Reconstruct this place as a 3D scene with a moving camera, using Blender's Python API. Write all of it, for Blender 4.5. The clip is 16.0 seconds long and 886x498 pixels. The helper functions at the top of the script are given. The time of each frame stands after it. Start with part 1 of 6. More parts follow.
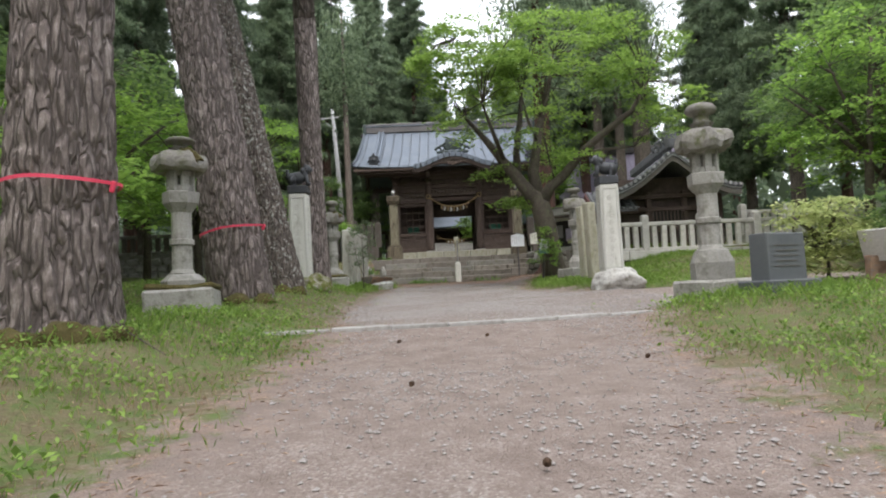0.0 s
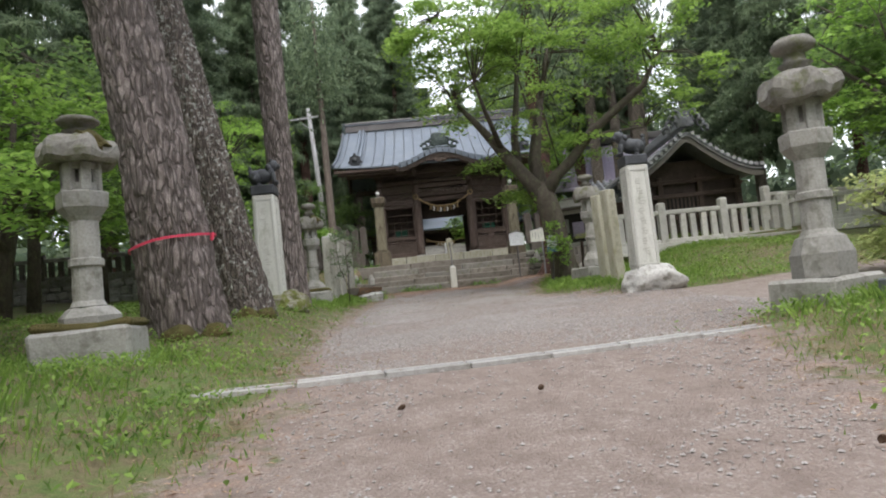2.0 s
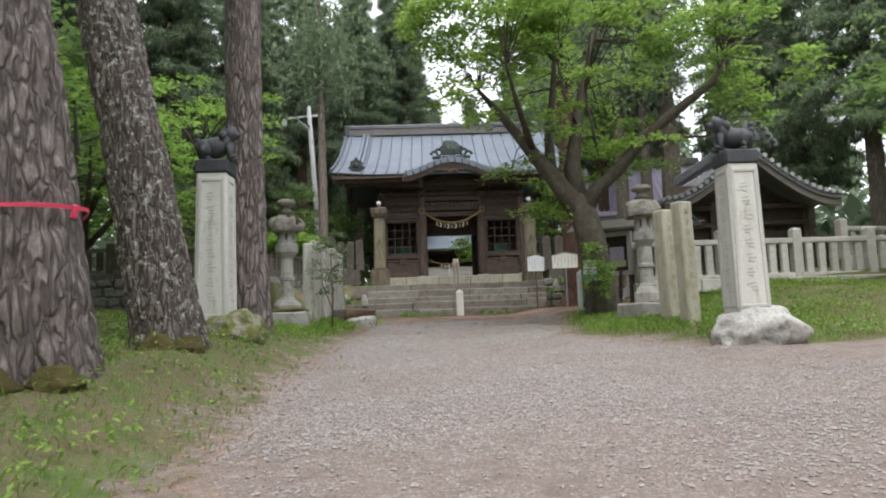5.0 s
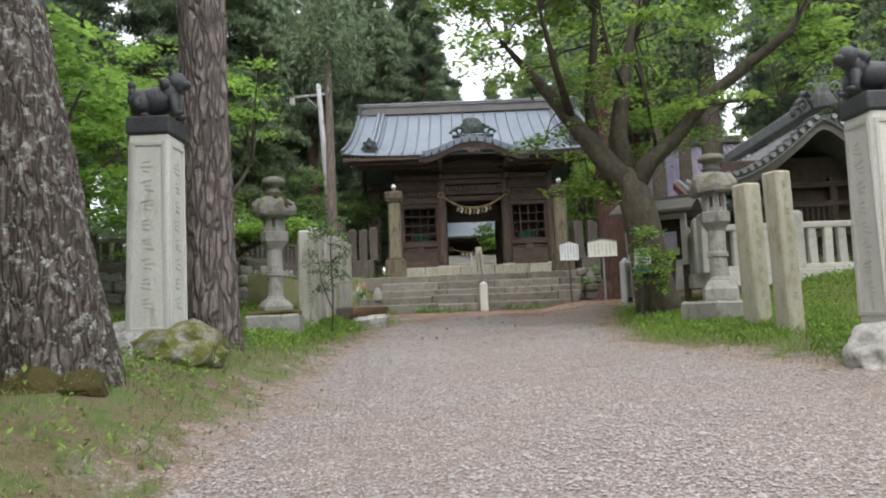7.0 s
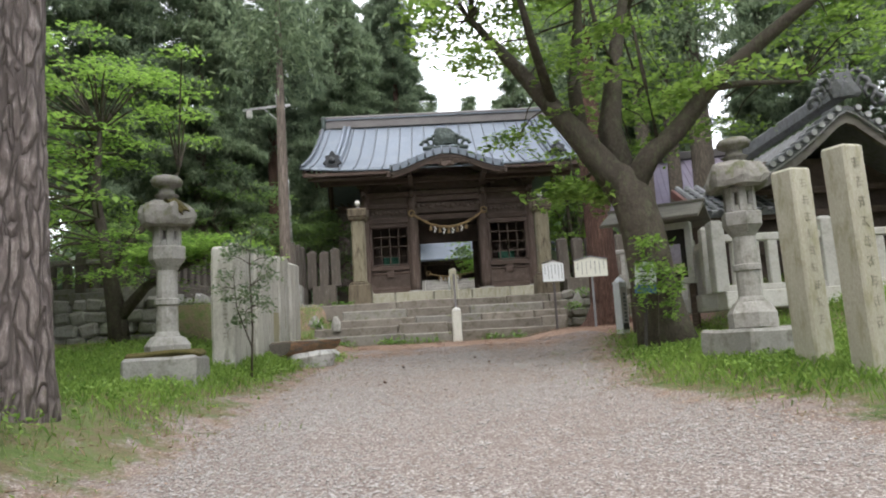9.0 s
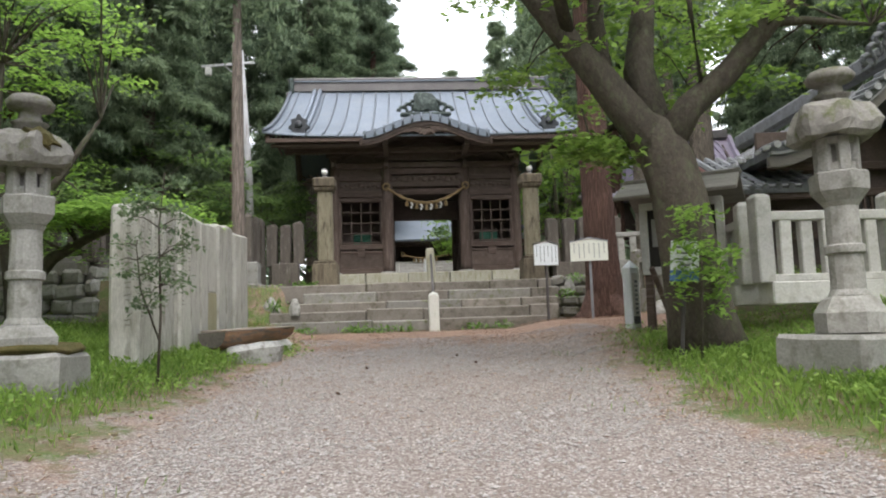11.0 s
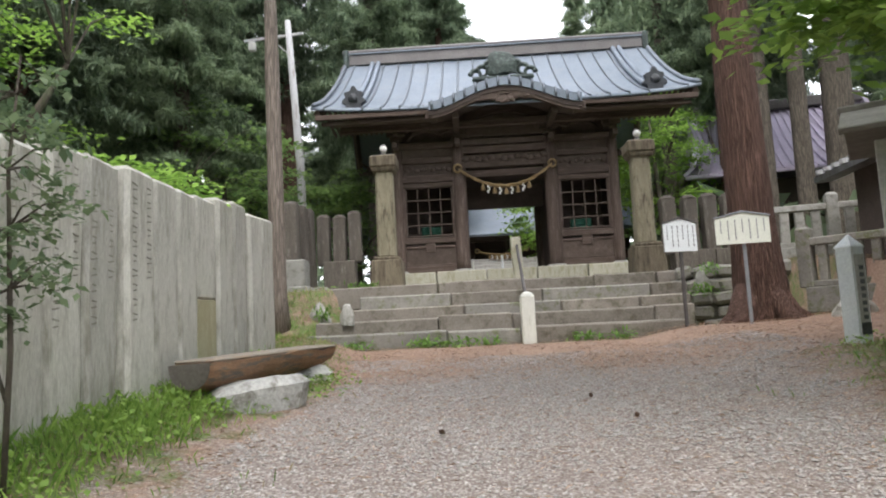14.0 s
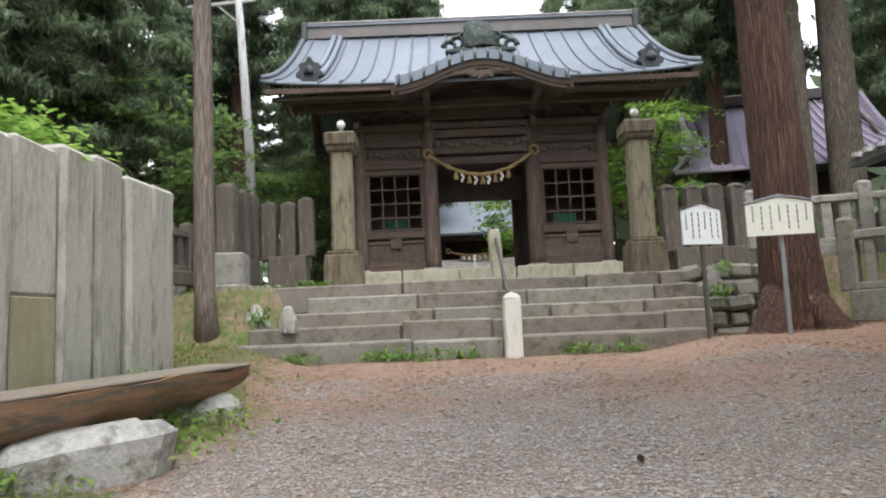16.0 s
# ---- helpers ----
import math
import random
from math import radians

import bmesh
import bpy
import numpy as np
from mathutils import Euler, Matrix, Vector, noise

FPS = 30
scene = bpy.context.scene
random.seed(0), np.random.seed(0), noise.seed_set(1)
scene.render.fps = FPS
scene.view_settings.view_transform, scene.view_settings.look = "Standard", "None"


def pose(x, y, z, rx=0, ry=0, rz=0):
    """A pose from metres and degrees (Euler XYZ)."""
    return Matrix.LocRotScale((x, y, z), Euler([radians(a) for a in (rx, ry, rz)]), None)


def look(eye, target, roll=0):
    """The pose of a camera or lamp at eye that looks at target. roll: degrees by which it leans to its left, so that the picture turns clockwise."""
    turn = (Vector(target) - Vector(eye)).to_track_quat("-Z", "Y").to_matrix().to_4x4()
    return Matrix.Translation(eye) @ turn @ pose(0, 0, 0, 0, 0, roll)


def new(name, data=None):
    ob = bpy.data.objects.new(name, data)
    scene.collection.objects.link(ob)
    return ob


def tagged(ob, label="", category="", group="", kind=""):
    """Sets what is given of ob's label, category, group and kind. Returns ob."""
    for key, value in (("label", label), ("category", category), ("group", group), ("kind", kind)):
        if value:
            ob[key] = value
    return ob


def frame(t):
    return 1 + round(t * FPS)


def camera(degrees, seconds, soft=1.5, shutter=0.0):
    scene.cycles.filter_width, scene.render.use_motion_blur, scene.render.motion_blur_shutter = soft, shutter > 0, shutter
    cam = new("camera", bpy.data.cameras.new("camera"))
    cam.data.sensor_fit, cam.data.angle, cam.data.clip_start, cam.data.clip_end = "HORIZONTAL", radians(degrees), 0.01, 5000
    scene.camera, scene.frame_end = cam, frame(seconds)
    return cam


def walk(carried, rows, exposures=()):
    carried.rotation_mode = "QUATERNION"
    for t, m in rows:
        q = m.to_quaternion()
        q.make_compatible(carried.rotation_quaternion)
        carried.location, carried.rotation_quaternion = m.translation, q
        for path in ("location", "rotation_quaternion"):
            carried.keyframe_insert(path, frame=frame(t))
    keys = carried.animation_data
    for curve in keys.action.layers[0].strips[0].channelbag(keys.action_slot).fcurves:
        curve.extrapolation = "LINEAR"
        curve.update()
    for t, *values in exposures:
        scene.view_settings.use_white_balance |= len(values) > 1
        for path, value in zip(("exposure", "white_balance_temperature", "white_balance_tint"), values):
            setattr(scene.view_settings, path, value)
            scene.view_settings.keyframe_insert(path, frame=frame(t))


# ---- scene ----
cam = camera(66.3, 16.0, soft=2.0)
PATH = [
    (0, (0.322, 0.06, 0.985), (0.352, 2.055, 1.125), -2.7),
    (0.5, (0.275, 0.769, 1.04), (0.27, 2.763, 1.194), -3.2),
    (1, (0.209, 1.518, 1.101), (0.203, 3.509, 1.291), -3.4),
    (1.5, (0.171, 2.245, 1.16), (0.141, 4.239, 1.312), -5.0),
    (2, (0.134, 2.911, 1.222), (0.202, 4.905, 1.367), -5.7),
    (2.5, (0.138, 3.648, 1.246), (0.273, 5.638, 1.385), -5.8),
    (3, (0.103, 4.35, 1.289), (0.162, 6.34, 1.473), -3.5),
    (3.2, (0.071, 4.578, 1.367), (0.145, 6.569, 1.535), -3.3),
    (5.3, (-0.014, 7.507, 1.45), (0.045, 9.494, 1.668), -1.5),
    (5.5, (-0.043, 7.776, 1.477), (0.002, 9.765, 1.687), -0.9),
    (6, (-0.078, 8.428, 1.555), (-0.042, 10.419, 1.743), -0.2),
    (6.5, (0.003, 9.13, 1.617), (0.008, 11.122, 1.802), -1.5),
    (7, (0.107, 9.826, 1.711), (0.113, 11.818, 1.892), -2.3),
    (7.5, (0.29, 10.561, 1.716), (0.325, 12.552, 1.902), -3.2),
    (8, (0.431, 11.287, 1.765), (0.43, 13.274, 1.986), -2.8),
    (8.5, (0.544, 11.983, 1.787), (0.645, 13.965, 2.036), -3.6),
    (9, (0.632, 12.696, 1.821), (0.689, 14.679, 2.075), -3.3),
    (9.2, (0.678, 12.971, 1.824), (0.732, 14.955, 2.072), -3.2),
    (11.3, (0.655, 15.801, 1.973), (0.787, 17.789, 2.152), -1.8),
    (11.5, (0.657, 16.092, 1.976), (0.744, 18.084, 2.141), -1.5),
    (12, (0.583, 16.809, 2.039), (0.645, 18.801, 2.208), -2.0),
    (12.5, (0.524, 17.591, 2.061), (0.472, 19.579, 2.27), -2.1),
    (13, (0.463, 18.311, 2.079), (0.363, 20.296, 2.301), -1.6),
    (13.5, (0.459, 19.001, 2.086), (0.399, 20.987, 2.313), -1.9),
    (14, (0.449, 19.69, 2.133), (0.37, 21.677, 2.347), -2.9),
    (14.5, (0.419, 20.338, 2.178), (0.381, 22.326, 2.393), -2.9),
    (15, (0.392, 21.018, 2.186), (0.371, 23.006, 2.398), -2.9),
    (15.5, (0.387, 21.682, 2.194), (0.348, 23.67, 2.408), -2.3),
    (16, (0.417, 22.349, 2.189), (0.427, 24.337, 2.41), -2.5),
]
walk(cam, [(t, look(eye, target, roll)) for t, eye, target, roll in PATH],
     exposures=((0, 0.84), (5.5, 0.96), (9, 1.2), (12, 1.36), (16, 1.45)))

# ---------------------------------------------------------------- light
world = bpy.data.worlds.new("overcast_sky")
scene.world = world
world.use_nodes = True
wn, wl = world.node_tree.nodes, world.node_tree.links
sky = wn.new("ShaderNodeTexSky")
sky.sky_type = "NISHITA"
sky.sun_disc = False
sky.sun_elevation, sky.sun_rotation = radians(52), radians(205)
sky.air_density, sky.dust_density = 1.0, 4.0
haze = wn.new("ShaderNodeMixRGB")
haze.inputs[0].default_value = 0.78
haze.inputs[2].default_value = (9.0, 9.2, 9.8, 1)
wl.new(sky.outputs[0], haze.inputs[1])
wl.new(haze.outputs[0], wn["Background"].inputs[0])
wn["Background"].inputs[1].default_value = 0.15
sun_data = bpy.data.lights.new("sun", "SUN")
sun_data.energy, sun_data.angle, sun_data.color = 0.8, radians(25), (1.0, 0.96, 0.9)
sun = new("sun", sun_data)
sun.matrix_world = look((0, 0, 30), (-4, 16, 0))

# ---------------------------------------------------------------- materials
def ramp(nt, fac, stops):
    r = nt.nodes.new("ShaderNodeValToRGB")
    el = r.color_ramp.elements
    while len(el) < len(stops):
        el.new(0.5)
    for e, (p, c) in zip(el, stops):
        e.position, e.color = p, (*c, 1)
    nt.links.new(fac, r.inputs[0])
    return r.outputs[0]


def tex_noise(nt, vec, scale, detail=4, rough=0.6):
    n = nt.nodes.new("ShaderNodeTexNoise")
    n.inputs["Scale"].default_value, n.inputs["Detail"].default_value = scale, detail
    n.inputs["Roughness"].default_value = rough
    nt.links.new(vec, n.inputs["Vector"])
    return n.outputs[0]


def mixc(nt, fac, a, b, mode="MIX"):
    m = nt.nodes.new("ShaderNodeMixRGB")
    m.blend_type = mode
    for s, v in zip(m.inputs, (fac, a, b)):
        if hasattr(v, "is_linked"):
            nt.links.new(v, s)
        elif isinstance(v, tuple):
            s.default_value = (*v, 1)
        else:
            s.default_value = v
    return m.outputs[0]


def calc(nt, op, a, b=0.0, clamp=False):
    m = nt.nodes.new("ShaderNodeMath")
    m.operation, m.use_clamp = op, clamp
    for s, v in zip(m.inputs, (a, b)):
        if hasattr(v, "is_linked"):
            nt.links.new(v, s)
        else:
            s.default_value = v
    return m.outputs[0]


def base_mat(name, rough=0.85, metal=0.0):
    m = bpy.data.materials.new(name)
    m.use_nodes = True
    nt = m.node_tree
    b = nt.nodes["Principled BSDF"]
    b.inputs["Roughness"].default_value, b.inputs["Metallic"].default_value = rough, metal
    b.inputs["Specular IOR Level"].default_value = 0.3
    co = nt.nodes.new("ShaderNodeTexCoord").outputs["Object"]
    return m, nt, b, co


def stretched(nt, co, s):
    mp = nt.nodes.new("ShaderNodeMapping")
    mp.inputs["Scale"].default_value = s
    nt.links.new(co, mp.inputs["Vector"])
    return mp.outputs[0]


def bumped(nt, b, h, strength, dist=0.01):
    bp = nt.nodes.new("ShaderNodeBump")
    bp.inputs["Strength"].default_value, bp.inputs["Distance"].default_value = strength, dist
    nt.links.new(h, bp.inputs["Height"])
    nt.links.new(bp.outputs[0], b.inputs["Normal"])


def surface(name, dark, light, stain=None, s1=1.5, s2=25.0, rough=0.85, bump=0.4, metal=0.0, stretch=(1, 1, 1),
            stain_at=(0.5, 0.68), vary=0.25, dist=0.01):
    """Two scales of variation, an optional patchy stain, and a little change from piece to piece."""
    m, nt, b, co = base_mat(name, rough, metal)
    co = stretched(nt, co, stretch)
    oi = nt.nodes.new("ShaderNodeObjectInfo").outputs["Random"]
    big, fine = tex_noise(nt, co, s1, 5), tex_noise(nt, co, s2, 6, 0.7)
    c = ramp(nt, big, [(0.3, dark), (0.7, light)])
    c = mixc(nt, 0.5, c, ramp(nt, fine, [(0.3, tuple(0.55 * v for v in dark)), (0.7, light)]))
    if stain:
        f = ramp(nt, tex_noise(nt, co, s1 * 2.3, 7, 0.7), [(stain_at[0], (0, 0, 0)), (stain_at[1], (1, 1, 1))])
        c = mixc(nt, f, c, stain)
    k = calc(nt, "ADD", calc(nt, "MULTIPLY", oi, vary), 1 - vary / 2)
    kk = nt.nodes.new("ShaderNodeCombineXYZ")
    for s in kk.inputs:
        nt.links.new(k, s)
    c = mixc(nt, 1.0, c, kk.outputs[0], "MULTIPLY")
    nt.links.new(c, b.inputs["Base Color"])
    bumped(nt, b, calc(nt, "ADD", calc(nt, "MULTIPLY", big, 2.0), fine), bump, dist)
    return m


def leafy(name, dark, light, through_light=0.45, dry=None):
    m = bpy.data.materials.new(name)
    m.use_nodes = True
    nt = m.node_tree
    nt.nodes.remove(nt.nodes["Principled BSDF"])
    g = nt.nodes.new("ShaderNodeNewGeometry")
    co = nt.nodes.new("ShaderNodeTexCoord").outputs["Object"]
    f = calc(nt, "ADD", calc(nt, "MULTIPLY", g.outputs["Random Per Island"], 0.6), calc(nt, "MULTIPLY", tex_noise(nt, co, 0.6, 3), 0.5))
    c = ramp(nt, f, [(0.2, dark), (0.85, light)] if not dry else [(0.2, dark), (0.62, light), (0.7, dry), (0.95, dry)])
    d, t = nt.nodes.new("ShaderNodeBsdfPrincipled"), nt.nodes.new("ShaderNodeBsdfTranslucent")
    d.inputs["Roughness"].default_value = 0.55
    d.inputs["Specular IOR Level"].default_value = 0.25
    mx = nt.nodes.new("ShaderNodeMixShader")
    mx.inputs[0].default_value = through_light
    nt.links.new(c, d.inputs["Base Color"])
    nt.links.new(c, t.inputs[0])
    nt.links.new(d.outputs[0], mx.inputs[1])
    nt.links.new(t.outputs[0], mx.inputs[2])
    nt.links.new(mx.outputs[0], nt.nodes["Material Output"].inputs[0])
    return m


def bark(name, dark, light, scale=(5, 5, 1.5), lichen=None, bump=0.8):
    m, nt, b, co = base_mat(name, 0.95)
    sc = stretched(nt, co, scale)
    v = nt.nodes.new("ShaderNodeTexVoronoi")
    v.feature = "DISTANCE_TO_EDGE"
    v.inputs["Scale"].default_value = 2.2
    wz = nt.nodes.new("ShaderNodeTexNoise")
    wz.inputs["Scale"].default_value = 1.6
    nt.links.new(sc, wz.inputs["Vector"])
    warp = mixc(nt, 1.0, sc, wz.outputs["Color"], "ADD")
    nt.links.new(warp, v.inputs["Vector"])
    # Furrows between plates darkened: bark tone plus shade put into the colour.
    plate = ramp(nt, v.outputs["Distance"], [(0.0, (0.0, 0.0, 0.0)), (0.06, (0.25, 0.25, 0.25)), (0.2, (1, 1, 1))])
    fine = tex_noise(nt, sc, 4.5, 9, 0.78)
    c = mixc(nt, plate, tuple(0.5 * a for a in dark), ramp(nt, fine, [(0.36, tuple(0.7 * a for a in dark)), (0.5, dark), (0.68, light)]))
    if lichen:
        f = ramp(nt, tex_noise(nt, co, 11.0, 7, 0.75), [(0.545, (0, 0, 0)), (0.6, (1, 1, 1))])
        c = mixc(nt, f, c, lichen)
    nt.links.new(c, b.inputs["Base Color"])
    bumped(nt, b, calc(nt, "ADD", calc(nt, "MULTIPLY", plate, 1.6), fine), bump, 0.05)
    return m


def ground_material():
    m, nt, b, co = base_mat("gravel_and_grass", 0.95)
    at = nt.nodes.new("ShaderNodeAttribute")
    at.attribute_name = "cover"
    sep = nt.nodes.new("ShaderNodeSeparateColor")
    nt.links.new(at.outputs["Color"], sep.inputs[0])
    big, mid, fine = tex_noise(nt, co, 0.5, 5), tex_noise(nt, co, 3.5, 6, 0.7), tex_noise(nt, co, 30, 5, 0.75)
    vo = nt.nodes.new("ShaderNodeTexVoronoi")
    vo.inputs["Scale"].default_value = 62
    nt.links.new(co, vo.inputs["Vector"])
    stones = ramp(nt, vo.outputs["Color"], [(0.0, (0.12, 0.092, 0.08)), (0.45, (0.228, 0.19, 0.172)), (0.75, (0.38, 0.342, 0.318)), (1.0, (0.71, 0.665, 0.635))])
    dirt = ramp(nt, mid, [(0.3, (0.18, 0.138, 0.118)), (0.7, (0.305, 0.246, 0.215))])
    grav = mixc(nt, ramp(nt, calc(nt, "ADD", calc(nt, "ADD", calc(nt, "MULTIPLY", mid, 0.6), calc(nt, "MULTIPLY", big, 0.6)), calc(nt, "MULTIPLY", sep.outputs[2], 0.3)), [(0.55, (0.1, 0.1, 0.1)), (0.98, (0.95, 0.95, 0.95))]), dirt, stones)
    litter = ramp(nt, tex_noise(nt, stretched(nt, co, (1, 0.6, 1)), 45, 8, 0.85), [(0.36, (0.12, 0.074, 0.053)), (0.5, (0.28, 0.178, 0.127)), (0.64, (0.47, 0.335, 0.255))])
    lf = ramp(nt, calc(nt, "ADD", sep.outputs[1], calc(nt, "MULTIPLY", calc(nt, "SUBTRACT", mid, 0.5), 2.2)), [(0.3, (0, 0, 0)), (0.9, (0.85, 0.85, 0.85))])
    grav = mixc(nt, lf, grav, litter)
    grass = ramp(nt, calc(nt, "ADD", calc(nt, "MULTIPLY", mid, 0.6), calc(nt, "MULTIPLY", fine, 0.4)), [(0.3, (0.05, 0.08, 0.022)), (0.5, (0.12, 0.17, 0.05)), (0.72, (0.2, 0.18, 0.085))])
    soil = ramp(nt, fine, [(0.3, (0.09, 0.066, 0.042)), (0.7, (0.23, 0.175, 0.115))])
    grass = mixc(nt, ramp(nt, calc(nt, "ADD", mid, calc(nt, "MULTIPLY", big, 0.4)), [(0.6, (0, 0, 0)), (0.76, (0.8, 0.8, 0.8))]), grass, soil)
    gf = ramp(nt, calc(nt, "ADD", sep.outputs[0], calc(nt, "MULTIPLY", calc(nt, "SUBTRACT", tex_noise(nt, co, 2.2, 7, 0.75), 0.5), 1.6)), [(0.4, (0, 0, 0)), (0.6, (1, 1, 1))])
    nt.links.new(mixc(nt, gf, grass, grav), b.inputs["Base Color"])
    bumped(nt, b, calc(nt, "ADD", calc(nt, "MULTIPLY", vo.outputs["Distance"], -1.0), fine), 0.85, 0.012)
    return m


STONE = surface("weathered_granite", (0.27, 0.26, 0.24), (0.43, 0.42, 0.39), (0.17, 0.165, 0.14), s1=2.5, s2=40, bump=0.5)
STONE_DARK = surface("dark_mossy_stone", (0.16, 0.15, 0.135), (0.31, 0.295, 0.27), (0.12, 0.13, 0.06), s1=2.5, s2=35, bump=0.6)
LAMP_STONE = surface("brown_mossy_pillar_stone", (0.1, 0.082, 0.058), (0.215, 0.18, 0.125), (0.06, 0.046, 0.034), s1=1.8, s2=40, stretch=(2.5, 2.5, 0.5), bump=0.4, stain_at=(0.45, 0.65))
LAMP_SHAFT = surface("yellowed_mossy_pillar_shaft", (0.15, 0.13, 0.085), (0.31, 0.28, 0.2), (0.08, 0.065, 0.045), s1=1.8, s2=40, stretch=(2.5, 2.5, 0.5), bump=0.4, stain_at=(0.5, 0.66))
STONE_PALE = surface("pale_streaked_granite", (0.50, 0.50, 0.46), (0.68, 0.68, 0.63), (0.33, 0.34, 0.27), s1=2.0, s2=50, stretch=(2.5, 2.5, 0.6), stain_at=(0.55, 0.75), bump=0.25)
STONE_POST = surface("yellowed_stone", (0.36, 0.34, 0.26), (0.52, 0.5, 0.41), (0.26, 0.25, 0.15), s1=1.6, s2=45, stretch=(2, 2, 0.6), bump=0.35)
SLAB = surface("streaked_grey_slab", (0.42, 0.405, 0.36), (0.68, 0.66, 0.6), (0.3, 0.285, 0.24), s1=1.1, s2=34, stretch=(2.2, 2.2, 0.5), stain_at=(0.5, 0.66), bump=0.5, vary=0.3)
SLAB_STAIN = surface("rust_stained_stone", (0.33, 0.29, 0.17), (0.46, 0.43, 0.3), s1=3, s2=40, stretch=(3, 3, 0.6))
ROCK = surface("pale_boulder", (0.36, 0.355, 0.34), (0.62, 0.61, 0.58), (0.2, 0.19, 0.16), s1=3, s2=22, bump=0.8, dist=0.02)
MOSS_ROCK = surface("mossy_boulder", (0.22, 0.2, 0.17), (0.36, 0.34, 0.29), (0.12, 0.13, 0.03), s1=3, s2=22, bump=0.8, dist=0.02, stain_at=(0.42, 0.56))
MOSS = surface("brown_green_moss", (0.06, 0.07, 0.015), (0.17, 0.13, 0.05), s1=4, s2=60, bump=1.0, dist=0.03)
BRONZE = surface("black_bronze", (0.035, 0.038, 0.042), (0.085, 0.09, 0.1), s1=5, s2=40, rough=0.5, bump=0.3)
GRANITE = surface("polished_grey_granite", (0.10, 0.11, 0.12), (0.17, 0.18, 0.19), s1=2, s2=160, rough=0.35, bump=0.05)
INK_PALE = surface("worn_cut_pale", (0.38, 0.37, 0.32), (0.5, 0.49, 0.44), s1=6, s2=60)
INK_POST = surface("worn_cut_yellow", (0.24, 0.225, 0.17), (0.36, 0.34, 0.27), s1=6, s2=60)
INK_SLAB = surface("worn_cut_grey", (0.21, 0.2, 0.17), (0.34, 0.325, 0.28), s1=6, s2=60)
# Shade inside the engraved cuts, put into a dark stroke colour.
CUT_SHADE = surface("engraved_shadowed_cut", (0.10, 0.095, 0.085), (0.17, 0.16, 0.145), s1=6, s2=60)
WOOD = surface("dark_weathered_cedar", (0.066, 0.047, 0.039), (0.145, 0.11, 0.092), (0.16, 0.126, 0.106), s1=2.2, s2=30, stretch=(1.5, 1.5, 1.5), bump=0.5, stain_at=(0.55, 0.75))
WOOD_COL = surface("grey_brown_column_wood", (0.07, 0.048, 0.04), (0.14, 0.102, 0.086), (0.18, 0.14, 0.122), s1=1.8, s2=26, stretch=(4, 4, 0.4), bump=0.6)
WOOD_X = surface("weathered_beam_wood", (0.064, 0.044, 0.036), (0.13, 0.094, 0.078), (0.17, 0.132, 0.115), s1=1.8, s2=26, stretch=(0.4, 4, 4), bump=0.6)
WOOD_DEEP = surface("dark_brown_wood", (0.066, 0.05, 0.044), (0.14, 0.108, 0.094), s1=2, s2=24, bump=0.4)
BENCH = surface("orange_brown_log", (0.13, 0.09, 0.065), (0.30, 0.20, 0.13), (0.15, 0.14, 0.13), s1=1.5, s2=20, stretch=(5, 0.6, 5), bump=0.5)
ROOF = surface("blue_grey_sheet_copper", (0.17, 0.2, 0.245), (0.25, 0.29, 0.345), (0.21, 0.235, 0.265), s1=0.8, s2=14, rough=0.5, metal=0.25, bump=0.1, vary=0.08)
ROOF_RIB = surface("grey_roof_batten", (0.13, 0.15, 0.18), (0.23, 0.255, 0.29), s1=1.5, s2=20, rough=0.42, metal=0.35, bump=0.1)
RIDGE = surface("brown_grey_ridge_copper", (0.13, 0.12, 0.12), (0.23, 0.215, 0.21), s1=1.2, s2=18, rough=0.5, metal=0.2, bump=0.15)
VERDIGRIS = surface("verdigris_bronze", (0.035, 0.046, 0.043), (0.08, 0.1, 0.093), (0.12, 0.16, 0.145), s1=4, s2=40, rough=0.6)
PURPLE = surface("mauve_sheet_roof", (0.37, 0.32, 0.43), (0.5, 0.45, 0.56), s1=0.8, s2=14, rough=0.45, metal=0.2, bump=0.1)
TILE = surface("grey_clay_tile", (0.11, 0.115, 0.125), (0.24, 0.245, 0.26), (0.1, 0.105, 0.09), s1=3, s2=30, rough=0.55, bump=0.3)
TILE_EDGE = surface("pale_tile_edge", (0.3, 0.3, 0.31), (0.5, 0.5, 0.51), s1=3, s2=30, rough=0.6)
TILE_DARK = surface("dark_clay_tile", (0.075, 0.078, 0.085), (0.18, 0.185, 0.195), s1=4, s2=35, rough=0.55, bump=0.4)
RED_WOOD = surface("red_brown_paint", (0.09, 0.036, 0.03), (0.165, 0.072, 0.06), s1=3, s2=30, rough=0.7)
BOARD_GREY = surface("weathered_grey_brown_plank", (0.14, 0.125, 0.11), (0.27, 0.25, 0.225), s1=2, s2=25, stretch=(0.5, 4, 4))
PLASTER = surface("pale_board", (0.5, 0.49, 0.46), (0.62, 0.61, 0.58), s1=1, s2=20)
WHITE = surface("white_painted_board", (0.72, 0.76, 0.8), (0.82, 0.85, 0.87), s1=2, s2=40, rough=0.5, bump=0.05, vary=0.05)
CREAM = surface("cream_painted_board", (0.72, 0.74, 0.66), (0.82, 0.83, 0.75), s1=2, s2=40, rough=0.5, bump=0.05, vary=0.05)
LETTER = surface("faded_black_writing", (0.12, 0.13, 0.14), (0.22, 0.23, 0.24), s1=3, s2=50)
BLUE = surface("blue_printed_band", (0.08, 0.18, 0.38), (0.13, 0.25, 0.47), s1=3, s2=50, rough=0.5)
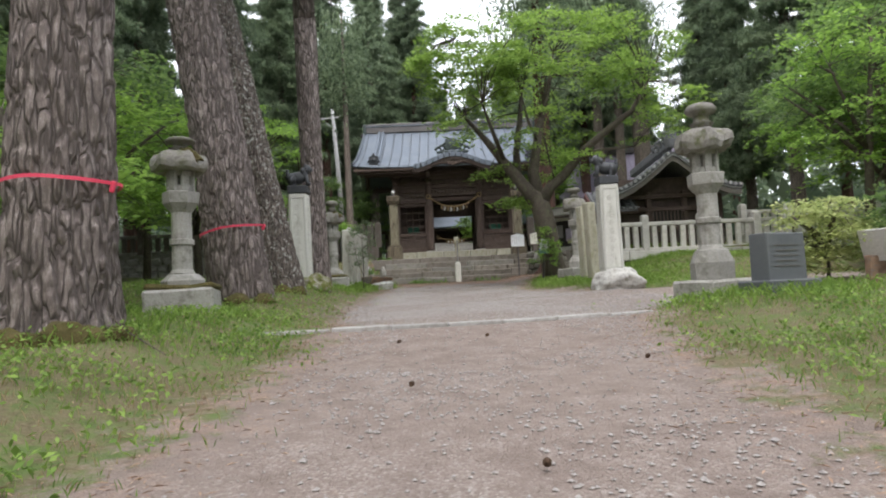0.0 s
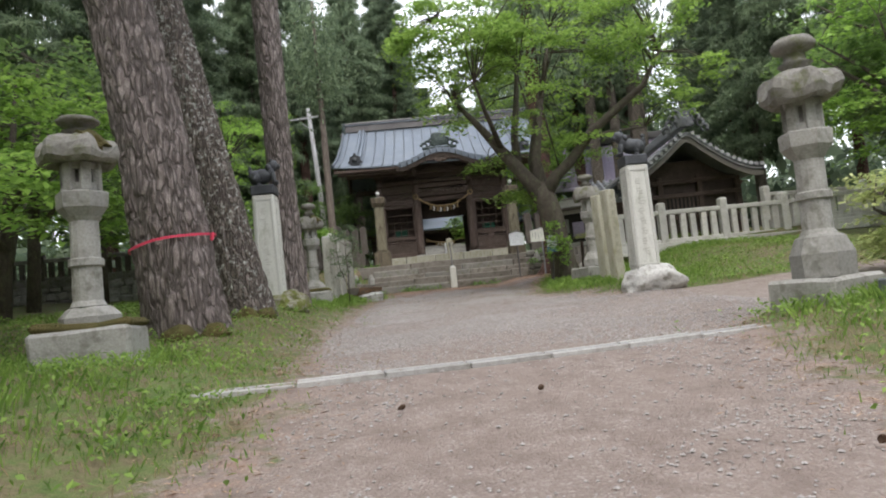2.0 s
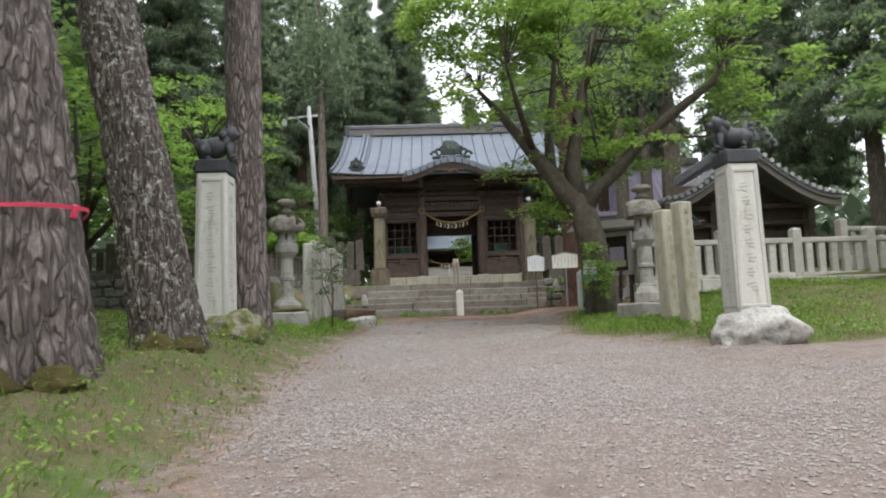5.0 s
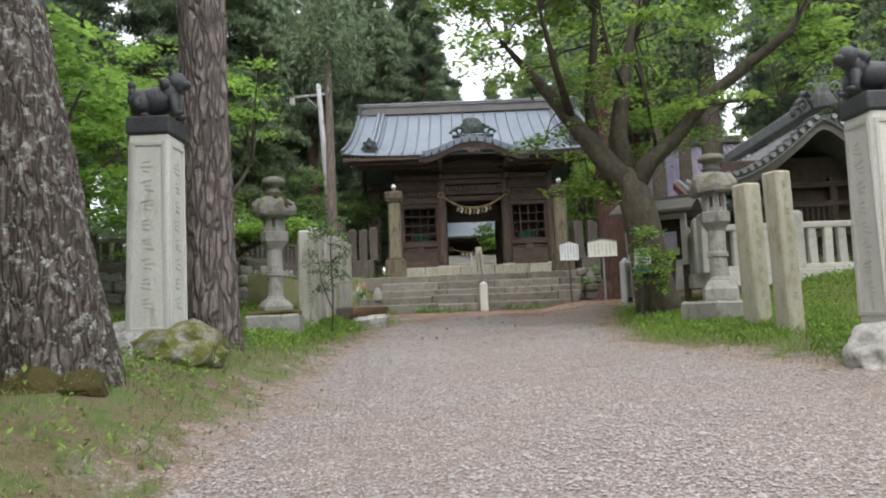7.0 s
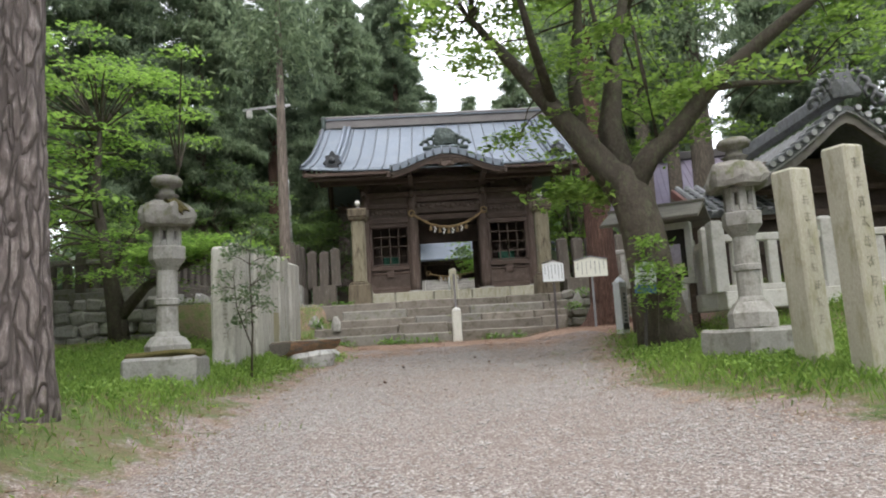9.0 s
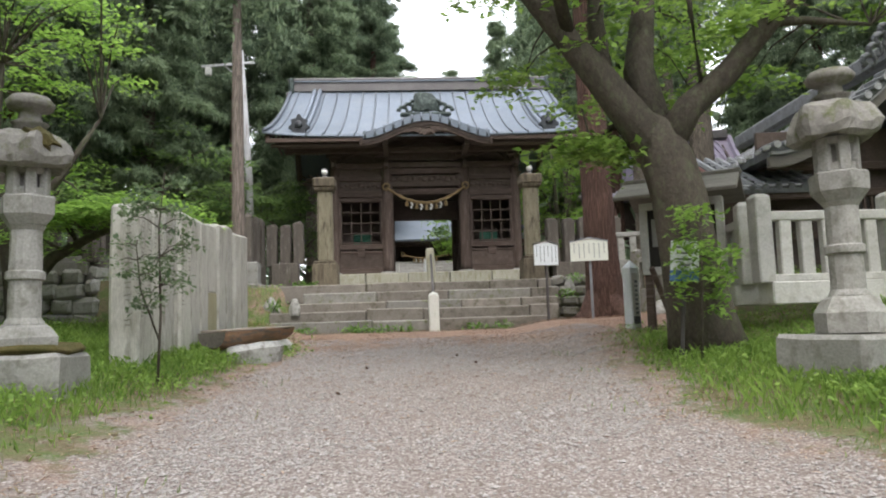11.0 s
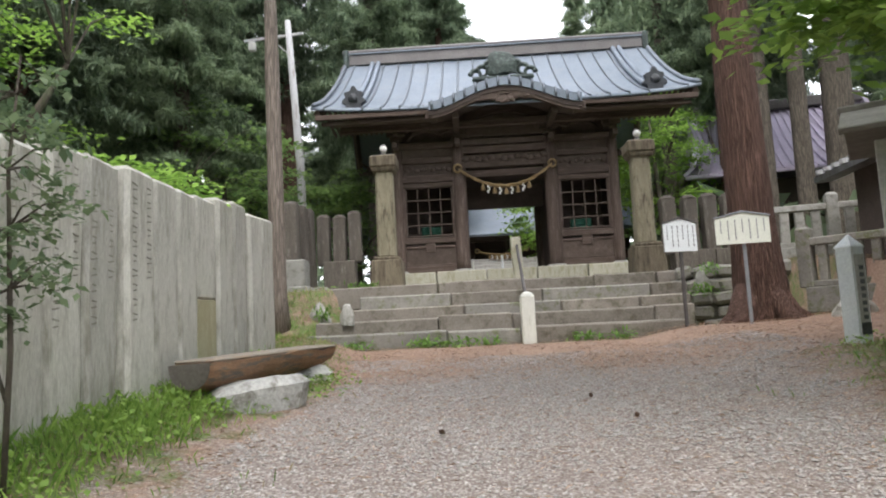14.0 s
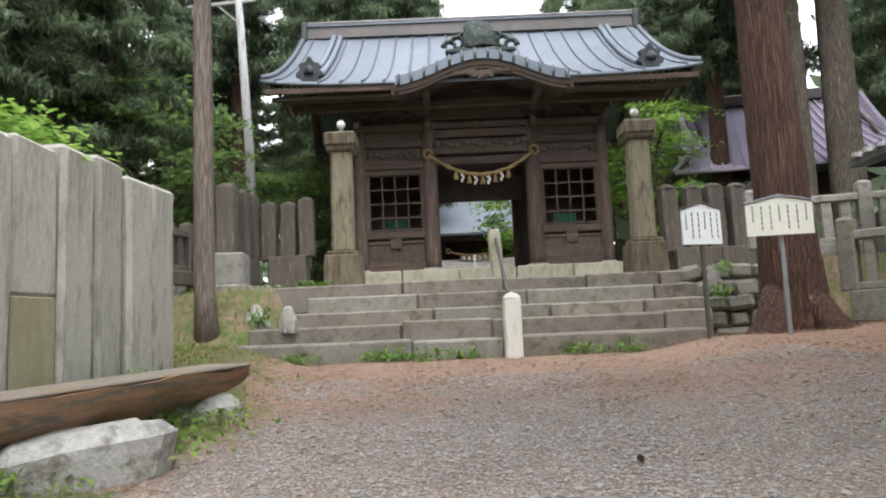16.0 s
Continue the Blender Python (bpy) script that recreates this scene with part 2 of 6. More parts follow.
POLE_METAL = surface("dark_sign_post", (0.055, 0.05, 0.05), (0.11, 0.1, 0.1), s1=3, s2=40, rough=0.6)
STEEL = surface("grey_steel_post", (0.23, 0.24, 0.27), (0.33, 0.34, 0.37), s1=3, s2=40, rough=0.5, metal=0.3)
POLE_GREY = surface("silvered_pole", (0.36, 0.36, 0.37), (0.56, 0.56, 0.57), (0.25, 0.22, 0.2), s1=1.2, s2=25, stretch=(3, 3, 0.5))
ROPE = surface("straw_rope", (0.2, 0.13, 0.065), (0.36, 0.26, 0.14), s1=8, s2=70, bump=0.6)
PAPER = surface("white_paper_streamer", (0.72, 0.7, 0.66), (0.82, 0.81, 0.78), s1=5, s2=60)
PINK = surface("pink_tape", (0.72, 0.05, 0.11), (0.86, 0.1, 0.17), s1=5, s2=60, rough=0.4)
GLASS_GLOBE = surface("milky_glass_globe", (0.75, 0.74, 0.71), (0.85, 0.84, 0.82), s1=4, s2=30, rough=0.2, bump=0.02)
# Near-black colour that carries the shade of a case or room inside.
INNER_SHADE = surface("interior_shade", (0.02, 0.018, 0.016), (0.04, 0.036, 0.032), s1=2, s2=20)
# Green of the glass reflection, put on an added panel behind the lattices.
GREEN_REFLECTION = surface("green_curtain", (0.025, 0.1, 0.065), (0.05, 0.16, 0.11), s1=2, s2=30)
WOOD_GREY = surface("silvered_plank", (0.24, 0.23, 0.22), (0.38, 0.37, 0.35), s1=2, s2=25, stretch=(4, 4, 0.5))
CONCRETE = surface("worn_concrete", (0.36, 0.35, 0.335), (0.52, 0.51, 0.49), (0.27, 0.255, 0.235), s1=1.5, s2=60, bump=0.3)
CONE = surface("pine_cone_scale", (0.05, 0.03, 0.02), (0.13, 0.08, 0.05), s1=9, s2=60)
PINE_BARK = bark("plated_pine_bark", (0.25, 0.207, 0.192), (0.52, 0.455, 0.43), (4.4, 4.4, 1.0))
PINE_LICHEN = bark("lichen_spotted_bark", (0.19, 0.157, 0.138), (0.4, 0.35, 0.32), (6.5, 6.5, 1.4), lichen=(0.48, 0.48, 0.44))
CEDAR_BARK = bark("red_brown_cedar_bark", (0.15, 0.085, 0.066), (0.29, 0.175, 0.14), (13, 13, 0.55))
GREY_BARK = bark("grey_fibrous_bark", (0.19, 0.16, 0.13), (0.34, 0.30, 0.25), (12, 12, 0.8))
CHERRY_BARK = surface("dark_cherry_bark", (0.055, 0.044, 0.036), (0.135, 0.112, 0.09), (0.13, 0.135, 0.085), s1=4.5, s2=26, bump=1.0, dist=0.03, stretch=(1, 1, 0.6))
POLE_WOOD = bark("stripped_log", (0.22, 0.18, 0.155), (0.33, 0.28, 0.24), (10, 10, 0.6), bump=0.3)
LEAF_BRIGHT = leafy("fresh_green_leaf", (0.12, 0.23, 0.045), (0.38, 0.58, 0.13), 0.55)
LEAF_CHERRY = leafy("cherry_leaf", (0.12, 0.215, 0.05), (0.37, 0.53, 0.125), 0.56)
LEAF_MID = leafy("broadleaf_green", (0.085, 0.155, 0.055), (0.26, 0.38, 0.125), 0.52)
LEAF_DARK = leafy("cedar_needles", (0.11, 0.16, 0.1), (0.3, 0.38, 0.225), 0.48)
LEAF_DEEP = leafy("deep_forest_needles", (0.1, 0.145, 0.095), (0.26, 0.33, 0.205), 0.48)
LEAF_YELLOW = leafy("yellow_green_leaf", (0.28, 0.36, 0.12), (0.66, 0.7, 0.34), 0.5)
LEAF_GREY = leafy("dull_shrub_leaf", (0.09, 0.14, 0.075), (0.24, 0.31, 0.17), 0.48)
GRASS = leafy("grass_blade", (0.085, 0.165, 0.035), (0.25, 0.37, 0.09), 0.38, (0.36, 0.29, 0.17))
LUSH = leafy("lush_grass_blade", (0.1, 0.19, 0.035), (0.3, 0.44, 0.1), 0.4)
NEEDLE = leafy("dry_brown_needle", (0.15, 0.085, 0.055), (0.46, 0.31, 0.21), 0.1)
FERN = leafy("fern_leaf", (0.075, 0.16, 0.03), (0.2, 0.34, 0.08), 0.4)
GROUND = ground_material()

# ---------------------------------------------------------------- mesh helpers
rng = np.random.default_rng(7)


def thing(name, label, category, at=(0, 0, 0), turn=0.0, group="", kind=""):
    ob = new(name)
    ob.empty_display_size = 0.2
    ob.matrix_basis = pose(*at, 0, 0, turn)
    return tagged(ob, label, category, group, kind)


def mesh_of(name, bm, material, smooth=False):
    me = bpy.data.meshes.new(name)
    bm.normal_update()
    bm.to_mesh(me)
    bm.free()
    me.materials.append(material)
    if smooth:
        me.polygons.foreach_set("use_smooth", [True] * len(me.polygons))
    return me


def part(name, bm, material, parent=None, label="", smooth=False, at=None):
    me = bm if isinstance(bm, bpy.types.Mesh) else mesh_of(name, bm, material, smooth)
    ob = new(name, me)
    if parent:
        ob.parent = parent
    if at is not None:
        ob.matrix_basis = at if isinstance(at, Matrix) else Matrix.Translation(at)
    return tagged(ob, label)


def raw_mesh(name, verts, faces, material, smooth=False):
    me = bpy.data.meshes.new(name)
    me.from_pydata(verts, [], faces)
    me.materials.append(material)
    if smooth:
        me.polygons.foreach_set("use_smooth", [True] * len(me.polygons))
    return me


def box(size, at=(0, 0, 0), turn=(0, 0, 0), bevel=0.01, taper=1.0, rough=0.0, cuts=0, bm=None):
    """A bevelled box standing with its middle at the place given; taper narrows the top; rough wobbles it."""
    b = bmesh.new()
    bmesh.ops.create_cube(b, size=1)
    for v in b.verts:
        k = taper if v.co.z > 0 else 1.0
        v.co = Vector((v.co.x * size[0] * k, v.co.y * size[1] * k, v.co.z * size[2]))
    if bevel:
        bmesh.ops.bevel(b, geom=list(b.edges), offset=min(bevel, 0.4 * min(size)), segments=1, affect="EDGES")
    if cuts:
        bmesh.ops.subdivide_edges(b, edges=[e for e in b.edges if e.calc_length() > 0.3 * max(size)], cuts=cuts, use_grid_fill=True)
    if rough:
        off = Vector(rng.uniform(-50, 50, 3))
        for v in b.verts:
            v.co += noise.noise_vector(v.co * 2.2 + off) * rough
    b.transform(pose(*at, *turn))
    if bm is None:
        return b
    join(bm, b)
    return bm


def join(bm, b):
    me = bpy.data.meshes.new("join")
    b.to_mesh(me)
    b.free()
    bm.from_mesh(me)
    bpy.data.meshes.remove(me)


def lathe(profile, seg=12, at=(0, 0, 0), turn=0.0, bm=None, rough=0.0, corner=0.0):
    """Turns (radius, height) round z. corner: how far the corners of a six-sided piece lift upwards and out."""
    b = bmesh.new() if bm is None else bm
    off = Vector(rng.uniform(-50, 50, 3))
    rings = []
    for i, (r, z) in enumerate(profile):
        ring = []
        for k in range(seg):
            a = 2 * math.pi * k / seg + radians(turn)
            p = Vector((at[0] + r * math.cos(a), at[1] + r * math.sin(a), at[2] + z))
            if rough:
                p += noise.noise_vector(p * 3.0 + off) * rough * (r > 0.02)
            ring.append(b.verts.new(p))
        rings.append(ring)
    for lo, hi in zip(rings, rings[1:]):
        for k in range(seg):
            b.faces.new((lo[k], lo[(k + 1) % seg], hi[(k + 1) % seg], hi[k]))
    b.faces.new(rings[0][::-1])
    b.faces.new(rings[-1])
    return b


def tube(points, radii, seg=8, bm=None, wobble=0.0):
    """A tapered tube through points."""
    b = bmesh.new() if bm is None else bm
    pts = [Vector(p) for p in points]
    off = Vector(rng.uniform(-50, 50, 3))
    rings = []
    for i, p in enumerate(pts):
        d = (pts[min(i + 1, len(pts) - 1)] - pts[max(i - 1, 0)]).normalized()
        u = d.orthogonal() if abs(d.z) > 0.9 else d.cross(Vector((0, 0, 1)))
        u = (Vector((1, 0, 0)) - d * d.x).normalized() if abs(d.z) > 0.9 else u.normalized()
        w = d.cross(u)
        ring = []
        for k in range(seg):
            a = 2 * math.pi * k / seg
            r = radii[i] * (1 + (wobble * noise.noise(Vector((math.cos(a) * 1.3, math.sin(a) * 1.3, i * 0.35)) + off) if wobble else 0))
            ring.append(b.verts.new(p + (u * math.cos(a) + w * math.sin(a)) * r))
        rings.append(ring)
    for lo, hi in zip(rings, rings[1:]):
        for k in range(seg):
            b.faces.new((lo[k], lo[(k + 1) % seg], hi[(k + 1) % seg], hi[k]))
    b.faces.new(rings[0][::-1])
    b.faces.new(rings[-1])
    return b


def boulder(size, seed, detail=3, rough=0.28):
    b = bmesh.new()
    bmesh.ops.create_icosphere(b, subdivisions=detail, radius=1)
    off = Vector((seed * 3.1, seed * 1.7, seed))
    for v in b.verts:
        k = 1 + rough * noise.fractal(v.co * 1.3 + off, 1.0, 2.0, 4)
        v.co = Vector((v.co.x * size[0] * k, v.co.y * size[1] * k, max(v.co.z, -0.45) * size[2] * k))
    return b


def leaves(name, centres, size, material, flat=0.5, slim=0.5, droop=0.0, spread=None):
    """One mesh of folded leaf blades round the centres: flat 1 lies level, 0 turns freely."""
    n = len(centres)
    a = rng.uniform(0, 2 * np.pi, n)
    tilt = rng.normal(0, 1, n) * (1 - flat) * 1.1 - droop
    s = size * rng.uniform(0.6, 1.35, n)
    d = np.stack([np.cos(a) * np.cos(tilt), np.sin(a) * np.cos(tilt), np.sin(tilt)], 1)
    w = np.stack([-np.sin(a), np.cos(a), np.zeros(n)], 1)
    roll = rng.normal(0, 1, n) * (1 - flat) * 0.9
    up = np.cross(d, w)
    w = w * np.cos(roll)[:, None] + up * np.sin(roll)[:, None]
    sd, sw = d * s[:, None], w * (s * slim * 0.5)[:, None]
    nrm = np.cross(d, w) * (s * 0.08)[:, None]
    c = np.asarray(centres)
    v = np.stack([c, c + 0.45 * sd + sw + nrm, c + sd, c + 0.45 * sd - sw + nrm], 1).reshape(-1, 3)
    me = bpy.data.meshes.new(name)
    me.vertices.add(4 * n)
    me.vertices.foreach_set("co", v.astype(np.float32).ravel())
    me.loops.add(4 * n)
    me.loops.foreach_set("vertex_index", np.arange(4 * n, dtype=np.int32))
    me.polygons.add(n)
    me.polygons.foreach_set("loop_start", np.arange(0, 4 * n, 4, dtype=np.int32))
    me.materials.append(material)
    me.update(calc_edges=True)
    return me


def smoothstep(a, b, x):
    t = min(max((x - a) / (b - a), 0.0), 1.0)
    return t * t * (3 - 2 * t)


# ---------------------------------------------------------------- lie of the land
BANK_Y, BANK_H = [0, 6, 9, 11, 13, 19, 21, 30, 60], [0.2, 0.32, 0.24, 0.24, 0.42, 0.48, 0.28, 0.32, 0.32]


def land(x, y):
    """Height of the ground: a slope towards the steps, banks at both sides, and the shrine's terrace."""
    yy = min(max(y, -30.0), 33.0)
    z = 0.09 + 0.0475 * yy + 0.12 * math.exp(-((y - 8.95) / 1.15) ** 2)
    left = float(np.interp(y, BANK_Y, BANK_H))
    z += left * smoothstep(-1.5, -2.9, x) + 0.25 * smoothstep(-3.2, -6.0, x) + 0.5 * smoothstep(-6, -16, x)
    z += 0.2 * smoothstep(3.1, 4.8, x) * (0.5 + 0.5 * smoothstep(16.5, 19, y) + 0.5 * smoothstep(11, 10, y))
    z += (1 - 0.6 * smoothstep(26, 29, y)) * (0.1 + 0.023 * max(min(yy, 26), 0)) * smoothstep(5.5, 9.5, x) * (0.35 + 0.65 * smoothstep(16.5, 19, y))
    terrace = 3.05 * smoothstep(35.0, 37.2, y) + (z if y < 33 else 1.66 + 0.25 * smoothstep(-1.5, -2.9, x) + 0.3 * smoothstep(5, 8, x)) * (1 - smoothstep(35.0, 37.2, y))
    if y > 33:
        side = smoothstep(33.2, 36.4, y)
        z = max(terrace, 1.66 + 1.4 * side) if x < -3.0 else 1.66 + 0.25 * smoothstep(5, 8, x) + 1.25 * smoothstep(36.1, 36.5, y)
        if y > 36.5:
            z = 3.05
    if x < -5 and 30.4 < y <= 40:
        z = max(z, 3.0)
    if y > 41:
        z = max(z, 3.05 + 0.6 * smoothstep(48, 54, y))
    if x > 7.6 and 25.6 < y < 40:
        z = max(z, 2.5 + 0.7 * smoothstep(28, 36, y))
    z += 0.03 * noise.noise(Vector((x * 0.7, y * 0.7, 0)))
    return z + 8.0 * smoothstep(60, 160, math.hypot(x, y - 20))


def gravel_edge(x, y):
    """Signed metres inside the gravel way: positive on the way."""
    left = float(np.interp(y, [-20, 0, 3, 8, 14, 22, 28, 33, 36], [-1.6, -1.4, -1.3, -1.15, -1.8, -1.85, -1.6, -2.2, -2.4]))
    right = float(np.interp(y, [-20, 0, 3, 7, 10, 11, 11.6, 15.6, 16.6, 19, 21, 25, 28, 29.5, 34], [3.4, 2.4, 2.4, 2.85, 3.5, 4.5, 30, 30, 4.4, 3.9, 3.3, 3.9, 4.6, 8.5, 8.5]))
    d = min(x - left, right - x)
    return d if y < 33.4 else -1.0

# ---------------------------------------------------------------- ground
def make_ground():
    xs = sorted(set(list(np.arange(-9, 13.01, 0.2)) + [-400, -200, -120, -70, -45, -30, -22, -17, -14, -11.5, -10] + [14, 16, 18, 21, 25, 30, 40, 60, 90, 150, 250, 400]))
    ys = sorted(set(list(np.arange(-3, 37.5, 0.2)) + [-300, -120, -60, -30, -15, -8, -5] + [38, 39, 40, 41, 42, 44, 48, 50, 52, 54, 60, 70, 85, 110, 160, 250, 400]))
    verts, cover = [], []
    for y in ys:
        for x in xs:
            d = gravel_edge(x, y)
            verts.append((x, y, land(x, y) - (0.02 if d > 0.3 else 0.0)))
            g = 0.5 + 0.5 * max(-1.0, min(1.0, d / 0.95))
            if 37 < y < 56 and -1 < x < 5:
                g = 1.0
            if 33 < y < 37:
                g = 0.42
            litter = 0.8 * (33.4 < y < 37) + (0.2 * smoothstep(21, 26, y) + 0.72 * smoothstep(27.0, 30.0, y)) * smoothstep(34.5, 33.5, y) + 0.42 * math.exp(-((d - 0.1) / 0.5) ** 2)
            cover.append((g, litter, smoothstep(9.5, 13.5, y) * smoothstep(5, 2, abs(x - 1)), 1))
    nx = len(xs)
    faces = [(j * nx + i, j * nx + i + 1, (j + 1) * nx + i + 1, (j + 1) * nx + i) for j in range(len(ys) - 1) for i in range(nx - 1)]
    me = raw_mesh("ground", verts, faces, GROUND, True)
    ca = me.color_attributes.new("cover", "FLOAT_COLOR", "POINT")
    ca.data.foreach_set("color", [v for c in cover for v in c])
    return tagged(new("ground", me), "gravel approach with grassy banks at both sides", "ground", kind="structure")


make_ground()

# ---------------------------------------------------------------- gate
GX, GY = 1.78, 42.5            # middle of the gate, plane of its front columns
gate = thing("shrine_gate", "dark weathered wooden shrine gate with a blue-grey metal roof", "gate", (GX, GY, 3.05))
DEPTH = 4.2


def gate_box(name, size, at, mat=WOOD, bevel=0.015, label="", **kw):
    return part(name, box(size, at, bevel=bevel, **kw), mat, gate, label)


# stone base, four front columns and four at the back
for i in range(5):
    gate_box("base_stone", (1.62, 0.5, 0.62), (-3.3 + 1.65 * i, -0.4, 0.42), STONE_POST, 0.03, rough=0.01)
gate_box("base_floor", (8.1, DEPTH + 0.4, 0.6), (0, DEPTH / 2 + 0.1, 0.41), STONE, 0.02)
for y in (0.0, DEPTH):
    for x, r in ((-3.66, 0.19), (-1.56, 0.24), (1.56, 0.24), (3.66, 0.19)):
        part("column", lathe([(r * 1.02, 0.79), (r, 1.1), (r, 4.6), (r * 0.94, 5.35)], 16, (x, y, 0)), WOOD_COL, gate, smooth=True)
        part("column_foot", lathe([(r * 1.5, 0.68), (r * 1.55, 0.74), (r * 1.2, 0.82)], 16, (x, y, 0)), STONE, gate)
    for s in (-1, 1):
        cx = 2.63 * s
        gate_box("sill_beam", (1.75, 0.2, 0.22), (cx, y, 0.86), WOOD_X)
        gate_box("lower_panel", (1.72, 0.06, 0.66), (cx, y, 1.3), WOOD)
        gate_box("panel_rail", (1.72, 0.12, 0.08), (cx, y - 0.02, 1.62), WOOD_X)
        gate_box("panel_rail", (1.72, 0.1, 0.07), (cx, y - 0.02, 1.0), WOOD_X)
        gate_box("mid_beam", (1.75, 0.22, 0.2), (cx, y, 1.84), WOOD_X)
        for k in (-0.84, 0.84):
            gate_box("window_jamb", (0.09, 0.16, 1.78), (cx + k, y, 2.82), WOOD_COL)
        gate_box("window_head", (1.75, 0.2, 0.16), (cx, y, 3.74), WOOD_X)
        gate_box("upper_beam", (1.75, 0.26, 0.24), (cx, y - 0.02, 3.96), WOOD_X)
        gate_box("carved_panel", (1.72, 0.08, 0.42), (cx, y, 4.28), WOOD, cuts=0)
        gate_box("upper_beam", (1.75, 0.22, 0.2), (cx, y - 0.02, 4.6), WOOD_X)
        gate_box("upper_panel", (1.72, 0.06, 0.36), (cx, y + 0.02, 4.86), WOOD)
        gate_box("tie_beam", (2.0, 0.28, 0.22), (cx, y - 0.03, 5.12), WOOD_X)
        gate_box("frieze_panel", (1.72, 0.06, 0.7), (cx, y + 0.06, 5.5), WOOD_DEEP)
        # arched recess frame over each window bay
        pts = [(cx + 0.62 * math.cos(a), y - 0.02, 5.3 + 0.36 * math.sin(a)) for a in np.linspace(0, math.pi, 13)]
        part("arched_strut", tube(pts, [0.06] * 13, 6), WOOD, gate)
        if y == 0:
            lattice = part("window_lattice", box((1.6, 0.05, 0.07), (cx, y, 2.0)), WOOD, gate)
            for k in range(5):
                part("bar", box((0.042, 0.04, 1.74), (cx - 0.78 + 0.39 * k, y, 2.82), bevel=0.006), WOOD, lattice)
            for k in range(4):
                part("bar", box((1.6, 0.04, 0.05), (cx, y + 0.005, 2.4 + 0.43 * k - 0.02), bevel=0.006), WOOD, lattice)
            gate_box("crest_board", (0.34, 0.03, 0.34), (cx - 0.02, y - 0.085, 1.6), WOOD_X, label="small notched wooden crest board")
            # raised scrolls in the carved panel
            for k in range(9):
                bm = boulder((0.1, 0.05, 0.09), k + 11 * s, 2)
                part("carving", bm, WOOD, gate, at=(cx - 0.72 + 0.18 * k, y - 0.05, 4.28 + 0.04 * math.sin(2.1 * k)))
# dark rooms behind the lattices, with an added green panel for the panes' reflection
for s in (-1, 1):
    gate_box("side_wall", (0.07, DEPTH - 0.4, 4.4), (1.6 * s, DEPTH / 2, 2.9), WOOD)
    gate_box("end_wall", (0.07, DEPTH - 0.3, 4.4), (3.66 * s, DEPTH / 2, 2.9), WOOD)
    gate_box("back_panel", (2.0, 0.06, 4.2), (2.63 * s, 2.2, 2.9), WOOD_DEEP)
    gate_box("green_curtain", (0.75, 0.05, 0.62), (2.63 * s, 1.05, 2.15), GREEN_REFLECTION, label="added green panel imitating the panes' reflection behind the lattice")
    gate_box("figure_stand", (1.3, 0.7, 1.0), (2.63 * s, 1.5, 1.3), WOOD_DEEP)
# middle bay: lintels, carved beam, deep ceiling
for y in (0.0, DEPTH):
    gate_box("lintel", (2.9, 0.2, 0.24), (0, y + 0.05, 4.05), WOOD_X)
    gate_box("rainbow_beam", (3.0, 0.3, 0.44), (0, y - 0.02, 4.46), WOOD)
    gate_box("tie_beam", (3.3, 0.3, 0.24), (0, y - 0.04, 4.86), WOOD_X)
    gate_box("frieze_panel", (3.0, 0.08, 0.6), (0, y + 0.06, 5.4), WOOD_DEEP)
    gate_box("tie_beam", (3.4, 0.28, 0.2), (0, y - 0.04, 5.12), WOOD)
for k in range(13):
    part("carving", boulder((0.13, 0.07, 0.12), k + 40, 2), WOOD, gate, at=(-1.32 + 0.22 * k, -0.2, 4.5 + 0.05 * math.sin(1.7 * k)))
for k in range(9):
    part("carving", boulder((0.13, 0.06, 0.12), k + 70, 2), WOOD, gate, at=(-1.1 + 0.27 * k, -0.08, 5.42 + 0.05 * math.sin(2.3 * k)))
gate_box("rear_lintel", (2.9, 0.2, 0.8), (0, 2.0, 3.55), WOOD_DEEP)
gate_box("passage_ceiling", (3.1, DEPTH, 0.08), (0, DEPTH / 2, 4.3), WOOD_DEEP)
# brackets over the columns and purlins
for y, f in ((0.0, -1), (DEPTH, 1)):
    for x in (-3.66, -1.56, 1.56, 3.66):
        for j, (w, o) in enumerate(((0.42, 0.05), (0.62, 0.22), (0.86, 0.42))):
            gate_box("bracket_arm", (w, 0.16, 0.13), (x, y + f * o, 5.36 + 0.17 * j), WOOD)
            gate_box("bracket_arm", (0.16, 0.35 + 2 * o, 0.12), (x, y + f * o * 0.5, 5.36 + 0.17 * j), WOOD)
            for k in (-1, 0, 1):
                gate_box("bearing_block", (0.15, 0.17, 0.1), (x + k * (w / 2 - 0.07), y + f * o, 5.46 + 0.17 * j), WOOD_X, 0.02)
        gate_box("nose_beam", (0.17, 0.7, 0.2), (x, y + f * 0.42, 5.05), WOOD)
    gate_box("purlin", (10.9, 0.2, 0.22), (0, y + f * 0.75, 5.6), WOOD_X)
    for s in (-1, 1):
        gate_box("purlin", (3.45, 0.18, 0.2), (s * 3.9, y + f * 1.55, 5.62), WOOD_X)
for s in (-1, 1):
    gate_box("gable_beam", (0.22, DEPTH + 1.0, 0.24), (3.8 * s, DEPTH / 2, 5.7), WOOD_X)
    gate_box("gable_wall", (0.1, DEPTH - 0.2, 1.9), (3.9 * s, DEPTH / 2, 6.6), WOOD_DEEP, taper=0.45)
# rafters, two rows under each eave
rafter = mesh_of("rafter", box((0.07, 2.0, 0.09), bevel=0.008), WOOD)
for k in range(66):
    x = -5.75 + 11.5 * k / 65
    if abs(x) > 2.15:
        part("rafter", rafter, None, gate, at=pose(x, -0.92, 5.8, -7))
    if k % 2:
        part("rafter", rafter, None, gate, at=pose(x, DEPTH + 0.92, 5.8, 7))


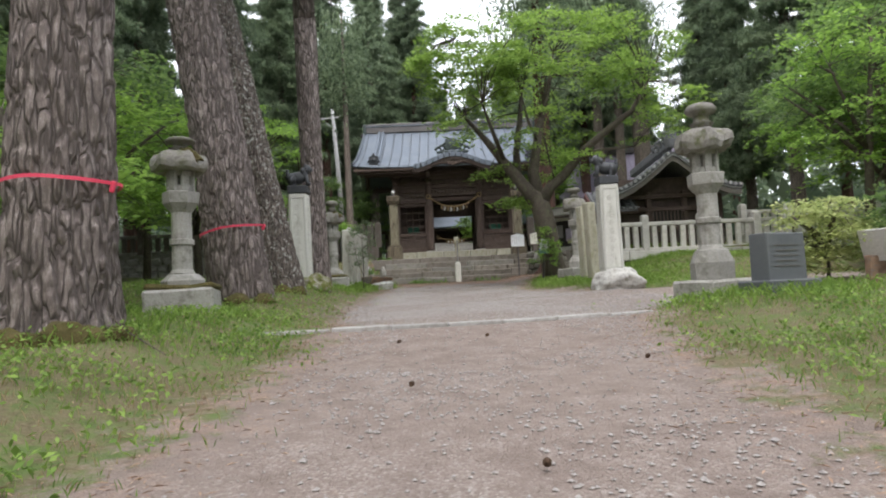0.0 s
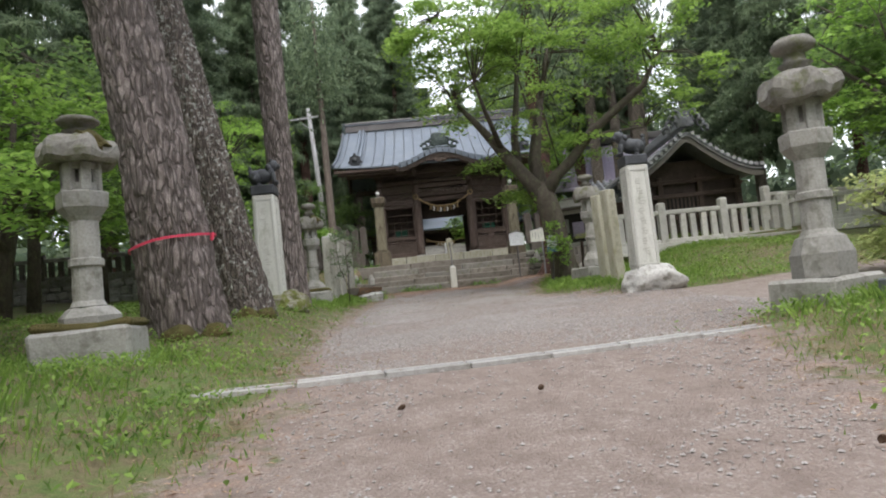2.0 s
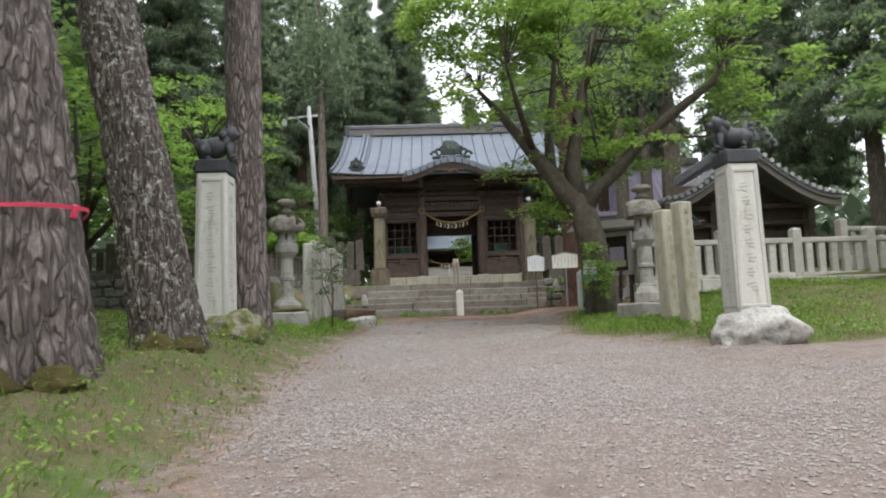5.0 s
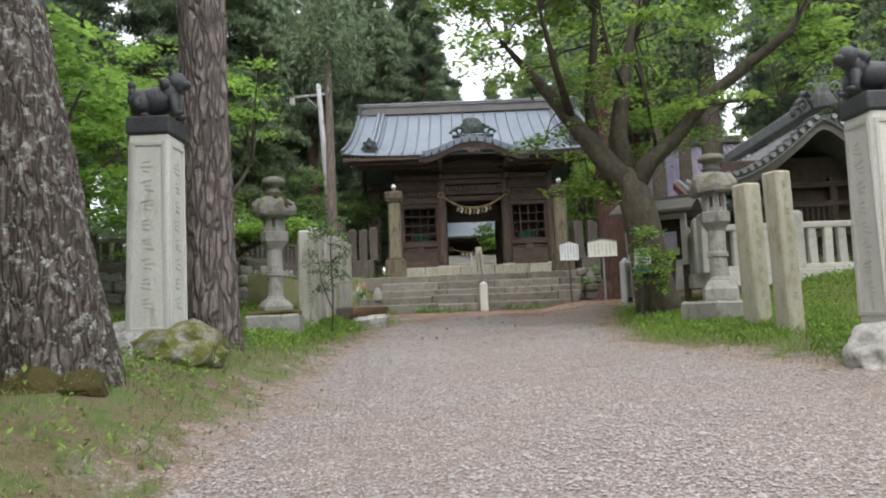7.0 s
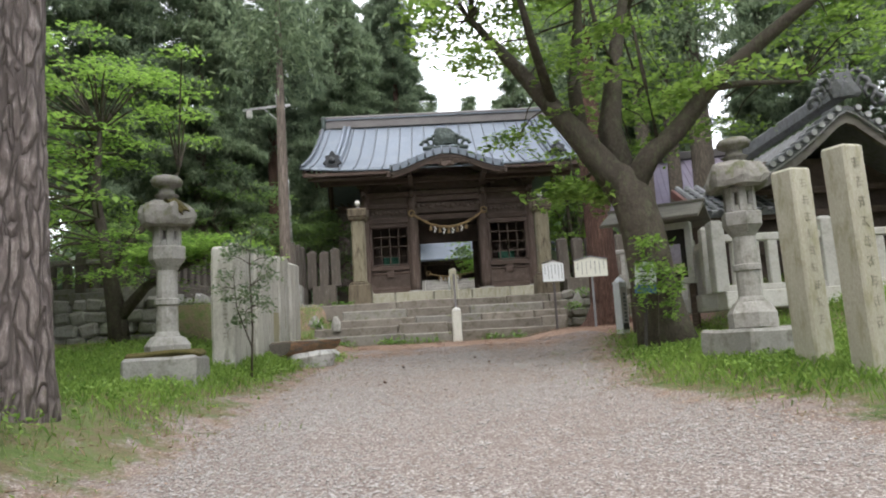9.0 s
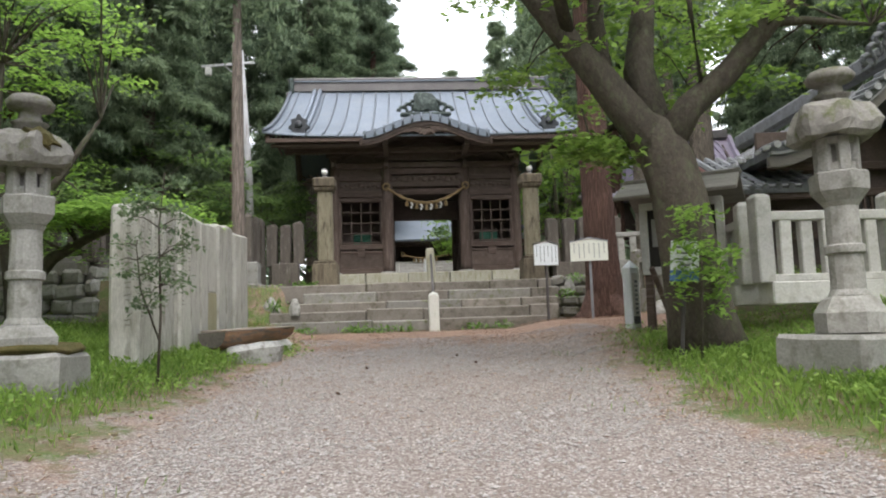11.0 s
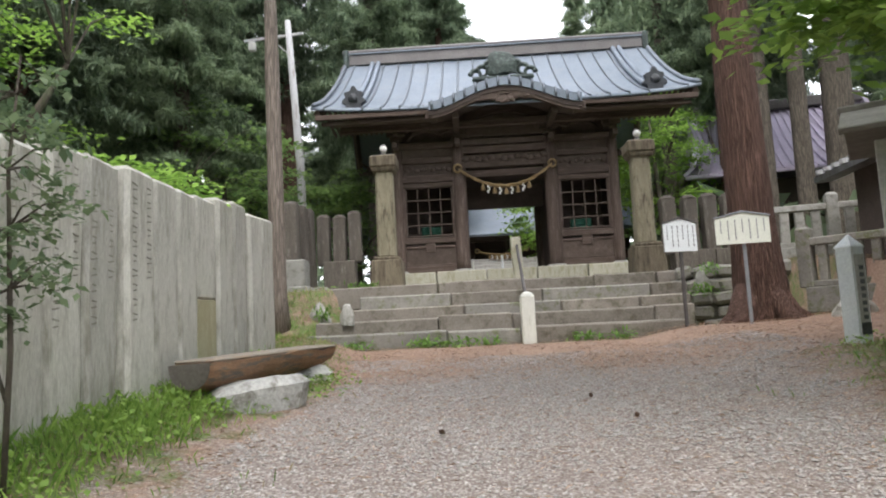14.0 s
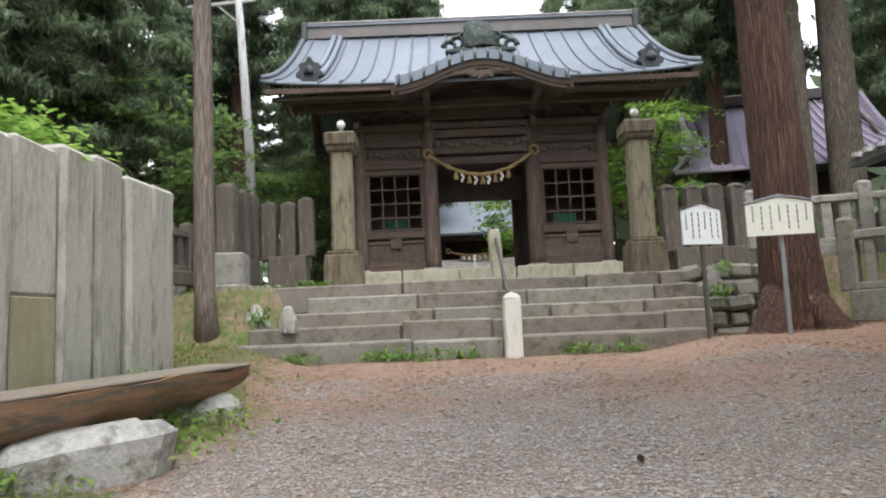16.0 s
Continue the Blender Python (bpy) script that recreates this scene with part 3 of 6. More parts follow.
def roof_z(v):
    """Height over the eave along the slope, v from 0 (eave) to 1 (ridge): hollow, steeper above."""
    return 3.15 * (0.55 * v + 0.45 * v * v)


EAVE, RUN = 5.86, 4.2


def roof_slope(front):
    f = 1 if front else -1
    nu, nv = 40, 14
    verts, faces = [], []
    for layer, dz in ((0, 0.0), (1, -0.1)):
        for j in range(nv + 1):
            v = j / nv
            for i in range(nu + 1):
                u = -1 + 2 * i / nu
                half = 6.12 - 0.42 * v
                z = EAVE + roof_z(v) + 0.2 * abs(u) ** 5 * (1 - v) + 0.1 * abs(u) ** 6 * v + dz
                verts.append((u * half, DEPTH / 2 - f * RUN * (1 - v), z))
    n = (nu + 1) * (nv + 1)
    idx = lambda l, j, i: l * n + j * (nu + 1) + i
    for j in range(nv):
        for i in range(nu):
            q = (idx(0, j, i), idx(0, j, i + 1), idx(0, j + 1, i + 1), idx(0, j + 1, i))
            faces.append(q if front else q[::-1])
            q = (idx(1, j, i), idx(1, j + 1, i), idx(1, j + 1, i + 1), idx(1, j, i + 1))
            faces.append(q if front else q[::-1])
    for i in range(nu):
        faces.append((idx(1, 0, i), idx(1, 0, i + 1), idx(0, 0, i + 1), idx(0, 0, i)))
    for j in range(nv):
        for i in (0, nu):
            faces.append((idx(0, j, i), idx(0, j + 1, i), idx(1, j + 1, i), idx(1, j, i)))
    return raw_mesh("roof_sheet", verts, faces, ROOF, True)


def on_roof(x_eave, v, lift=0.0, front=True):
    u = x_eave / 6.12
    half = 6.12 - 0.42 * v
    f = 1 if front else -1
    return (u * half, DEPTH / 2 - f * RUN * (1 - v), EAVE + roof_z(v) + 0.2 * abs(u) ** 5 * (1 - v) + 0.1 * abs(u) ** 6 * v + lift)


for front in (True, False):
    part("roof_sheet", roof_slope(front), None, gate, "blue-grey metal roof sheet")
    for k in range(20):
        x = -5.7 + 0.6 * k
        if abs(abs(x) - 4.9) < 0.25:
            continue
        part("batten", tube([on_roof(x, v, 0.025, front) for v in np.linspace(0, 1, 9)], [0.038] * 9, 6), ROOF_RIB, gate, smooth=True)
        if front:
            part("batten_end", lathe([(0.034, -0.04), (0.036, 0.04)], 8, on_roof(x, 0.0, 0.0)), ROOF_RIB, gate)
    for s in (-1, 1):
        for o in (0.0, 0.24):
            part("descending_ridge", tube([on_roof(s * (4.72 + o), v, 0.09, front) for v in np.linspace(0.12, 1, 10)], [0.1] * 10, 8), ROOF, gate, smooth=True)
        part("verge_roll", tube([on_roof(s * 6.05, v, 0.06, front) for v in np.linspace(0, 1, 10)], [0.075] * 10, 8), ROOF_RIB, gate, smooth=True)
        if front:
            orn = bmesh.new()
            rim = []
            for j in range(40):
                q = 2 * math.pi * j / 40
                rr = 0.3 * (1 + 0.16 * math.cos(7 * q - math.pi / 2 * 7)) * (1.0 + 0.3 * max(0.0, -math.sin(q)))
                rim.append((1.15 * rr * math.cos(q), rr * math.sin(q) + 0.12 * max(0.0, math.sin(q)) ** 6))
            lo = [orn.verts.new((px, 0.06, pz)) for px, pz in rim]
            hi = [orn.verts.new((0.92 * px, -0.08, 0.92 * pz)) for px, pz in rim]
            for j in range(40):
                orn.faces.new((lo[j], lo[(j + 1) % 40], hi[(j + 1) % 40], hi[j]))
            orn.faces.new(hi), orn.faces.new(lo[::-1])
            bmesh.ops.recalc_face_normals(orn, faces=orn.faces)
            knob = boulder((0.16, 0.12, 0.18), 5 + s, 2, 0.25)
            knob.transform(pose(0, -0.08, 0))
            join(orn, knob)
            part("ridge_end_ornament", orn, BRONZE, gate, "dark cast ridge-end ornament", at=on_roof(s * 4.84, 0.1, 0.27))
        # barge boards along the gable ends
        part("barge_board", tube([on_roof(s * 5.95, v, -0.22, front) for v in np.linspace(0.02, 1, 10)], [0.13] * 10, 4), WOOD_X, gate)
    f = -1 if front else 1
    if front:
        for s in (-1, 1):
            gate_box("eave_board", (3.75, 0.1, 0.16), (s * 4.13, DEPTH / 2 + f * (RUN - 0.08), EAVE - 0.16), WOOD_X)
            gate_box("eave_board", (3.6, 0.12, 0.12), (s * 4.05, DEPTH / 2 + f * (RUN - 0.3), EAVE - 0.3), WOOD_X)
    else:
        gate_box("eave_board", (12.0, 0.1, 0.16), (0, DEPTH / 2 + f * (RUN - 0.08), EAVE - 0.16), WOOD_X)
# main ridge
gate_box("ridge_body", (11.1, 0.42, 0.42), (0, DEPTH / 2, EAVE + 3.28), RIDGE, 0.02)
gate_box("ridge_band", (11.3, 0.54, 0.06), (0, DEPTH / 2, EAVE + 3.5), ROOF_RIB, 0.01)
gate_box("ridge_cap", (11.6, 0.36, 0.14), (0, DEPTH / 2, EAVE + 3.62), RIDGE, 0.05)
for s in (-1, 1):
    gate_box("ridge_end", (0.2, 0.7, 0.72), (5.62 * s, DEPTH / 2, EAVE + 3.3), VERDIGRIS, 0.06)
    gate_box("ridge_end_tile", (0.34, 0.34, 0.3), (5.72 * s, DEPTH / 2, EAVE + 2.95), RIDGE, 0.08)


def bell(x):
    """Height of the curved gable over the eave."""
    t = min(abs(x) / 2.38, 1.0)
    return 0.66 * (0.5 + 0.5 * math.cos(math.pi * t)) ** 0.9


def gable_strip(name, lift, thick, y0, y1, mat, span=2.38):
    xs = np.linspace(-span, span, 41)
    verts, faces = [], []
    for x in xs:
        z = EAVE + bell(x) + lift
        verts += [(x, y0, z), (x, y1, z), (x, y1, z - thick), (x, y0, z - thick)]
    for i in range(40):
        a, b = 4 * i, 4 * i + 4
        for k in range(4):
            m = (k + 1) % 4
            faces.append((a + k, a + m, b + m, b + k))
    faces += [(3, 2, 1, 0), (160, 161, 162, 163)]
    return part(name, raw_mesh(name, verts, faces, mat, False), None, gate)


gable_strip("gable_roof", 0.03, 0.1, -2.28, 0.7, ROOF)
gable_strip("gable_edge", 0.05, 0.27, -2.36, -2.28, ROOF)
gable_strip("gable_board", -0.21, 0.16, -2.3, -2.16, WOOD_DEEP)
gable_strip("gable_board", -0.36, 0.1, -2.26, -2.12, WOOD, 2.3)
gable_strip("gable_soffit", -0.16, 0.05, -2.1, 0.3, WOOD_DEEP)
gable_strip("inner_gable_beam", -0.22, 0.3, -0.62, -0.46, WOOD_X, 2.1)
gate_box("inner_gable_wall", (3.0, 0.06, 0.9), (0, -0.12, EAVE - 0.1), WOOD)
for k in range(14):
    x = -2.28 + 4.56 * k / 13
    z = EAVE + bell(x) + 0.04
    part("gable_batten", tube([(x, -2.37, z - 0.24), (x, -2.37, z + 0.02), (x, -1.6, z + 0.02), (x, 0.0, z + 0.02)], [0.042] * 4, 6), ROOF_RIB, gate, smooth=True)
# pendant carving and wall inside the curved gable
for k in range(13):
    a = (k - 6) / 6
    part("pendant_carving", boulder((0.17, 0.08, 0.17 - 0.07 * abs(a)), k + 90, 2, 0.5), WOOD, gate, at=(a * 0.85, -2.2, EAVE + 0.14 - 0.1 * math.cos(3.2 * a) - 0.16 * a * a + 0.03 * math.sin(5 * k)))
for s in (-1, 1):
    for k in range(5):
        part("gable_scroll", boulder((0.17, 0.1, 0.11), k + 130, 2, 0.45), WOOD, gate, at=(s * (1.15 + 0.22 * k), -2.1, EAVE + 0.02 - 0.09 * k))
for s in (-1, 1):
    gate_box("gable_beam_end", (0.42, 0.34, 0.3), (2.3 * s, -2.0, EAVE - 0.3), WOOD_X, 0.04)
    gate_box("gable_post_beam", (0.2, 2.0, 0.22), (1.56 * s, -1.0, EAVE - 0.3), WOOD)
# crest ornament on the gable
crest = part("gable_crest", boulder((0.46, 0.16, 0.5), 3, 3, 0.3), VERDIGRIS, gate, "green-black cast crest ornament", at=(0, -2.15, EAVE + 1.1))
for s in (-1, 1):
    for j in range(3):
        pts = [(s * (0.42 + 0.22 * j + 0.16 * math.cos(a)), -0.02, 0.0 - 0.12 * j + 0.16 * math.sin(a)) for a in np.linspace(0, 5.4, 14)]
        part("scroll", tube(pts, np.linspace(0.085, 0.04, 14), 6), VERDIGRIS, crest, smooth=True)
gate_box("crest_foot", (1.9, 0.3, 0.12), (0, -2.1, EAVE + 0.74), VERDIGRIS, 0.03)

# ---------------------------------------------------------------- straw rope on the gate
def straw_rope(x0, x1, y, z, sag, r, tassels, name_at):
    th = thing("straw_rope", "sagging twisted straw rope with straw tassels and white paper strips", "rope", name_at)
    n = 40
    for strand in (0, math.pi):
        pts = []
        for i in range(n + 1):
            t = i / n
            a = 26 * t + strand
            pts.append((x0 + (x1 - x0) * t, 0.45 * r * math.cos(a), -sag * (1 - (2 * t - 1) ** 2) + 0.45 * r * math.sin(a)))
        part("strand", tube(pts, [r * (0.45 + 0.35 * math.sin(math.pi * i / n)) for i in range(n + 1)], 7), ROPE, th, smooth=True)
    for k in range(tassels):
        t = (k + 0.5) / tassels * 0.62 + 0.19
        x, z0 = x0 + (x1 - x0) * t, -sag * (1 - (2 * t - 1) ** 2)
        part("tassel", lathe([(r * 0.4, 0), (r * 0.55, -r * 1.2), (r * 1.0, -r * 1.9), (r * 1.3, -r * 4.2)], 10, (x, 0, z0 - r * 0.4)), ROPE, th)
        if k < tassels - 1:
            t2 = t + 0.31 / tassels
            x2, z2 = x0 + (x1 - x0) * t2, -sag * (1 - (2 * t2 - 1) ** 2)
            strip = bmesh.new()
            for j in range(3):
                box((r * 1.0, 0.012, r * 1.7), (x2 + (0.35 * r if j % 2 else -0.35 * r), -0.02, z2 - r * (1.2 + 1.5 * j)), bevel=0, bm=strip)
            part("paper_strip", strip, PAPER, th)
    for s, x in ((-1, x0), (1, x1)):
        part("knot", tube([(x + s * 0.02 + 0.13 * math.cos(a), 0, 0.02 + 0.13 * math.sin(a)) for a in np.linspace(0, 6, 12)], [0.04] * 12, 6), ROPE, th, smooth=True)
    return th


straw_rope(-1.57, 1.57, 0, 0, 0.66, 0.062, 5, (GX, GY - 0.32, 7.24))

# ---------------------------------------------------------------- steps
STEP_STONE = surface("worn_step_stone", (0.14, 0.12, 0.102), (0.285, 0.258, 0.225), (0.085, 0.078, 0.05), s1=1.6, s2=35, bump=0.8)
steps = thing("stone_steps", "worn uneven grey stone steps with mossy joints", "steps", (0, 0, 0))
STEP = [(33.1, 1.95, -3.05, 4.6), (33.9, 2.25, -2.9, 5.0), (34.7, 2.49, -2.3, 5.2), (35.5, 2.79, -2.2, 5.4), (36.3, 3.09, -3.2, 6.4)]
for n, (y, z, x0, x1) in enumerate(STEP):
    x = x0
    low = 1.45 if n == 0 else STEP[n - 1][1] - 0.25
    while x < x1 - 0.2:
        w = min(rng.uniform(1.4, 3.0), x1 - x)
        if x1 - x - w < 0.5:
            w = x1 - x
        top = z + rng.uniform(-0.025, 0.025)
        part("step_stone", box((w - 0.02, 1.0, top - low), (x + w / 2, y + 0.5 + rng.uniform(-0.03, 0.03), (top + low) / 2), (0, 0, rng.uniform(-0.5, 0.5)), bevel=0.03, cuts=2, rough=0.018), STEP_STONE if rng.random() < 0.7 else STONE_DARK, steps)
        x += w
terrace_paving = thing("terrace_paving", "grey stone paving in front of the gate", "paving", (0, 0, 0), kind="structure")
for j in range(3):
    for i in range(6):
        part("paving_stone", box((1.45, 1.6, 0.12), (-1.9 + 1.47 * i, 37.9 + 1.62 * j, 3.05), (0, 0, rng.uniform(-0.4, 0.4)), bevel=0.02, rough=0.006), STONE, terrace_paving)

# ---------------------------------------------------------------- handrail posts
def handrail():
    lo = thing("handrail_post", "square pale stone post with pyramid top before the steps", "post", (1.5, 32.95, 1.55))
    b = box((0.27, 0.27, 1.12), (0, 0, 0.44), bevel=0.02)
    part("shaft", b, STONE_PALE, lo)
    part("cap", lathe([(0.19, 1.0), (0.13, 1.06), (0.01, 1.1)], 4, (0, 0, 0), 45), STONE_PALE, lo)
    hi = thing("handrail_post", "weathered leaning stone post near the top of the steps", "post", (1.68, 37.3, 3.05))
    part("shaft", box((0.26, 0.26, 1.25), (-0.02, 0, 0.55), (0, -3, 0), bevel=0.03, rough=0.008), STONE_POST, hi)
    rail = thing("handrail", "dark metal pipe handrail between two stone posts", "handrail", (0, 0, 0))
    part("pipe", tube([(1.5, 33.05, 2.5), (1.55, 34.2, 2.83), (1.66, 37.15, 4.0)], [0.035] * 3, 8), POLE_METAL, rail, smooth=True)


handrail()

# ---------------------------------------------------------------- lamp pillars on the terrace
def lamp_pillar(x, y, z):
    th = thing("lamp_pillar", "mossy square stone pillar with a white globe lamp on top", "lamp", (x, y, z), group="lamp pillars before the gate")
    part("plinth", box((0.86, 0.86, 0.82), (0, 0, 0.33), bevel=0.03, taper=0.93, rough=0.01), LAMP_STONE, th)
    part("plinth_cap", box((0.7, 0.7, 0.1), (0, 0, 0.78), bevel=0.03), LAMP_STONE, th)
    part("shaft", box((0.5, 0.5, 2.4), (0, 0, 2.0), bevel=0.06, taper=0.95, rough=0.006), LAMP_SHAFT, th)
    part("capital", box((0.6, 0.6, 0.12), (0, 0, 3.2), bevel=0.03, taper=1.15), LAMP_STONE, th)
    part("capital", box((0.74, 0.74, 0.34), (0, 0, 3.42), bevel=0.05, rough=0.01), LAMP_STONE, th)
    part("lamp_neck", lathe([(0.1, 3.58), (0.1, 3.66), (0.07, 3.68), (0.07, 3.74)], 12), RIDGE, th)
    g = bmesh.new()
    bmesh.ops.create_uvsphere(g, u_segments=16, v_segments=10, radius=0.105)
    part("globe", g, GLASS_GLOBE, th, "white glass globe", smooth=True, at=(0, 0, 3.835))
    part("lamp_cap", lathe([(0.085, 3.905), (0.06, 3.945), (0.02, 3.96)], 10), RIDGE, th)


lamp_pillar(-1.78, 37.9, 3.12)
lamp_pillar(5.14, 37.9, 3.12)

# ---------------------------------------------------------------- stone lanterns
def stone_lantern(x, y, z, hs, wide, turn, mat, label, moss=False, block=(1.0, 0.9)):
    """hs: heights over the ground of block, foot, shaft, platform, firebox, roof and finial tops."""
    th = thing("stone_lantern", label, "stone lantern", (x, y, z), turn, group="stone lanterns along the approach")
    hb, hf, hs_, hp, hx, hr, ht = hs
    w = wide
    part("base_block", box((block[0], block[1], hb + 0.3), (0, 0, hb / 2 - 0.15), bevel=0.04, cuts=2, rough=0.03), STONE, th)
    if moss:
        part("moss", box((block[0] * 0.96, block[1] * 0.9, 0.1), (0, 0, hb + 0.03), bevel=0.045, cuts=2, rough=0.05), MOSS, th, "brown-green moss")
    part("foot", lathe([(0.42 * w, hb), (0.43 * w, hb + 0.55 * (hf - hb)), (0.33 * w, hf - 0.03), (0.27 * w, hf)], 6, rough=0.015), mat, th)
    mid = hf + 0.5 * (hs_ - hf)
    part("shaft", lathe([(0.25 * w, hf), (0.205 * w, hf + 0.06), (0.2 * w, mid - 0.06), (0.24 * w, mid - 0.045), (0.24 * w, mid + 0.025), (0.2 * w, mid + 0.04), (0.195 * w, hs_ - 0.05), (0.24 * w, hs_)], 14, rough=0.004), mat, th, smooth=False)
    part("platform", lathe([(0.25 * w, hs_), (0.345 * w, hs_ + 0.35 * (hp - hs_)), (0.355 * w, hp - 0.02), (0.33 * w, hp)], 6, rough=0.012), mat, th)
    # firebox: six corner posts with bands leave real window openings
    fb = part("firebox", lathe([(0.26 * w, hp), (0.26 * w, hp + 0.08)], 6), mat, th)
    part("band", lathe([(0.26 * w, hx - 0.07), (0.27 * w, hx)], 6), mat, fb)
    part("core", lathe([(0.15 * w, hp), (0.15 * w, hx)], 6), STONE_DARK, fb)
    for k in range(6):
        a = math.pi * k / 3
        part("corner_post", box((0.1 * w, 0.14 * w, hx - hp), (0.215 * w * math.cos(a), 0.215 * w * math.sin(a), (hx + hp) / 2), (0, 0, math.degrees(a)), bevel=0.008), mat, fb)
    # roof with a thick rough rim and lifted corners
    roof = bmesh.new()
    rings = []
    dh = hr - hx
    seg = 36
    for r, zz, lift in ((0.28, 0.04, 0), (0.44, -0.06, 0.0), (0.52, 0.02, 0.02), (0.55, 0.22, 0.04), (0.52, 0.48, 0.05), (0.46, 0.72, 0.04), (0.34, 0.92, 0.01), (0.17, 1.0, 0)):
        ring = []
        for k in range(seg):
            a = 2 * math.pi * k / seg
            c = abs(math.cos(3 * a)) ** 3
            rr = r * w * (0.9 + 0.14 * c * (r > 0.35))
            p = Vector((rr * math.cos(a), rr * math.sin(a), hx + dh * zz + lift * c * 1.4 * w))
            ring.append(roof.verts.new(p + noise.noise_vector(p * 4 + Vector((x, y, 0))) * 0.05 + noise.noise_vector(p * 11 + Vector((x, y, 0))) * 0.02))
        rings.append(ring)
    for lo, hi in zip(rings, rings[1:]):
        for k in range(seg):
            roof.faces.new((lo[k], lo[(k + 1) % seg], hi[(k + 1) % seg], hi[k]))
    roof.faces.new(rings[0][::-1])
    roof.faces.new(rings[-1])
    part("roof", roof, STONE_DARK, th, "rough lichen-stained stone roof")
    if moss:
        part("roof_moss", boulder((0.26 * w, 0.2 * w, 0.09), 17, 2, 0.5), MOSS, th, "brown-green moss", at=pose(0.24 * w, -0.2 * w, hr - 0.3 * dh, 20, 30, 10))
    h = ht - hr
    part("finial", lathe([(0.19 * w, hr - 0.05), (0.2 * w, hr + 0.14 * h), (0.24 * w, hr + 0.2 * h), (0.15 * w, hr + 0.28 * h), (0.14 * w, hr + 0.5 * h), (0.28 * w, hr + 0.6 * h), (0.305 * w, hr + 0.74 * h), (0.24 * w, hr + 0.9 * h), (0.12 * w, hr + 0.97 * h), (0.02 * w, ht)], 14, rough=0.006), STONE_DARK, th, smooth=True)


stone_lantern(-3.45, 10.3, land(-3.45, 10.3), (0.42, 0.66, 1.62, 1.9, 2.2, 2.52, 2.74), 0.75, 10, STONE, "grey stone lantern on a mossy block under the pines", True, (1.0, 0.85))
stone_lantern(4.5, 10.2, land(4.5, 10.2) - 0.02, (0.28, 0.74, 1.62, 1.89, 2.23, 2.57, 2.98), 0.77, 25, STONE, "tall grey stone lantern on a rough stacked base", False, (0.92, 0.8))
stone_lantern(-2.9, 22.05, land(-2.9, 22.05) - 0.05, (0.38, 0.66, 1.6, 1.88, 2.16, 2.52, 2.9), 0.7, 5, STONE, "mossy-roofed stone lantern beside the inscribed slabs", True, (0.92, 0.85))
stone_lantern(4.92, 21.6, 1.45, (0.25, 0.6, 1.5, 1.79, 2.12, 2.48, 2.83), 0.74, 18, STONE, "grey stone lantern on a square plinth in long grass", False, (1.0, 0.95))

# ---------------------------------------------------------------- guardian pillars
def lion(turn, at):
    """A crouching guardian beast, one plain cast mesh."""
    b = bmesh.new()
    def blob(p, r, s=(1, 1, 1)):
        q = bmesh.new()
        bmesh.ops.create_icosphere(q, subdivisions=2, radius=r)
        for v in q.verts:
            v.co = Vector((v.co.x * s[0], v.co.y * s[1], v.co.z * s[2])) * (1 + 0.12 * noise.noise(v.co * 9))
        q.transform(Matrix.Translation(p))
        join(b, q)
    blob((0, 0, 0.24), 0.19, (1.7, 0.95, 0.95))
    blob((-0.2, 0, 0.2), 0.2, (1, 1, 1.0))
    blob((0.2, 0, 0.3), 0.17, (0.9, 1, 1.15))
    blob((0.29, 0, 0.43), 0.155, (1.1, 0.95, 0.95))
    blob((0.42, 0, 0.4), 0.085, (1.1, 1.1, 0.8))
    for s in (-1, 1):
        blob((0.24, 0.09 * s, 0.56), 0.045, (0.6, 0.8, 1))
        blob((0.16, 0.12 * s, 0.4), 0.085)
        tube([(0.27, 0.1 * s, 0.25), (0.3, 0.11 * s, 0.1), (0.31, 0.11 * s, 0.0)], [0.075, 0.055, 0.065], 8, b)
        tube([(-0.24, 0.12 * s, 0.2), (-0.14, 0.14 * s, 0.1), (-0.22, 0.13 * s, 0.0)], [0.1, 0.06, 0.06], 8, b)
        blob((0.35, 0.11 * s, 0.03), 0.055, (1.4, 1, 0.7))
        blob((-0.14, 0.14 * s, 0.03), 0.055, (1.5, 1, 0.7))
    for k in range(3):
        blob((-0.36 - 0.01 * k, 0, 0.26 + 0.09 * k), 0.085 - 0.012 * k)
    for v in b.verts:
        v.co = Vector((v.co.x * 0.72, v.co.y * 0.92, v.co.z * 0.92 + max(0.0, v.co.x) * 0.12))
    ob = part("lion_statue", b, BRONZE, smooth=True, at=pose(*at, 0, 0, turn))
    return tagged(ob, "dark cast crouching guardian lion on a stone pillar", "statue", "guardian lions")


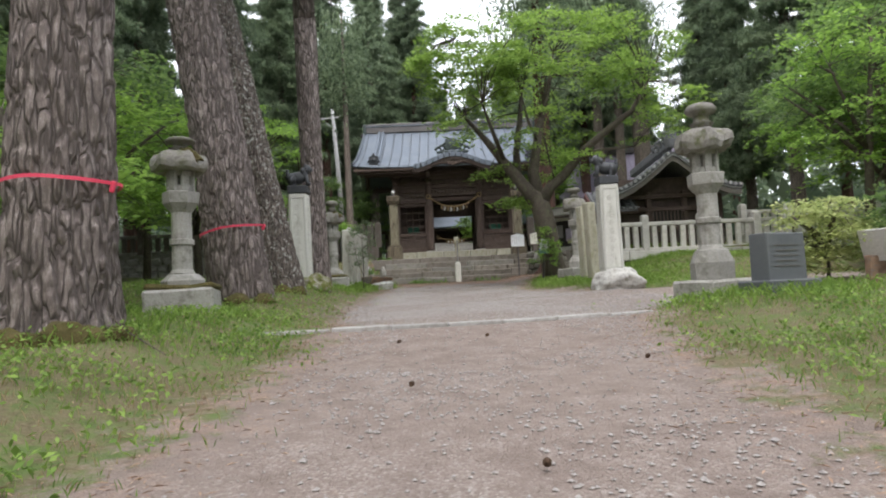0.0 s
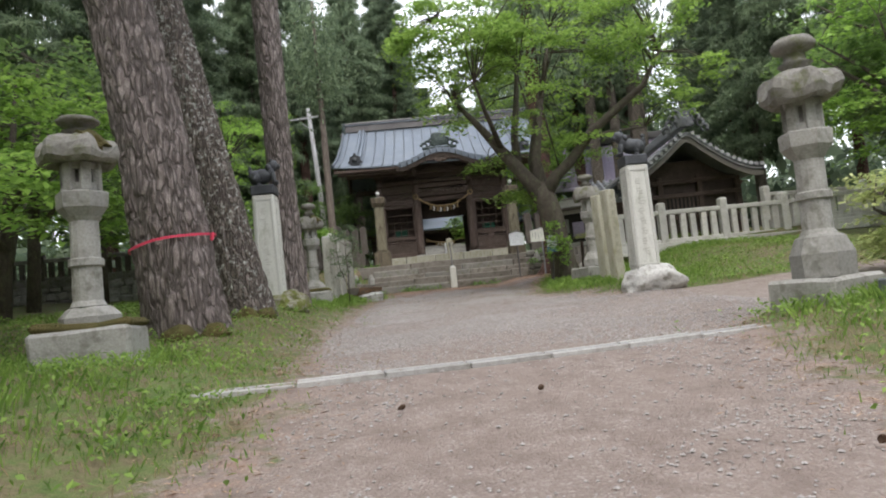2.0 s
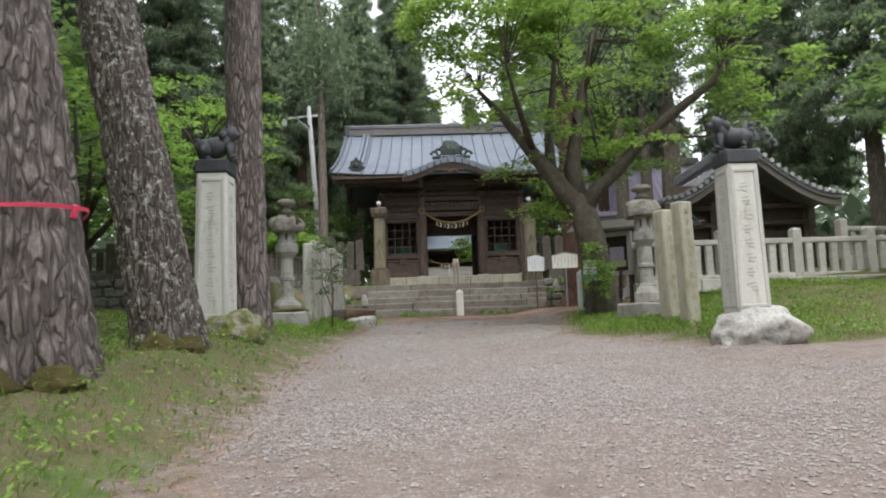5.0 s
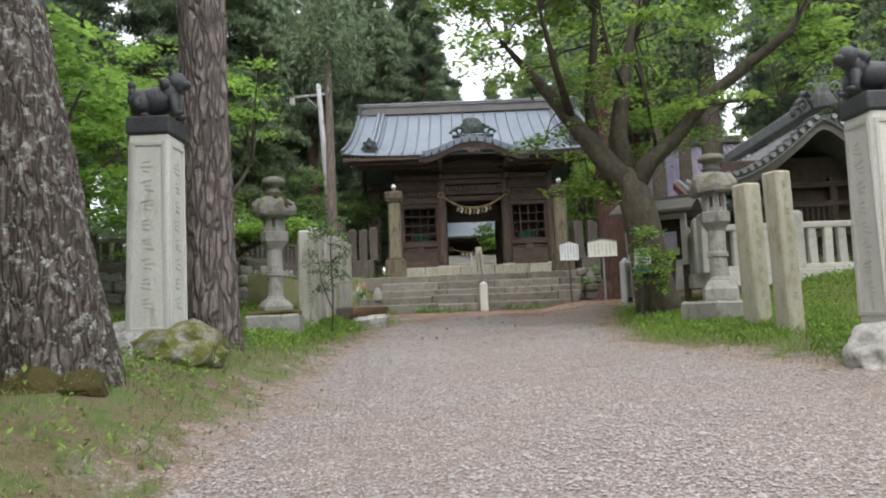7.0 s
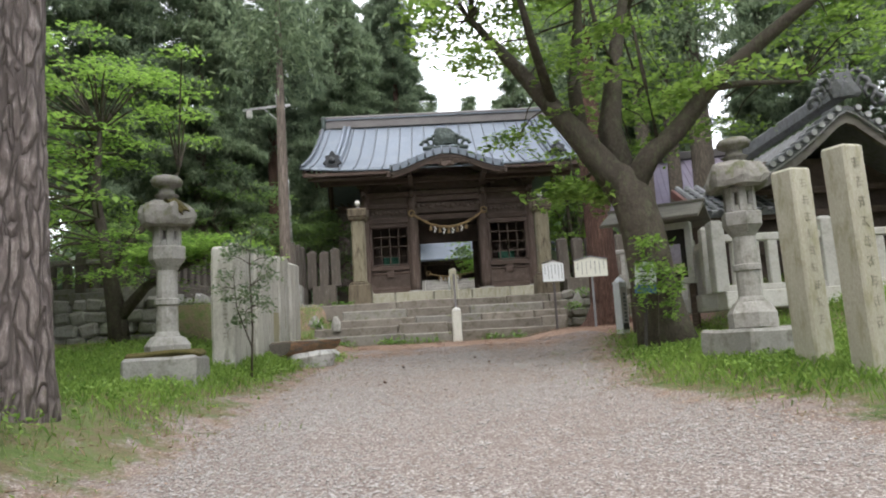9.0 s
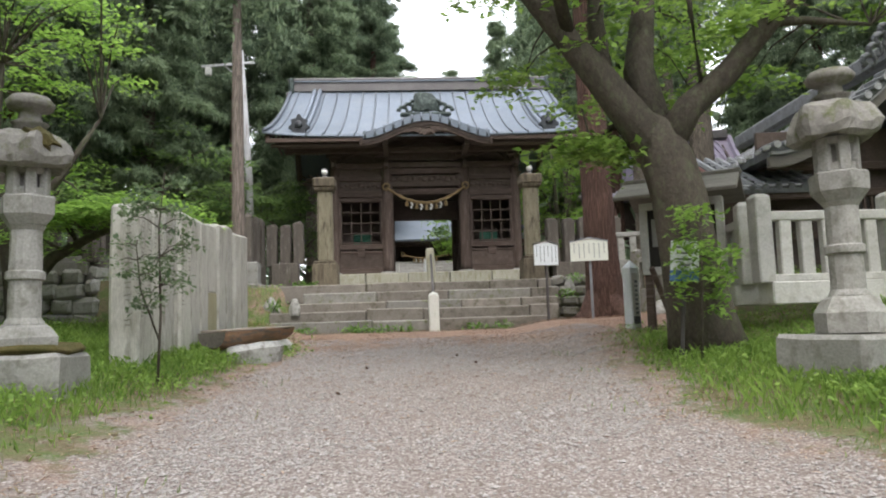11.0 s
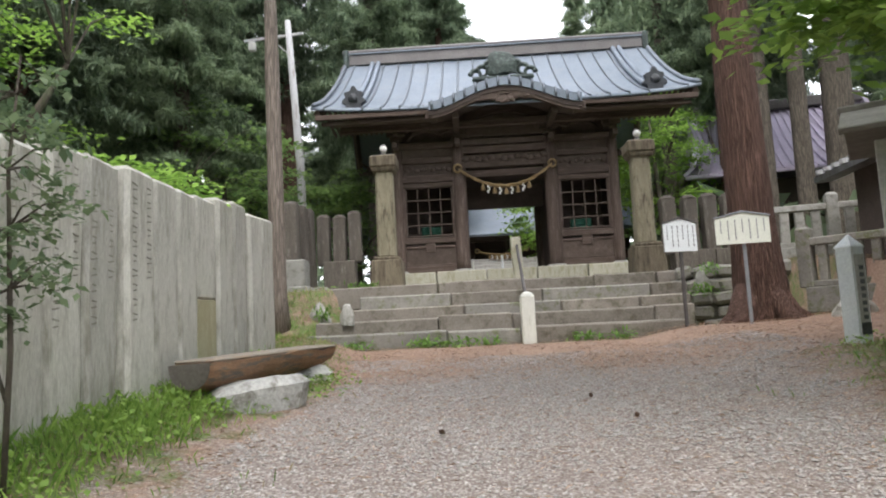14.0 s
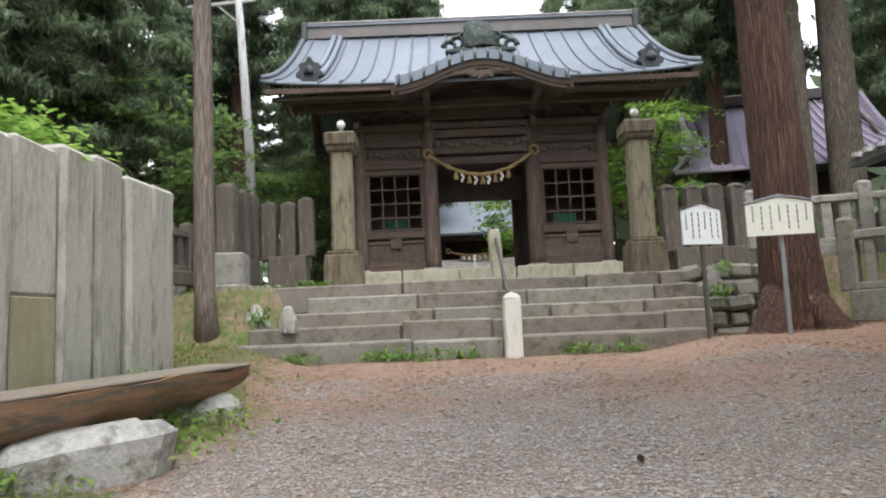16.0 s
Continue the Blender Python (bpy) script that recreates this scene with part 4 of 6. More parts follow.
def guardian_pillar(x, y, z0, h, w, turn, lion_turn):
    th = thing("guardian_pillar", "pale streaked square stone pillar carrying a dark lion", "pillar", (x, y, z0), turn, group="guardian pillars")
    part("shaft", box((w, w, h), (0, 0, h / 2), bevel=0.025, taper=0.95), STONE_PALE, th)
    for k in range(4):
        a = 90 * k
        m = pose(0, 0, 0, 0, 0, a) @ pose(0, -w * 0.487, h * 0.5, math.degrees(math.atan(0.025 * w / h)) * -1)
        face = bmesh.new()
        for s in (-1, 1):
            box((0.05, 0.03, h * 0.93), (s * w * 0.39, 0, 0), (0, -s * 1.1, 0), bevel=0.008, bm=face)
            box((w * 0.8 - 0.03 * s, 0.03, 0.05), (0, 0, s * h * 0.45), bevel=0.008, bm=face)
        part("raised_border", face, STONE_PALE, th, at=m)
        if k in (0, 3, 1):
            ink = bmesh.new()
            for j in range(8):
                for q in range(3):
                    box((0.07 + 0.07 * rng.random(), 0.01, 0.014), (0.02 * ((j * q) % 3 - 1), -0.002, h * 0.36 - j * h * 0.095 - 0.05 * q), (0, 12 * (q - 1), 0), bevel=0, bm=ink)
            part("inscription", ink, INK_PALE, th, "worn engraved characters", at=m)
    part("plinth", box((w * 1.04, w * 1.04, 0.2), (0, 0, h + 0.1), bevel=0.02), BRONZE, th, "dark metal plinth")
    top = pose(x, y, z0, 0, 0, turn) @ Vector((0, 0, h + 0.2))
    lion(lion_turn, top)


guardian_pillar(-3.03, 17.3, 1.52, 2.24, 0.47, -1, 8)
guardian_pillar(4.72, 16.78, 1.4, 2.17, 0.47, 2, 172)
tagged(part("boulder", boulder((0.55, 0.5, 0.34), 4), MOSS_ROCK, at=(-2.75, 17.2, 1.36), smooth=False), "mossy brown boulder under the stone pillar", "rock")
tagged(part("boulder", boulder((0.6, 0.5, 0.36), 6), ROCK, at=(-3.3, 17.3, 1.34), smooth=False), "grey boulder under the stone pillar", "rock")
tagged(part("boulder", boulder((0.64, 0.46, 0.4), 9, 4, 0.32), ROCK, at=pose(4.88, 16.75, 1.1, 0, 0, 5), smooth=True), "white weathered boulder under the stone pillar", "rock")

# ---------------------------------------------------------------- tall inscribed square posts
def square_post(x, y, h, w, turn, lean):
    th = thing("inscribed_post", "tall yellowed square stone post with engraved writing", "stone post", (x, y, land(x, y) - 0.1), turn, group="inscribed square posts")
    th.matrix_basis = pose(x, y, land(x, y) - 0.1, 0, lean, turn)
    part("shaft", box((w, w, h), (0, 0, h / 2), bevel=0.025, cuts=1, rough=0.006), STONE_POST, th)
    for j in range(9):
        glyph = bmesh.new()
        for q in range(3):
            box((0.05 + 0.05 * rng.random(), 0.006, 0.011), (rng.uniform(-0.012, 0.012), 0, 0.035 * (q - 1)), (0, rng.uniform(-8, 8), 0), bevel=0, bm=glyph)
        box((0.011, 0.006, 0.1), (rng.uniform(-0.025, 0.025), 0, 0), (0, rng.uniform(-10, 10), 0), bevel=0, bm=glyph)
        box((0.01, 0.006, 0.05), (rng.choice((-0.03, 0.03)), 0, -0.035), (0, rng.uniform(-35, 35), 0), bevel=0, bm=glyph)
        part("character", glyph, INK_POST, th, at=(0, -w / 2 - 0.001, h * 0.92 - j * h * 0.082))


square_post(4.87, 20.15, 2.3, 0.3, 20, -1.2)
square_post(4.83, 19.12, 2.33, 0.27, 20, -1.2)

# ---------------------------------------------------------------- row of slabs
SLAB_Y = np.linspace(23.75, 29.95, 12)
for k in range(11):
    y0, y1 = SLAB_Y[k], SLAB_Y[k + 1]
    ym, w = (y0 + y1) / 2, y1 - y0
    top = float(np.interp(ym, [23.2, 24.6, 26.5, 26.6, 28.95, 29.0, 30], [3.42, 3.58, 3.71, 3.64, 3.84, 3.75, 3.8])) + rng.uniform(-0.045, 0.045)
    zb = land(-2.6, ym) - 0.15
    th = thing("inscribed_slab", "upright grey stone slab with streaks and engraved names" if k != 6 else "upright grey stone slab, cracked and stained yellow below", "stone slab", (-2.68 + rng.uniform(-0.03, 0.03), ym, zb), rng.uniform(-3, 3), group="row of inscribed slabs")
    h = top - zb
    d = rng.uniform(0.16, 0.32) if k else 0.36
    if k == 6:
        part("lower_block", box((d, w - 0.03, 1.014), (0, 0, 0.507), bevel=0.012, cuts=2, rough=0.008), SLAB_STAIN, th, "yellow-stained lower piece")
        part("upper_block", box((d, w - 0.03, h - 1.02), (0, 0, 1.02 + (h - 1.02) / 2), bevel=0.025, cuts=2, rough=0.012), SLAB, th)
    else:
        part("body", box((d, w - 0.065, h), (0, 0, h / 2), (rng.uniform(-0.9, 0.9), 0, 0), bevel=0.04, cuts=3, rough=0.016), SLAB, th)
    if k < 4:
        ink = bmesh.new()
        for c in (-0.14, 0.12):
            for j in range(10 if c < 0 else 7):
                for q in range(2):
                    box((0.006, 0.04 + 0.05 * rng.random(), 0.012), (d / 2 + 0.001, c, h * 0.93 - 0.13 * j - 0.05 * q), (16 * (q - 0.5), 0, 0), bevel=0, bm=ink)
        part("inscription", ink, INK_SLAB, th, "engraved names")
        if k == 0:
            ink = bmesh.new()
            for j in range(9):
                for q in range(2):
                    box((0.04 + 0.05 * rng.random(), 0.008, 0.013), (0.05, -w / 2 + 0.012, h * 0.9 - 0.15 * j - 0.06 * q), (0, 16 * (q - 0.5), 0), bevel=0, bm=ink)
            part("inscription", ink, INK_SLAB, th, "engraved names")

# ---------------------------------------------------------------- bench
BENCH_BARK = surface("orange_brown_log_side", (0.16, 0.095, 0.06), (0.36, 0.215, 0.13), (0.13, 0.115, 0.1), s1=1.3, s2=20, stretch=(0.7, 5, 5), bump=0.7, stain_at=(0.5, 0.6))
WOOD_GREY_DARK = surface("dark_end_grain", (0.07, 0.062, 0.055), (0.17, 0.15, 0.13), s1=5, s2=30, bump=0.7)
BENCH_TOP = surface("silvered_log_top", (0.2, 0.175, 0.145), (0.36, 0.32, 0.27), (0.3, 0.2, 0.13), s1=1.3, s2=20, stretch=(0.6, 6, 6), bump=0.7)


def log_bench():
    a, b = Vector((-2.25, 26.05, 0)), Vector((-1.62, 28.95, 0))
    d = b - a
    ang = math.degrees(math.atan2(d.y, d.x))
    th = thing("log_bench", "split log bench with a grey top and orange-brown side on stones", "bench", ((a.x + b.x) / 2, (a.y + b.y) / 2, 1.6), ang)
    L = d.length
    log = bmesh.new()
    rings = []
    for i in range(13):
        t = i / 12
        x = -L / 2 + L * t
        k = 1.06 - 0.34 * max(0, t - 0.6) / 0.4 - 0.1 * max(0, 0.1 - t) / 0.1
        ring = []
        for j in range(11):
            q = math.pi + math.pi * j / 10
            p = Vector((x, 0.25 * k * math.cos(q), 0.26 + 0.27 * k * math.sin(q) + 0.02 * t))
            ring.append(log.verts.new(p + noise.noise_vector(p * 2.5) * 0.035))
        rings.append(ring)
    for lo, hi in zip(rings, rings[1:]):
        for j in range(11):
            log.faces.new((lo[j], hi[j], hi[(j + 1) % 11], lo[(j + 1) % 11]))
    log.faces.new(rings[0])
    log.faces.new(rings[-1][::-1])
    bmesh.ops.recalc_face_normals(log, faces=log.faces)
    end = bmesh.new()
    end.faces.new([end.verts.new(v.co + Vector((-0.006, 0, 0))) for v in rings[0]])
    part("cut_end", end, WOOD_GREY_DARK, th, "dark grey weathered cut end").modifiers.new("thickness", "SOLIDIFY").thickness = 0.006
    part("split_log", log, BENCH_BARK, th, "orange-brown weathered side of the log")
    part("seat", box((L * 0.94, 0.46, 0.035), (-0.02, 0, 0.285), (0, -0.4, 0), bevel=0.014, cuts=2, rough=0.008), BENCH_TOP, th, "grey weathered flat top")


log_bench()
for p, s, sd in (((-1.8, 26.55), (0.48, 0.34, 0.24), 21), ((-1.7, 28.5), (0.24, 0.22, 0.24), 22)):
    tagged(part("bench_stone", box((2 * s[0], 2 * s[1], 0.42), (0, 0, 0.05), (0, 0, 20 + sd), bevel=0.09, cuts=2, rough=0.09), ROCK, at=(p[0], p[1], 1.4)), "grey-brown squarish stone propping up the log bench", "rock")

# ---------------------------------------------------------------- memorial stone
mem = thing("memorial_stone", "low polished grey granite memorial stone on a granite base", "memorial stone", (5.02, 9.25, land(5.0, 9.2) - 0.03), 24)
part("base", box((1.0, 0.55, 0.2), (0, 0, 0.1), bevel=0.02), GRANITE, mem)
part("body", box((0.74, 0.3, 0.66), (0, 0, 0.5), bevel=0.012, taper=0.98), GRANITE, mem)
tl = bmesh.new()
for j in range(5):
    box((0.48 - 0.05 * (j % 2), 0.006, 0.014), (-0.02, -0.153, 0.66 - 0.07 * j), bevel=0, bm=tl)
part("inscription", tl, CUT_SHADE, mem, "fine engraved lines")
sgn = thing("lectern_sign", "low whitish slanted panel on a brown wooden stand", "sign", (8.85, 12.2, land(8.85, 12.2)), -60)
part("panel", box((1.5, 0.06, 0.62), (0, 0, 0.68), (18, 0, 0), bevel=0.01), PLASTER, sgn)
for s in (-0.55, 0.55):
    part("leg", box((0.14, 0.5, 0.55), (s, 0.05, 0.22), bevel=0.015), BENCH, sgn)

# ---------------------------------------------------------------- kerb strip across the way
kerb = thing("drain_strip", "flush concrete drain strip with metal grating crossing the gravel", "drain", (0, 0, 0), kind="structure")
ka, kb = Vector((-1.75, 8.62)), Vector((3.4, 9.47))
k_turn = math.degrees(math.atan2((kb - ka).y, (kb - ka).x))
GRATE = surface("galvanised_grating", (0.2, 0.205, 0.215), (0.34, 0.345, 0.36), s1=3, s2=60, rough=0.55, metal=0.3)
for k in range(7):
    p0, p1 = ka.lerp(kb, k / 7), ka.lerp(kb, (k + 1) / 7)
    m = (p0 + p1) / 2
    slope = math.degrees(math.atan2(land(p0.x, p0.y) - land(p1.x, p1.y), (p1 - p0).length))
    mt = pose(m.x, m.y, land(m.x, m.y) - 0.055, 0, slope, k_turn)
    if k == 0:
        part("kerb_stone", box((0.4, 0.22, 0.16), (-0.3, 0, 0.0), bevel=0.03, cuts=1, rough=0.02), STONE, kerb, "broken pale end stone", at=mt)
    for s in (-1, 1):
        part("kerb_stone", box(((p1 - p0).length - 0.012, 0.05, 0.16), (0, 0.11 * s, 0), bevel=0.01), CONCRETE, kerb, at=mt)
    part("grating", box(((p1 - p0).length - 0.02, 0.16, 0.12), (0, 0, 0.005), bevel=0.006), GRATE, kerb, "grey metal drain grating", at=mt)

# ---------------------------------------------------------------- notice boards
def roof_board(x, y, z0, zb, zt, w, turn, board, pole, label, lines):
    th = thing("notice_board", label, "sign", (x, y, z0), turn, group="roofed notice boards")
    hb, ht = zb - z0, zt - z0
    b = bmesh.new()
    o = [(-w / 2, hb), (w / 2, hb), (w / 2, ht - 0.1), (0, ht), (-w / 2, ht - 0.1)]
    f = [b.verts.new((px, -0.02, pz)) for px, pz in o]
    r = [b.verts.new((px, 0.02, pz)) for px, pz in o]
    b.faces.new(f), b.faces.new(r[::-1])
    for i in range(5):
        j = (i + 1) % 5
        b.faces.new((f[j], f[i], r[i], r[j]))
    part("board", b, board, th)
    for s in (-1, 1):
        part("roof_strip", box((w / 2 + 0.05, 0.08, 0.025), (s * w / 4, 0, ht - 0.035), (0, s * math.degrees(math.atan2(0.1, w / 2)), 0), bevel=0.004), pole, th)
    part("pole", box((0.06, 0.05, ht + 0.2), (0.02, 0.05, ht / 2 - 0.14), bevel=0.006), pole, th)
    for k in range(lines):
        px = -w * 0.4 + w * 0.8 * k / (lines - 1)
        n = bmesh.new()
        hh = (ht - hb - 0.16) * (0.9 if k % 3 else 0.6)
        for j in range(5):
            box((0.018, 0.004, hh / 6.5), (px, -0.024, hb + 0.07 + (ht - hb - 0.2) - hh + hh * (j + 0.5) / 5), bevel=0, bm=n)
        part("writing", n, LETTER, th, "column of small dark writing")


roof_board(4.42, 32.6, 1.66, 3.23, 3.86, 0.66, 12, WHITE, POLE_METAL, "small white roofed notice board on a dark post", 6)
roof_board(5.47, 32.3, 1.62, 3.29, 3.87, 0.94, -8, CREAM, STEEL, "cream roofed notice board on a grey post by the cedar", 7)
wp = thing("marker_post", "white square marker post with a pyramid top and dark writing", "post", (5.07, 28.15, land(5.07, 28.15) - 0.05), 25)
part("shaft", box((0.22, 0.22, 1.22), (0, 0, 0.61), bevel=0.012), WHITE, wp)
part("cap", lathe([(0.165, 1.2), (0.155, 1.22), (0.01, 1.36)], 4, (0, 0, 0), 45), WHITE, wp)
part("face_panel", box((0.16, 0.012, 0.98), (0, -0.112, 0.62), bevel=0.003), PLASTER, wp, "grey printed face")
for j in range(9):
    part("character", box((0.07, 0.006, 0.05), (0.01, -0.121, 0.95 - 0.085 * j), bevel=0), LETTER, wp)
part("dark_plate", box((0.16, 0.012, 0.14), (0, -0.12, 0.22), bevel=0.003), BRONZE, wp)

# roofed bulletin board
ib = thing("bulletin_board", "grey wooden roofed bulletin board with a glazed white-framed case", "notice board", (5.67, 27.02, land(5.67, 27.02) + 0.08), -32)
for s in (-0.62, 0.62):
    part("post", box((0.14, 0.14, 2.3), (s, 0, 1.0), bevel=0.012), WOOD_X, ib)
    part("brace", box((0.09, 0.08, 1.3), (s * 0.55, -0.25, 0.5), (0, 0, 0) if s > 5 else (28, s * 20, 0), bevel=0.01), WOOD_X, ib)
part("case", box((1.3, 0.14, 1.15), (0, -0.02, 1.6), bevel=0.015), INNER_SHADE, ib)
for s in (-1, 1):
    part("case_frame", box((0.13, 0.2, 1.26), (s * 0.64, -0.06, 1.6), bevel=0.01), PLASTER, ib)
    part("case_frame", box((1.4, 0.21, 0.13), (0, -0.06, 1.6 + s * 0.58), bevel=0.01), PLASTER, ib)
for k, (px, pz, c) in enumerate(((-0.3, 1.7, WOOD_GREY), (0.25, 1.55, PURPLE), (0.3, 1.3, LEAF_YELLOW))):
    part("poster", box((0.42, 0.01, 0.5 if k < 2 else 0.18), (px, -0.1, pz), bevel=0), c, ib)
for s in (-1, 1):
    part("roof_side", box((2.0, 0.95, 0.07), (0, s * 0.4, 2.45), (-s * 24, 0, 0), bevel=0.01), BOARD_GREY, ib)
part("roof_ridge", box((2.06, 0.16, 0.1), (0, 0, 2.66), bevel=0.02), BOARD_GREY, ib)

bs = thing("printed_sign", "small white sign with a blue lower band on a thin post", "sign", (4.12, 23.7, land(4.12, 23.7) - 0.03), -24)
bs.matrix_basis = pose(4.12, 23.7, land(4.12, 23.7) - 0.03, 0, 5, -24)
part("board", box((0.34, 0.03, 0.5), (0, 0, 1.27), bevel=0.005), WHITE, bs)
part("lower_band", box((0.342, 0.034, 0.14), (0, 0, 1.08), bevel=0.005), BLUE, bs, "blue band")
part("post", box((0.05, 0.05, 1.3), (0, 0.04, 0.6), bevel=0.006), POLE_METAL, bs)
n = bmesh.new()
for j in range(4):
    box((0.22 - 0.03 * j, 0.004, 0.025), (0, -0.018, 1.44 - 0.075 * j), bevel=0, bm=n)
part("writing", n, LETTER, bs)

# ---------------------------------------------------------------- stone fences
SLAT = {}


def fence_run(name, label, a, b, z, h, slat_w, gap, post_every, mat, base_h, group="", round_tops=False, rails=True, thick=0.14):
    """A stone fence of upright slats between posts, on a base course."""
    a, b = Vector(a), Vector(b)
    d = b - a
    L = d.length
    ang = math.degrees(math.atan2(d.y, d.x))
    th = thing(name, label, "fence", (a.x, a.y, z), ang, group=group)
    nb = max(1, round(L / 1.4))
    for k in range(nb):
        w = L / nb
        part("base_stone", box((w - 0.015, 0.42, base_h), (w * (k + 0.5), 0, base_h / 2), bevel=0.02, cuts=1, rough=0.012), mat, th)
    key = (name, slat_w, h)
    if key not in SLAT:
        s = box((slat_w, thick, h), (0, 0, h / 2), bevel=0.02)
        if round_tops:
            join(s, lathe([(slat_w * 0.5, h - 0.02), (slat_w * 0.42, h + 0.05), (slat_w * 0.15, h + 0.08)], 8))
        SLAT[key] = mesh_of("slat", s, mat)
        SLAT[key, 1] = mesh_of("post", join_of(box((0.26, 0.26, h * 1.22), (0, 0, h * 0.61), bevel=0.02), lathe([(0.16, h * 1.22), (0.1, h * 1.26)], 4, turn=45)), mat)
    n = int(L / (slat_w + gap))
    for k in range(n + 1):
        x = L * k / n
        if post_every and k % post_every == 0:
            part("post", SLAT[key, 1], None, th, at=pose(x, 0, base_h - 0.01, 0, 0, rng.uniform(-2, 2)))
        else:
            part("slat", SLAT[key], None, th, at=pose(x, 0, base_h - 0.02 + (rng.uniform(-0.12, 0.0) if round_tops else rng.uniform(-0.015, 0.015)), rng.uniform(-1, 1), rng.uniform(-1.2, 1.2), rng.uniform(-3, 3)))
    if rails:
        part("top_rail", box((L, 0.2, 0.15), (L / 2, 0, base_h + h * 0.93), bevel=0.02), mat, th)
        part("bottom_rail", box((L, 0.18, 0.12), (L / 2, 0, base_h + 0.06), bevel=0.02), mat, th)
    return th


def join_of(a, b):
    join(a, b)
    return a


GATE_POST = surface("dark_streaked_post_stone", (0.075, 0.065, 0.056), (0.18, 0.155, 0.132), (0.27, 0.25, 0.225), s1=2.2, s2=35, stretch=(2.5, 2.5, 0.5), bump=0.7, stain_at=(0.58, 0.72))
FENCE_PALE = surface("pale_fence_stone", (0.5, 0.485, 0.45), (0.7, 0.685, 0.645), (0.4, 0.38, 0.335), s1=2, s2=40, bump=0.3)
fence_run("stone_fence", "pale stone slat fence with square posts on a low stone course", (6.2, 25.4), (13.4, 25.7), 2.0, 1.09, 0.2, 0.15, 6, FENCE_PALE, 0.34, "fences round the hall")
fence_run("stone_fence", "pale stone slat fence running back from the corner post", (6.32, 26.1), (6.95, 29.4), 2.0, 1.08, 0.2, 0.15, 5, FENCE_PALE, 0.34, "fences round the hall")
fence_run("stone_fence", "pale stone slat fence behind the front one", (12.9, 27.2), (19.5, 28.4), 2.55, 1.0, 0.2, 0.14, 6, FENCE_PALE, 0.35, "fences round the hall")
fence_run("stone_fence", "pale stone slat fence along the side road", (13.9, 25.6), (22, 23.5), 2.2, 0.9, 0.2, 0.14, 6, FENCE_PALE, 0.4, "fences round the hall")
fence_run("stone_fence", "grey stone slat fence on the terrace edge by the cedar", (6.9, 36.2), (12.5, 34.6), 3.1, 0.98, 0.2, 0.14, 6, STONE, 0.35, "fences beside the gate")
fence_run("stone_fence", "low dark stone fence beside the cedar", (7.05, 33.3), (8.7, 31.4), 1.95, 0.95, 0.16, 0.12, 7, STONE_DARK, 0.5, "fences beside the gate")
fence_run("stone_fence", "dark round-topped stone posts set close beside the gate", (-3.62, 38.4), (-2.72, 38.4), 3.05, 1.36, 0.35, 0.09, 0, GATE_POST, 0.9, "fences beside the gate", True, False, 0.3)
fence_run("stone_fence", "dark round-topped stone posts set close beside the gate", (5.95, 38.4), (8.2, 38.6), 3.05, 1.55, 0.4, 0.09, 0, GATE_POST, 0.7, "fences beside the gate", True, False, 0.3)
fence_run("stone_fence", "dark round-topped stone posts turning back from the corner", (-3.98, 38.2), (-4.13, 37.15), 3.05, 1.6, 0.3, 0.06, 0, GATE_POST, 0.8, "fences beside the gate", True, False, 0.28)
fence_run("stone_fence", "grey stone slat fence on the retaining wall", (-4.9, 36.6), (-6.0, 30.4), 3.2, 0.85, 0.2, 0.14, 6, GATE_POST, 0.3, "fences on the retaining wall")
fence_run("stone_fence", "grey stone slat fence on the retaining wall", (-6.0, 30.4), (-24.0, 29.2), 3.12, 0.85, 0.2, 0.16, 6, STONE_DARK, 0.3, "fences on the retaining wall")
corner = thing("corner_post", "square grey stone corner post on a stepped plinth", "stone post", (-4.12, 36.75, 2.45), 4)
part("plinth", box((0.95, 0.9, 0.9), (0, 0, 0.3), bevel=0.03, rough=0.01), STONE, corner)
part("plinth_step", box((0.82, 0.75, 0.75), (0, 0, 1.05), bevel=0.03, rough=0.01), STONE, corner)
part("shaft", box((0.4, 0.38, 1.46), (0, 0, 2.15), bevel=0.03, rough=0.008), GATE_POST, corner)
part("cap", lathe([(0.26, 2.87), (0.16, 2.93), (0.02, 2.97)], 4, (0, 0, 0), 45), GATE_POST, corner)

# ---------------------------------------------------------------- retaining walls of rough stone
def rubble_wall(label, a, b, z0, z1, mat, seed):
    a, b = Vector(a), Vector(b)
    d = b - a
    L = d.length
    th = thing("retaining_wall", label, "stone wall", (a.x, a.y, 0), math.degrees(math.atan2(d.y, d.x)), kind="structure")
    part("backing", box((L, 0.4, z1 - z0), (L / 2, 0.25, (z0 + z1) / 2), bevel=0.02), STONE_DARK, th)
    r = np.random.default_rng(seed)
    shapes = [mesh_of("wall_stone", box((0.46, 0.3, 0.34), bevel=0.07, rough=0.05), mat) for _ in range(5)]
    z = z0 + 0.12
    while z < z1:
        x = r.uniform(0, 0.3)
        while x < L:
            w = r.uniform(0.7, 1.25)
            part("wall_stone", shapes[r.integers(5)], None, th, at=pose(x, r.uniform(-0.03, 0.03), z, r.uniform(-8, 8), r.uniform(-12, 12), 0) @ Matrix.Diagonal((w, 1, r.uniform(0.85, 1.1), 1)))
            x += 0.46 * w
        z += 0.32


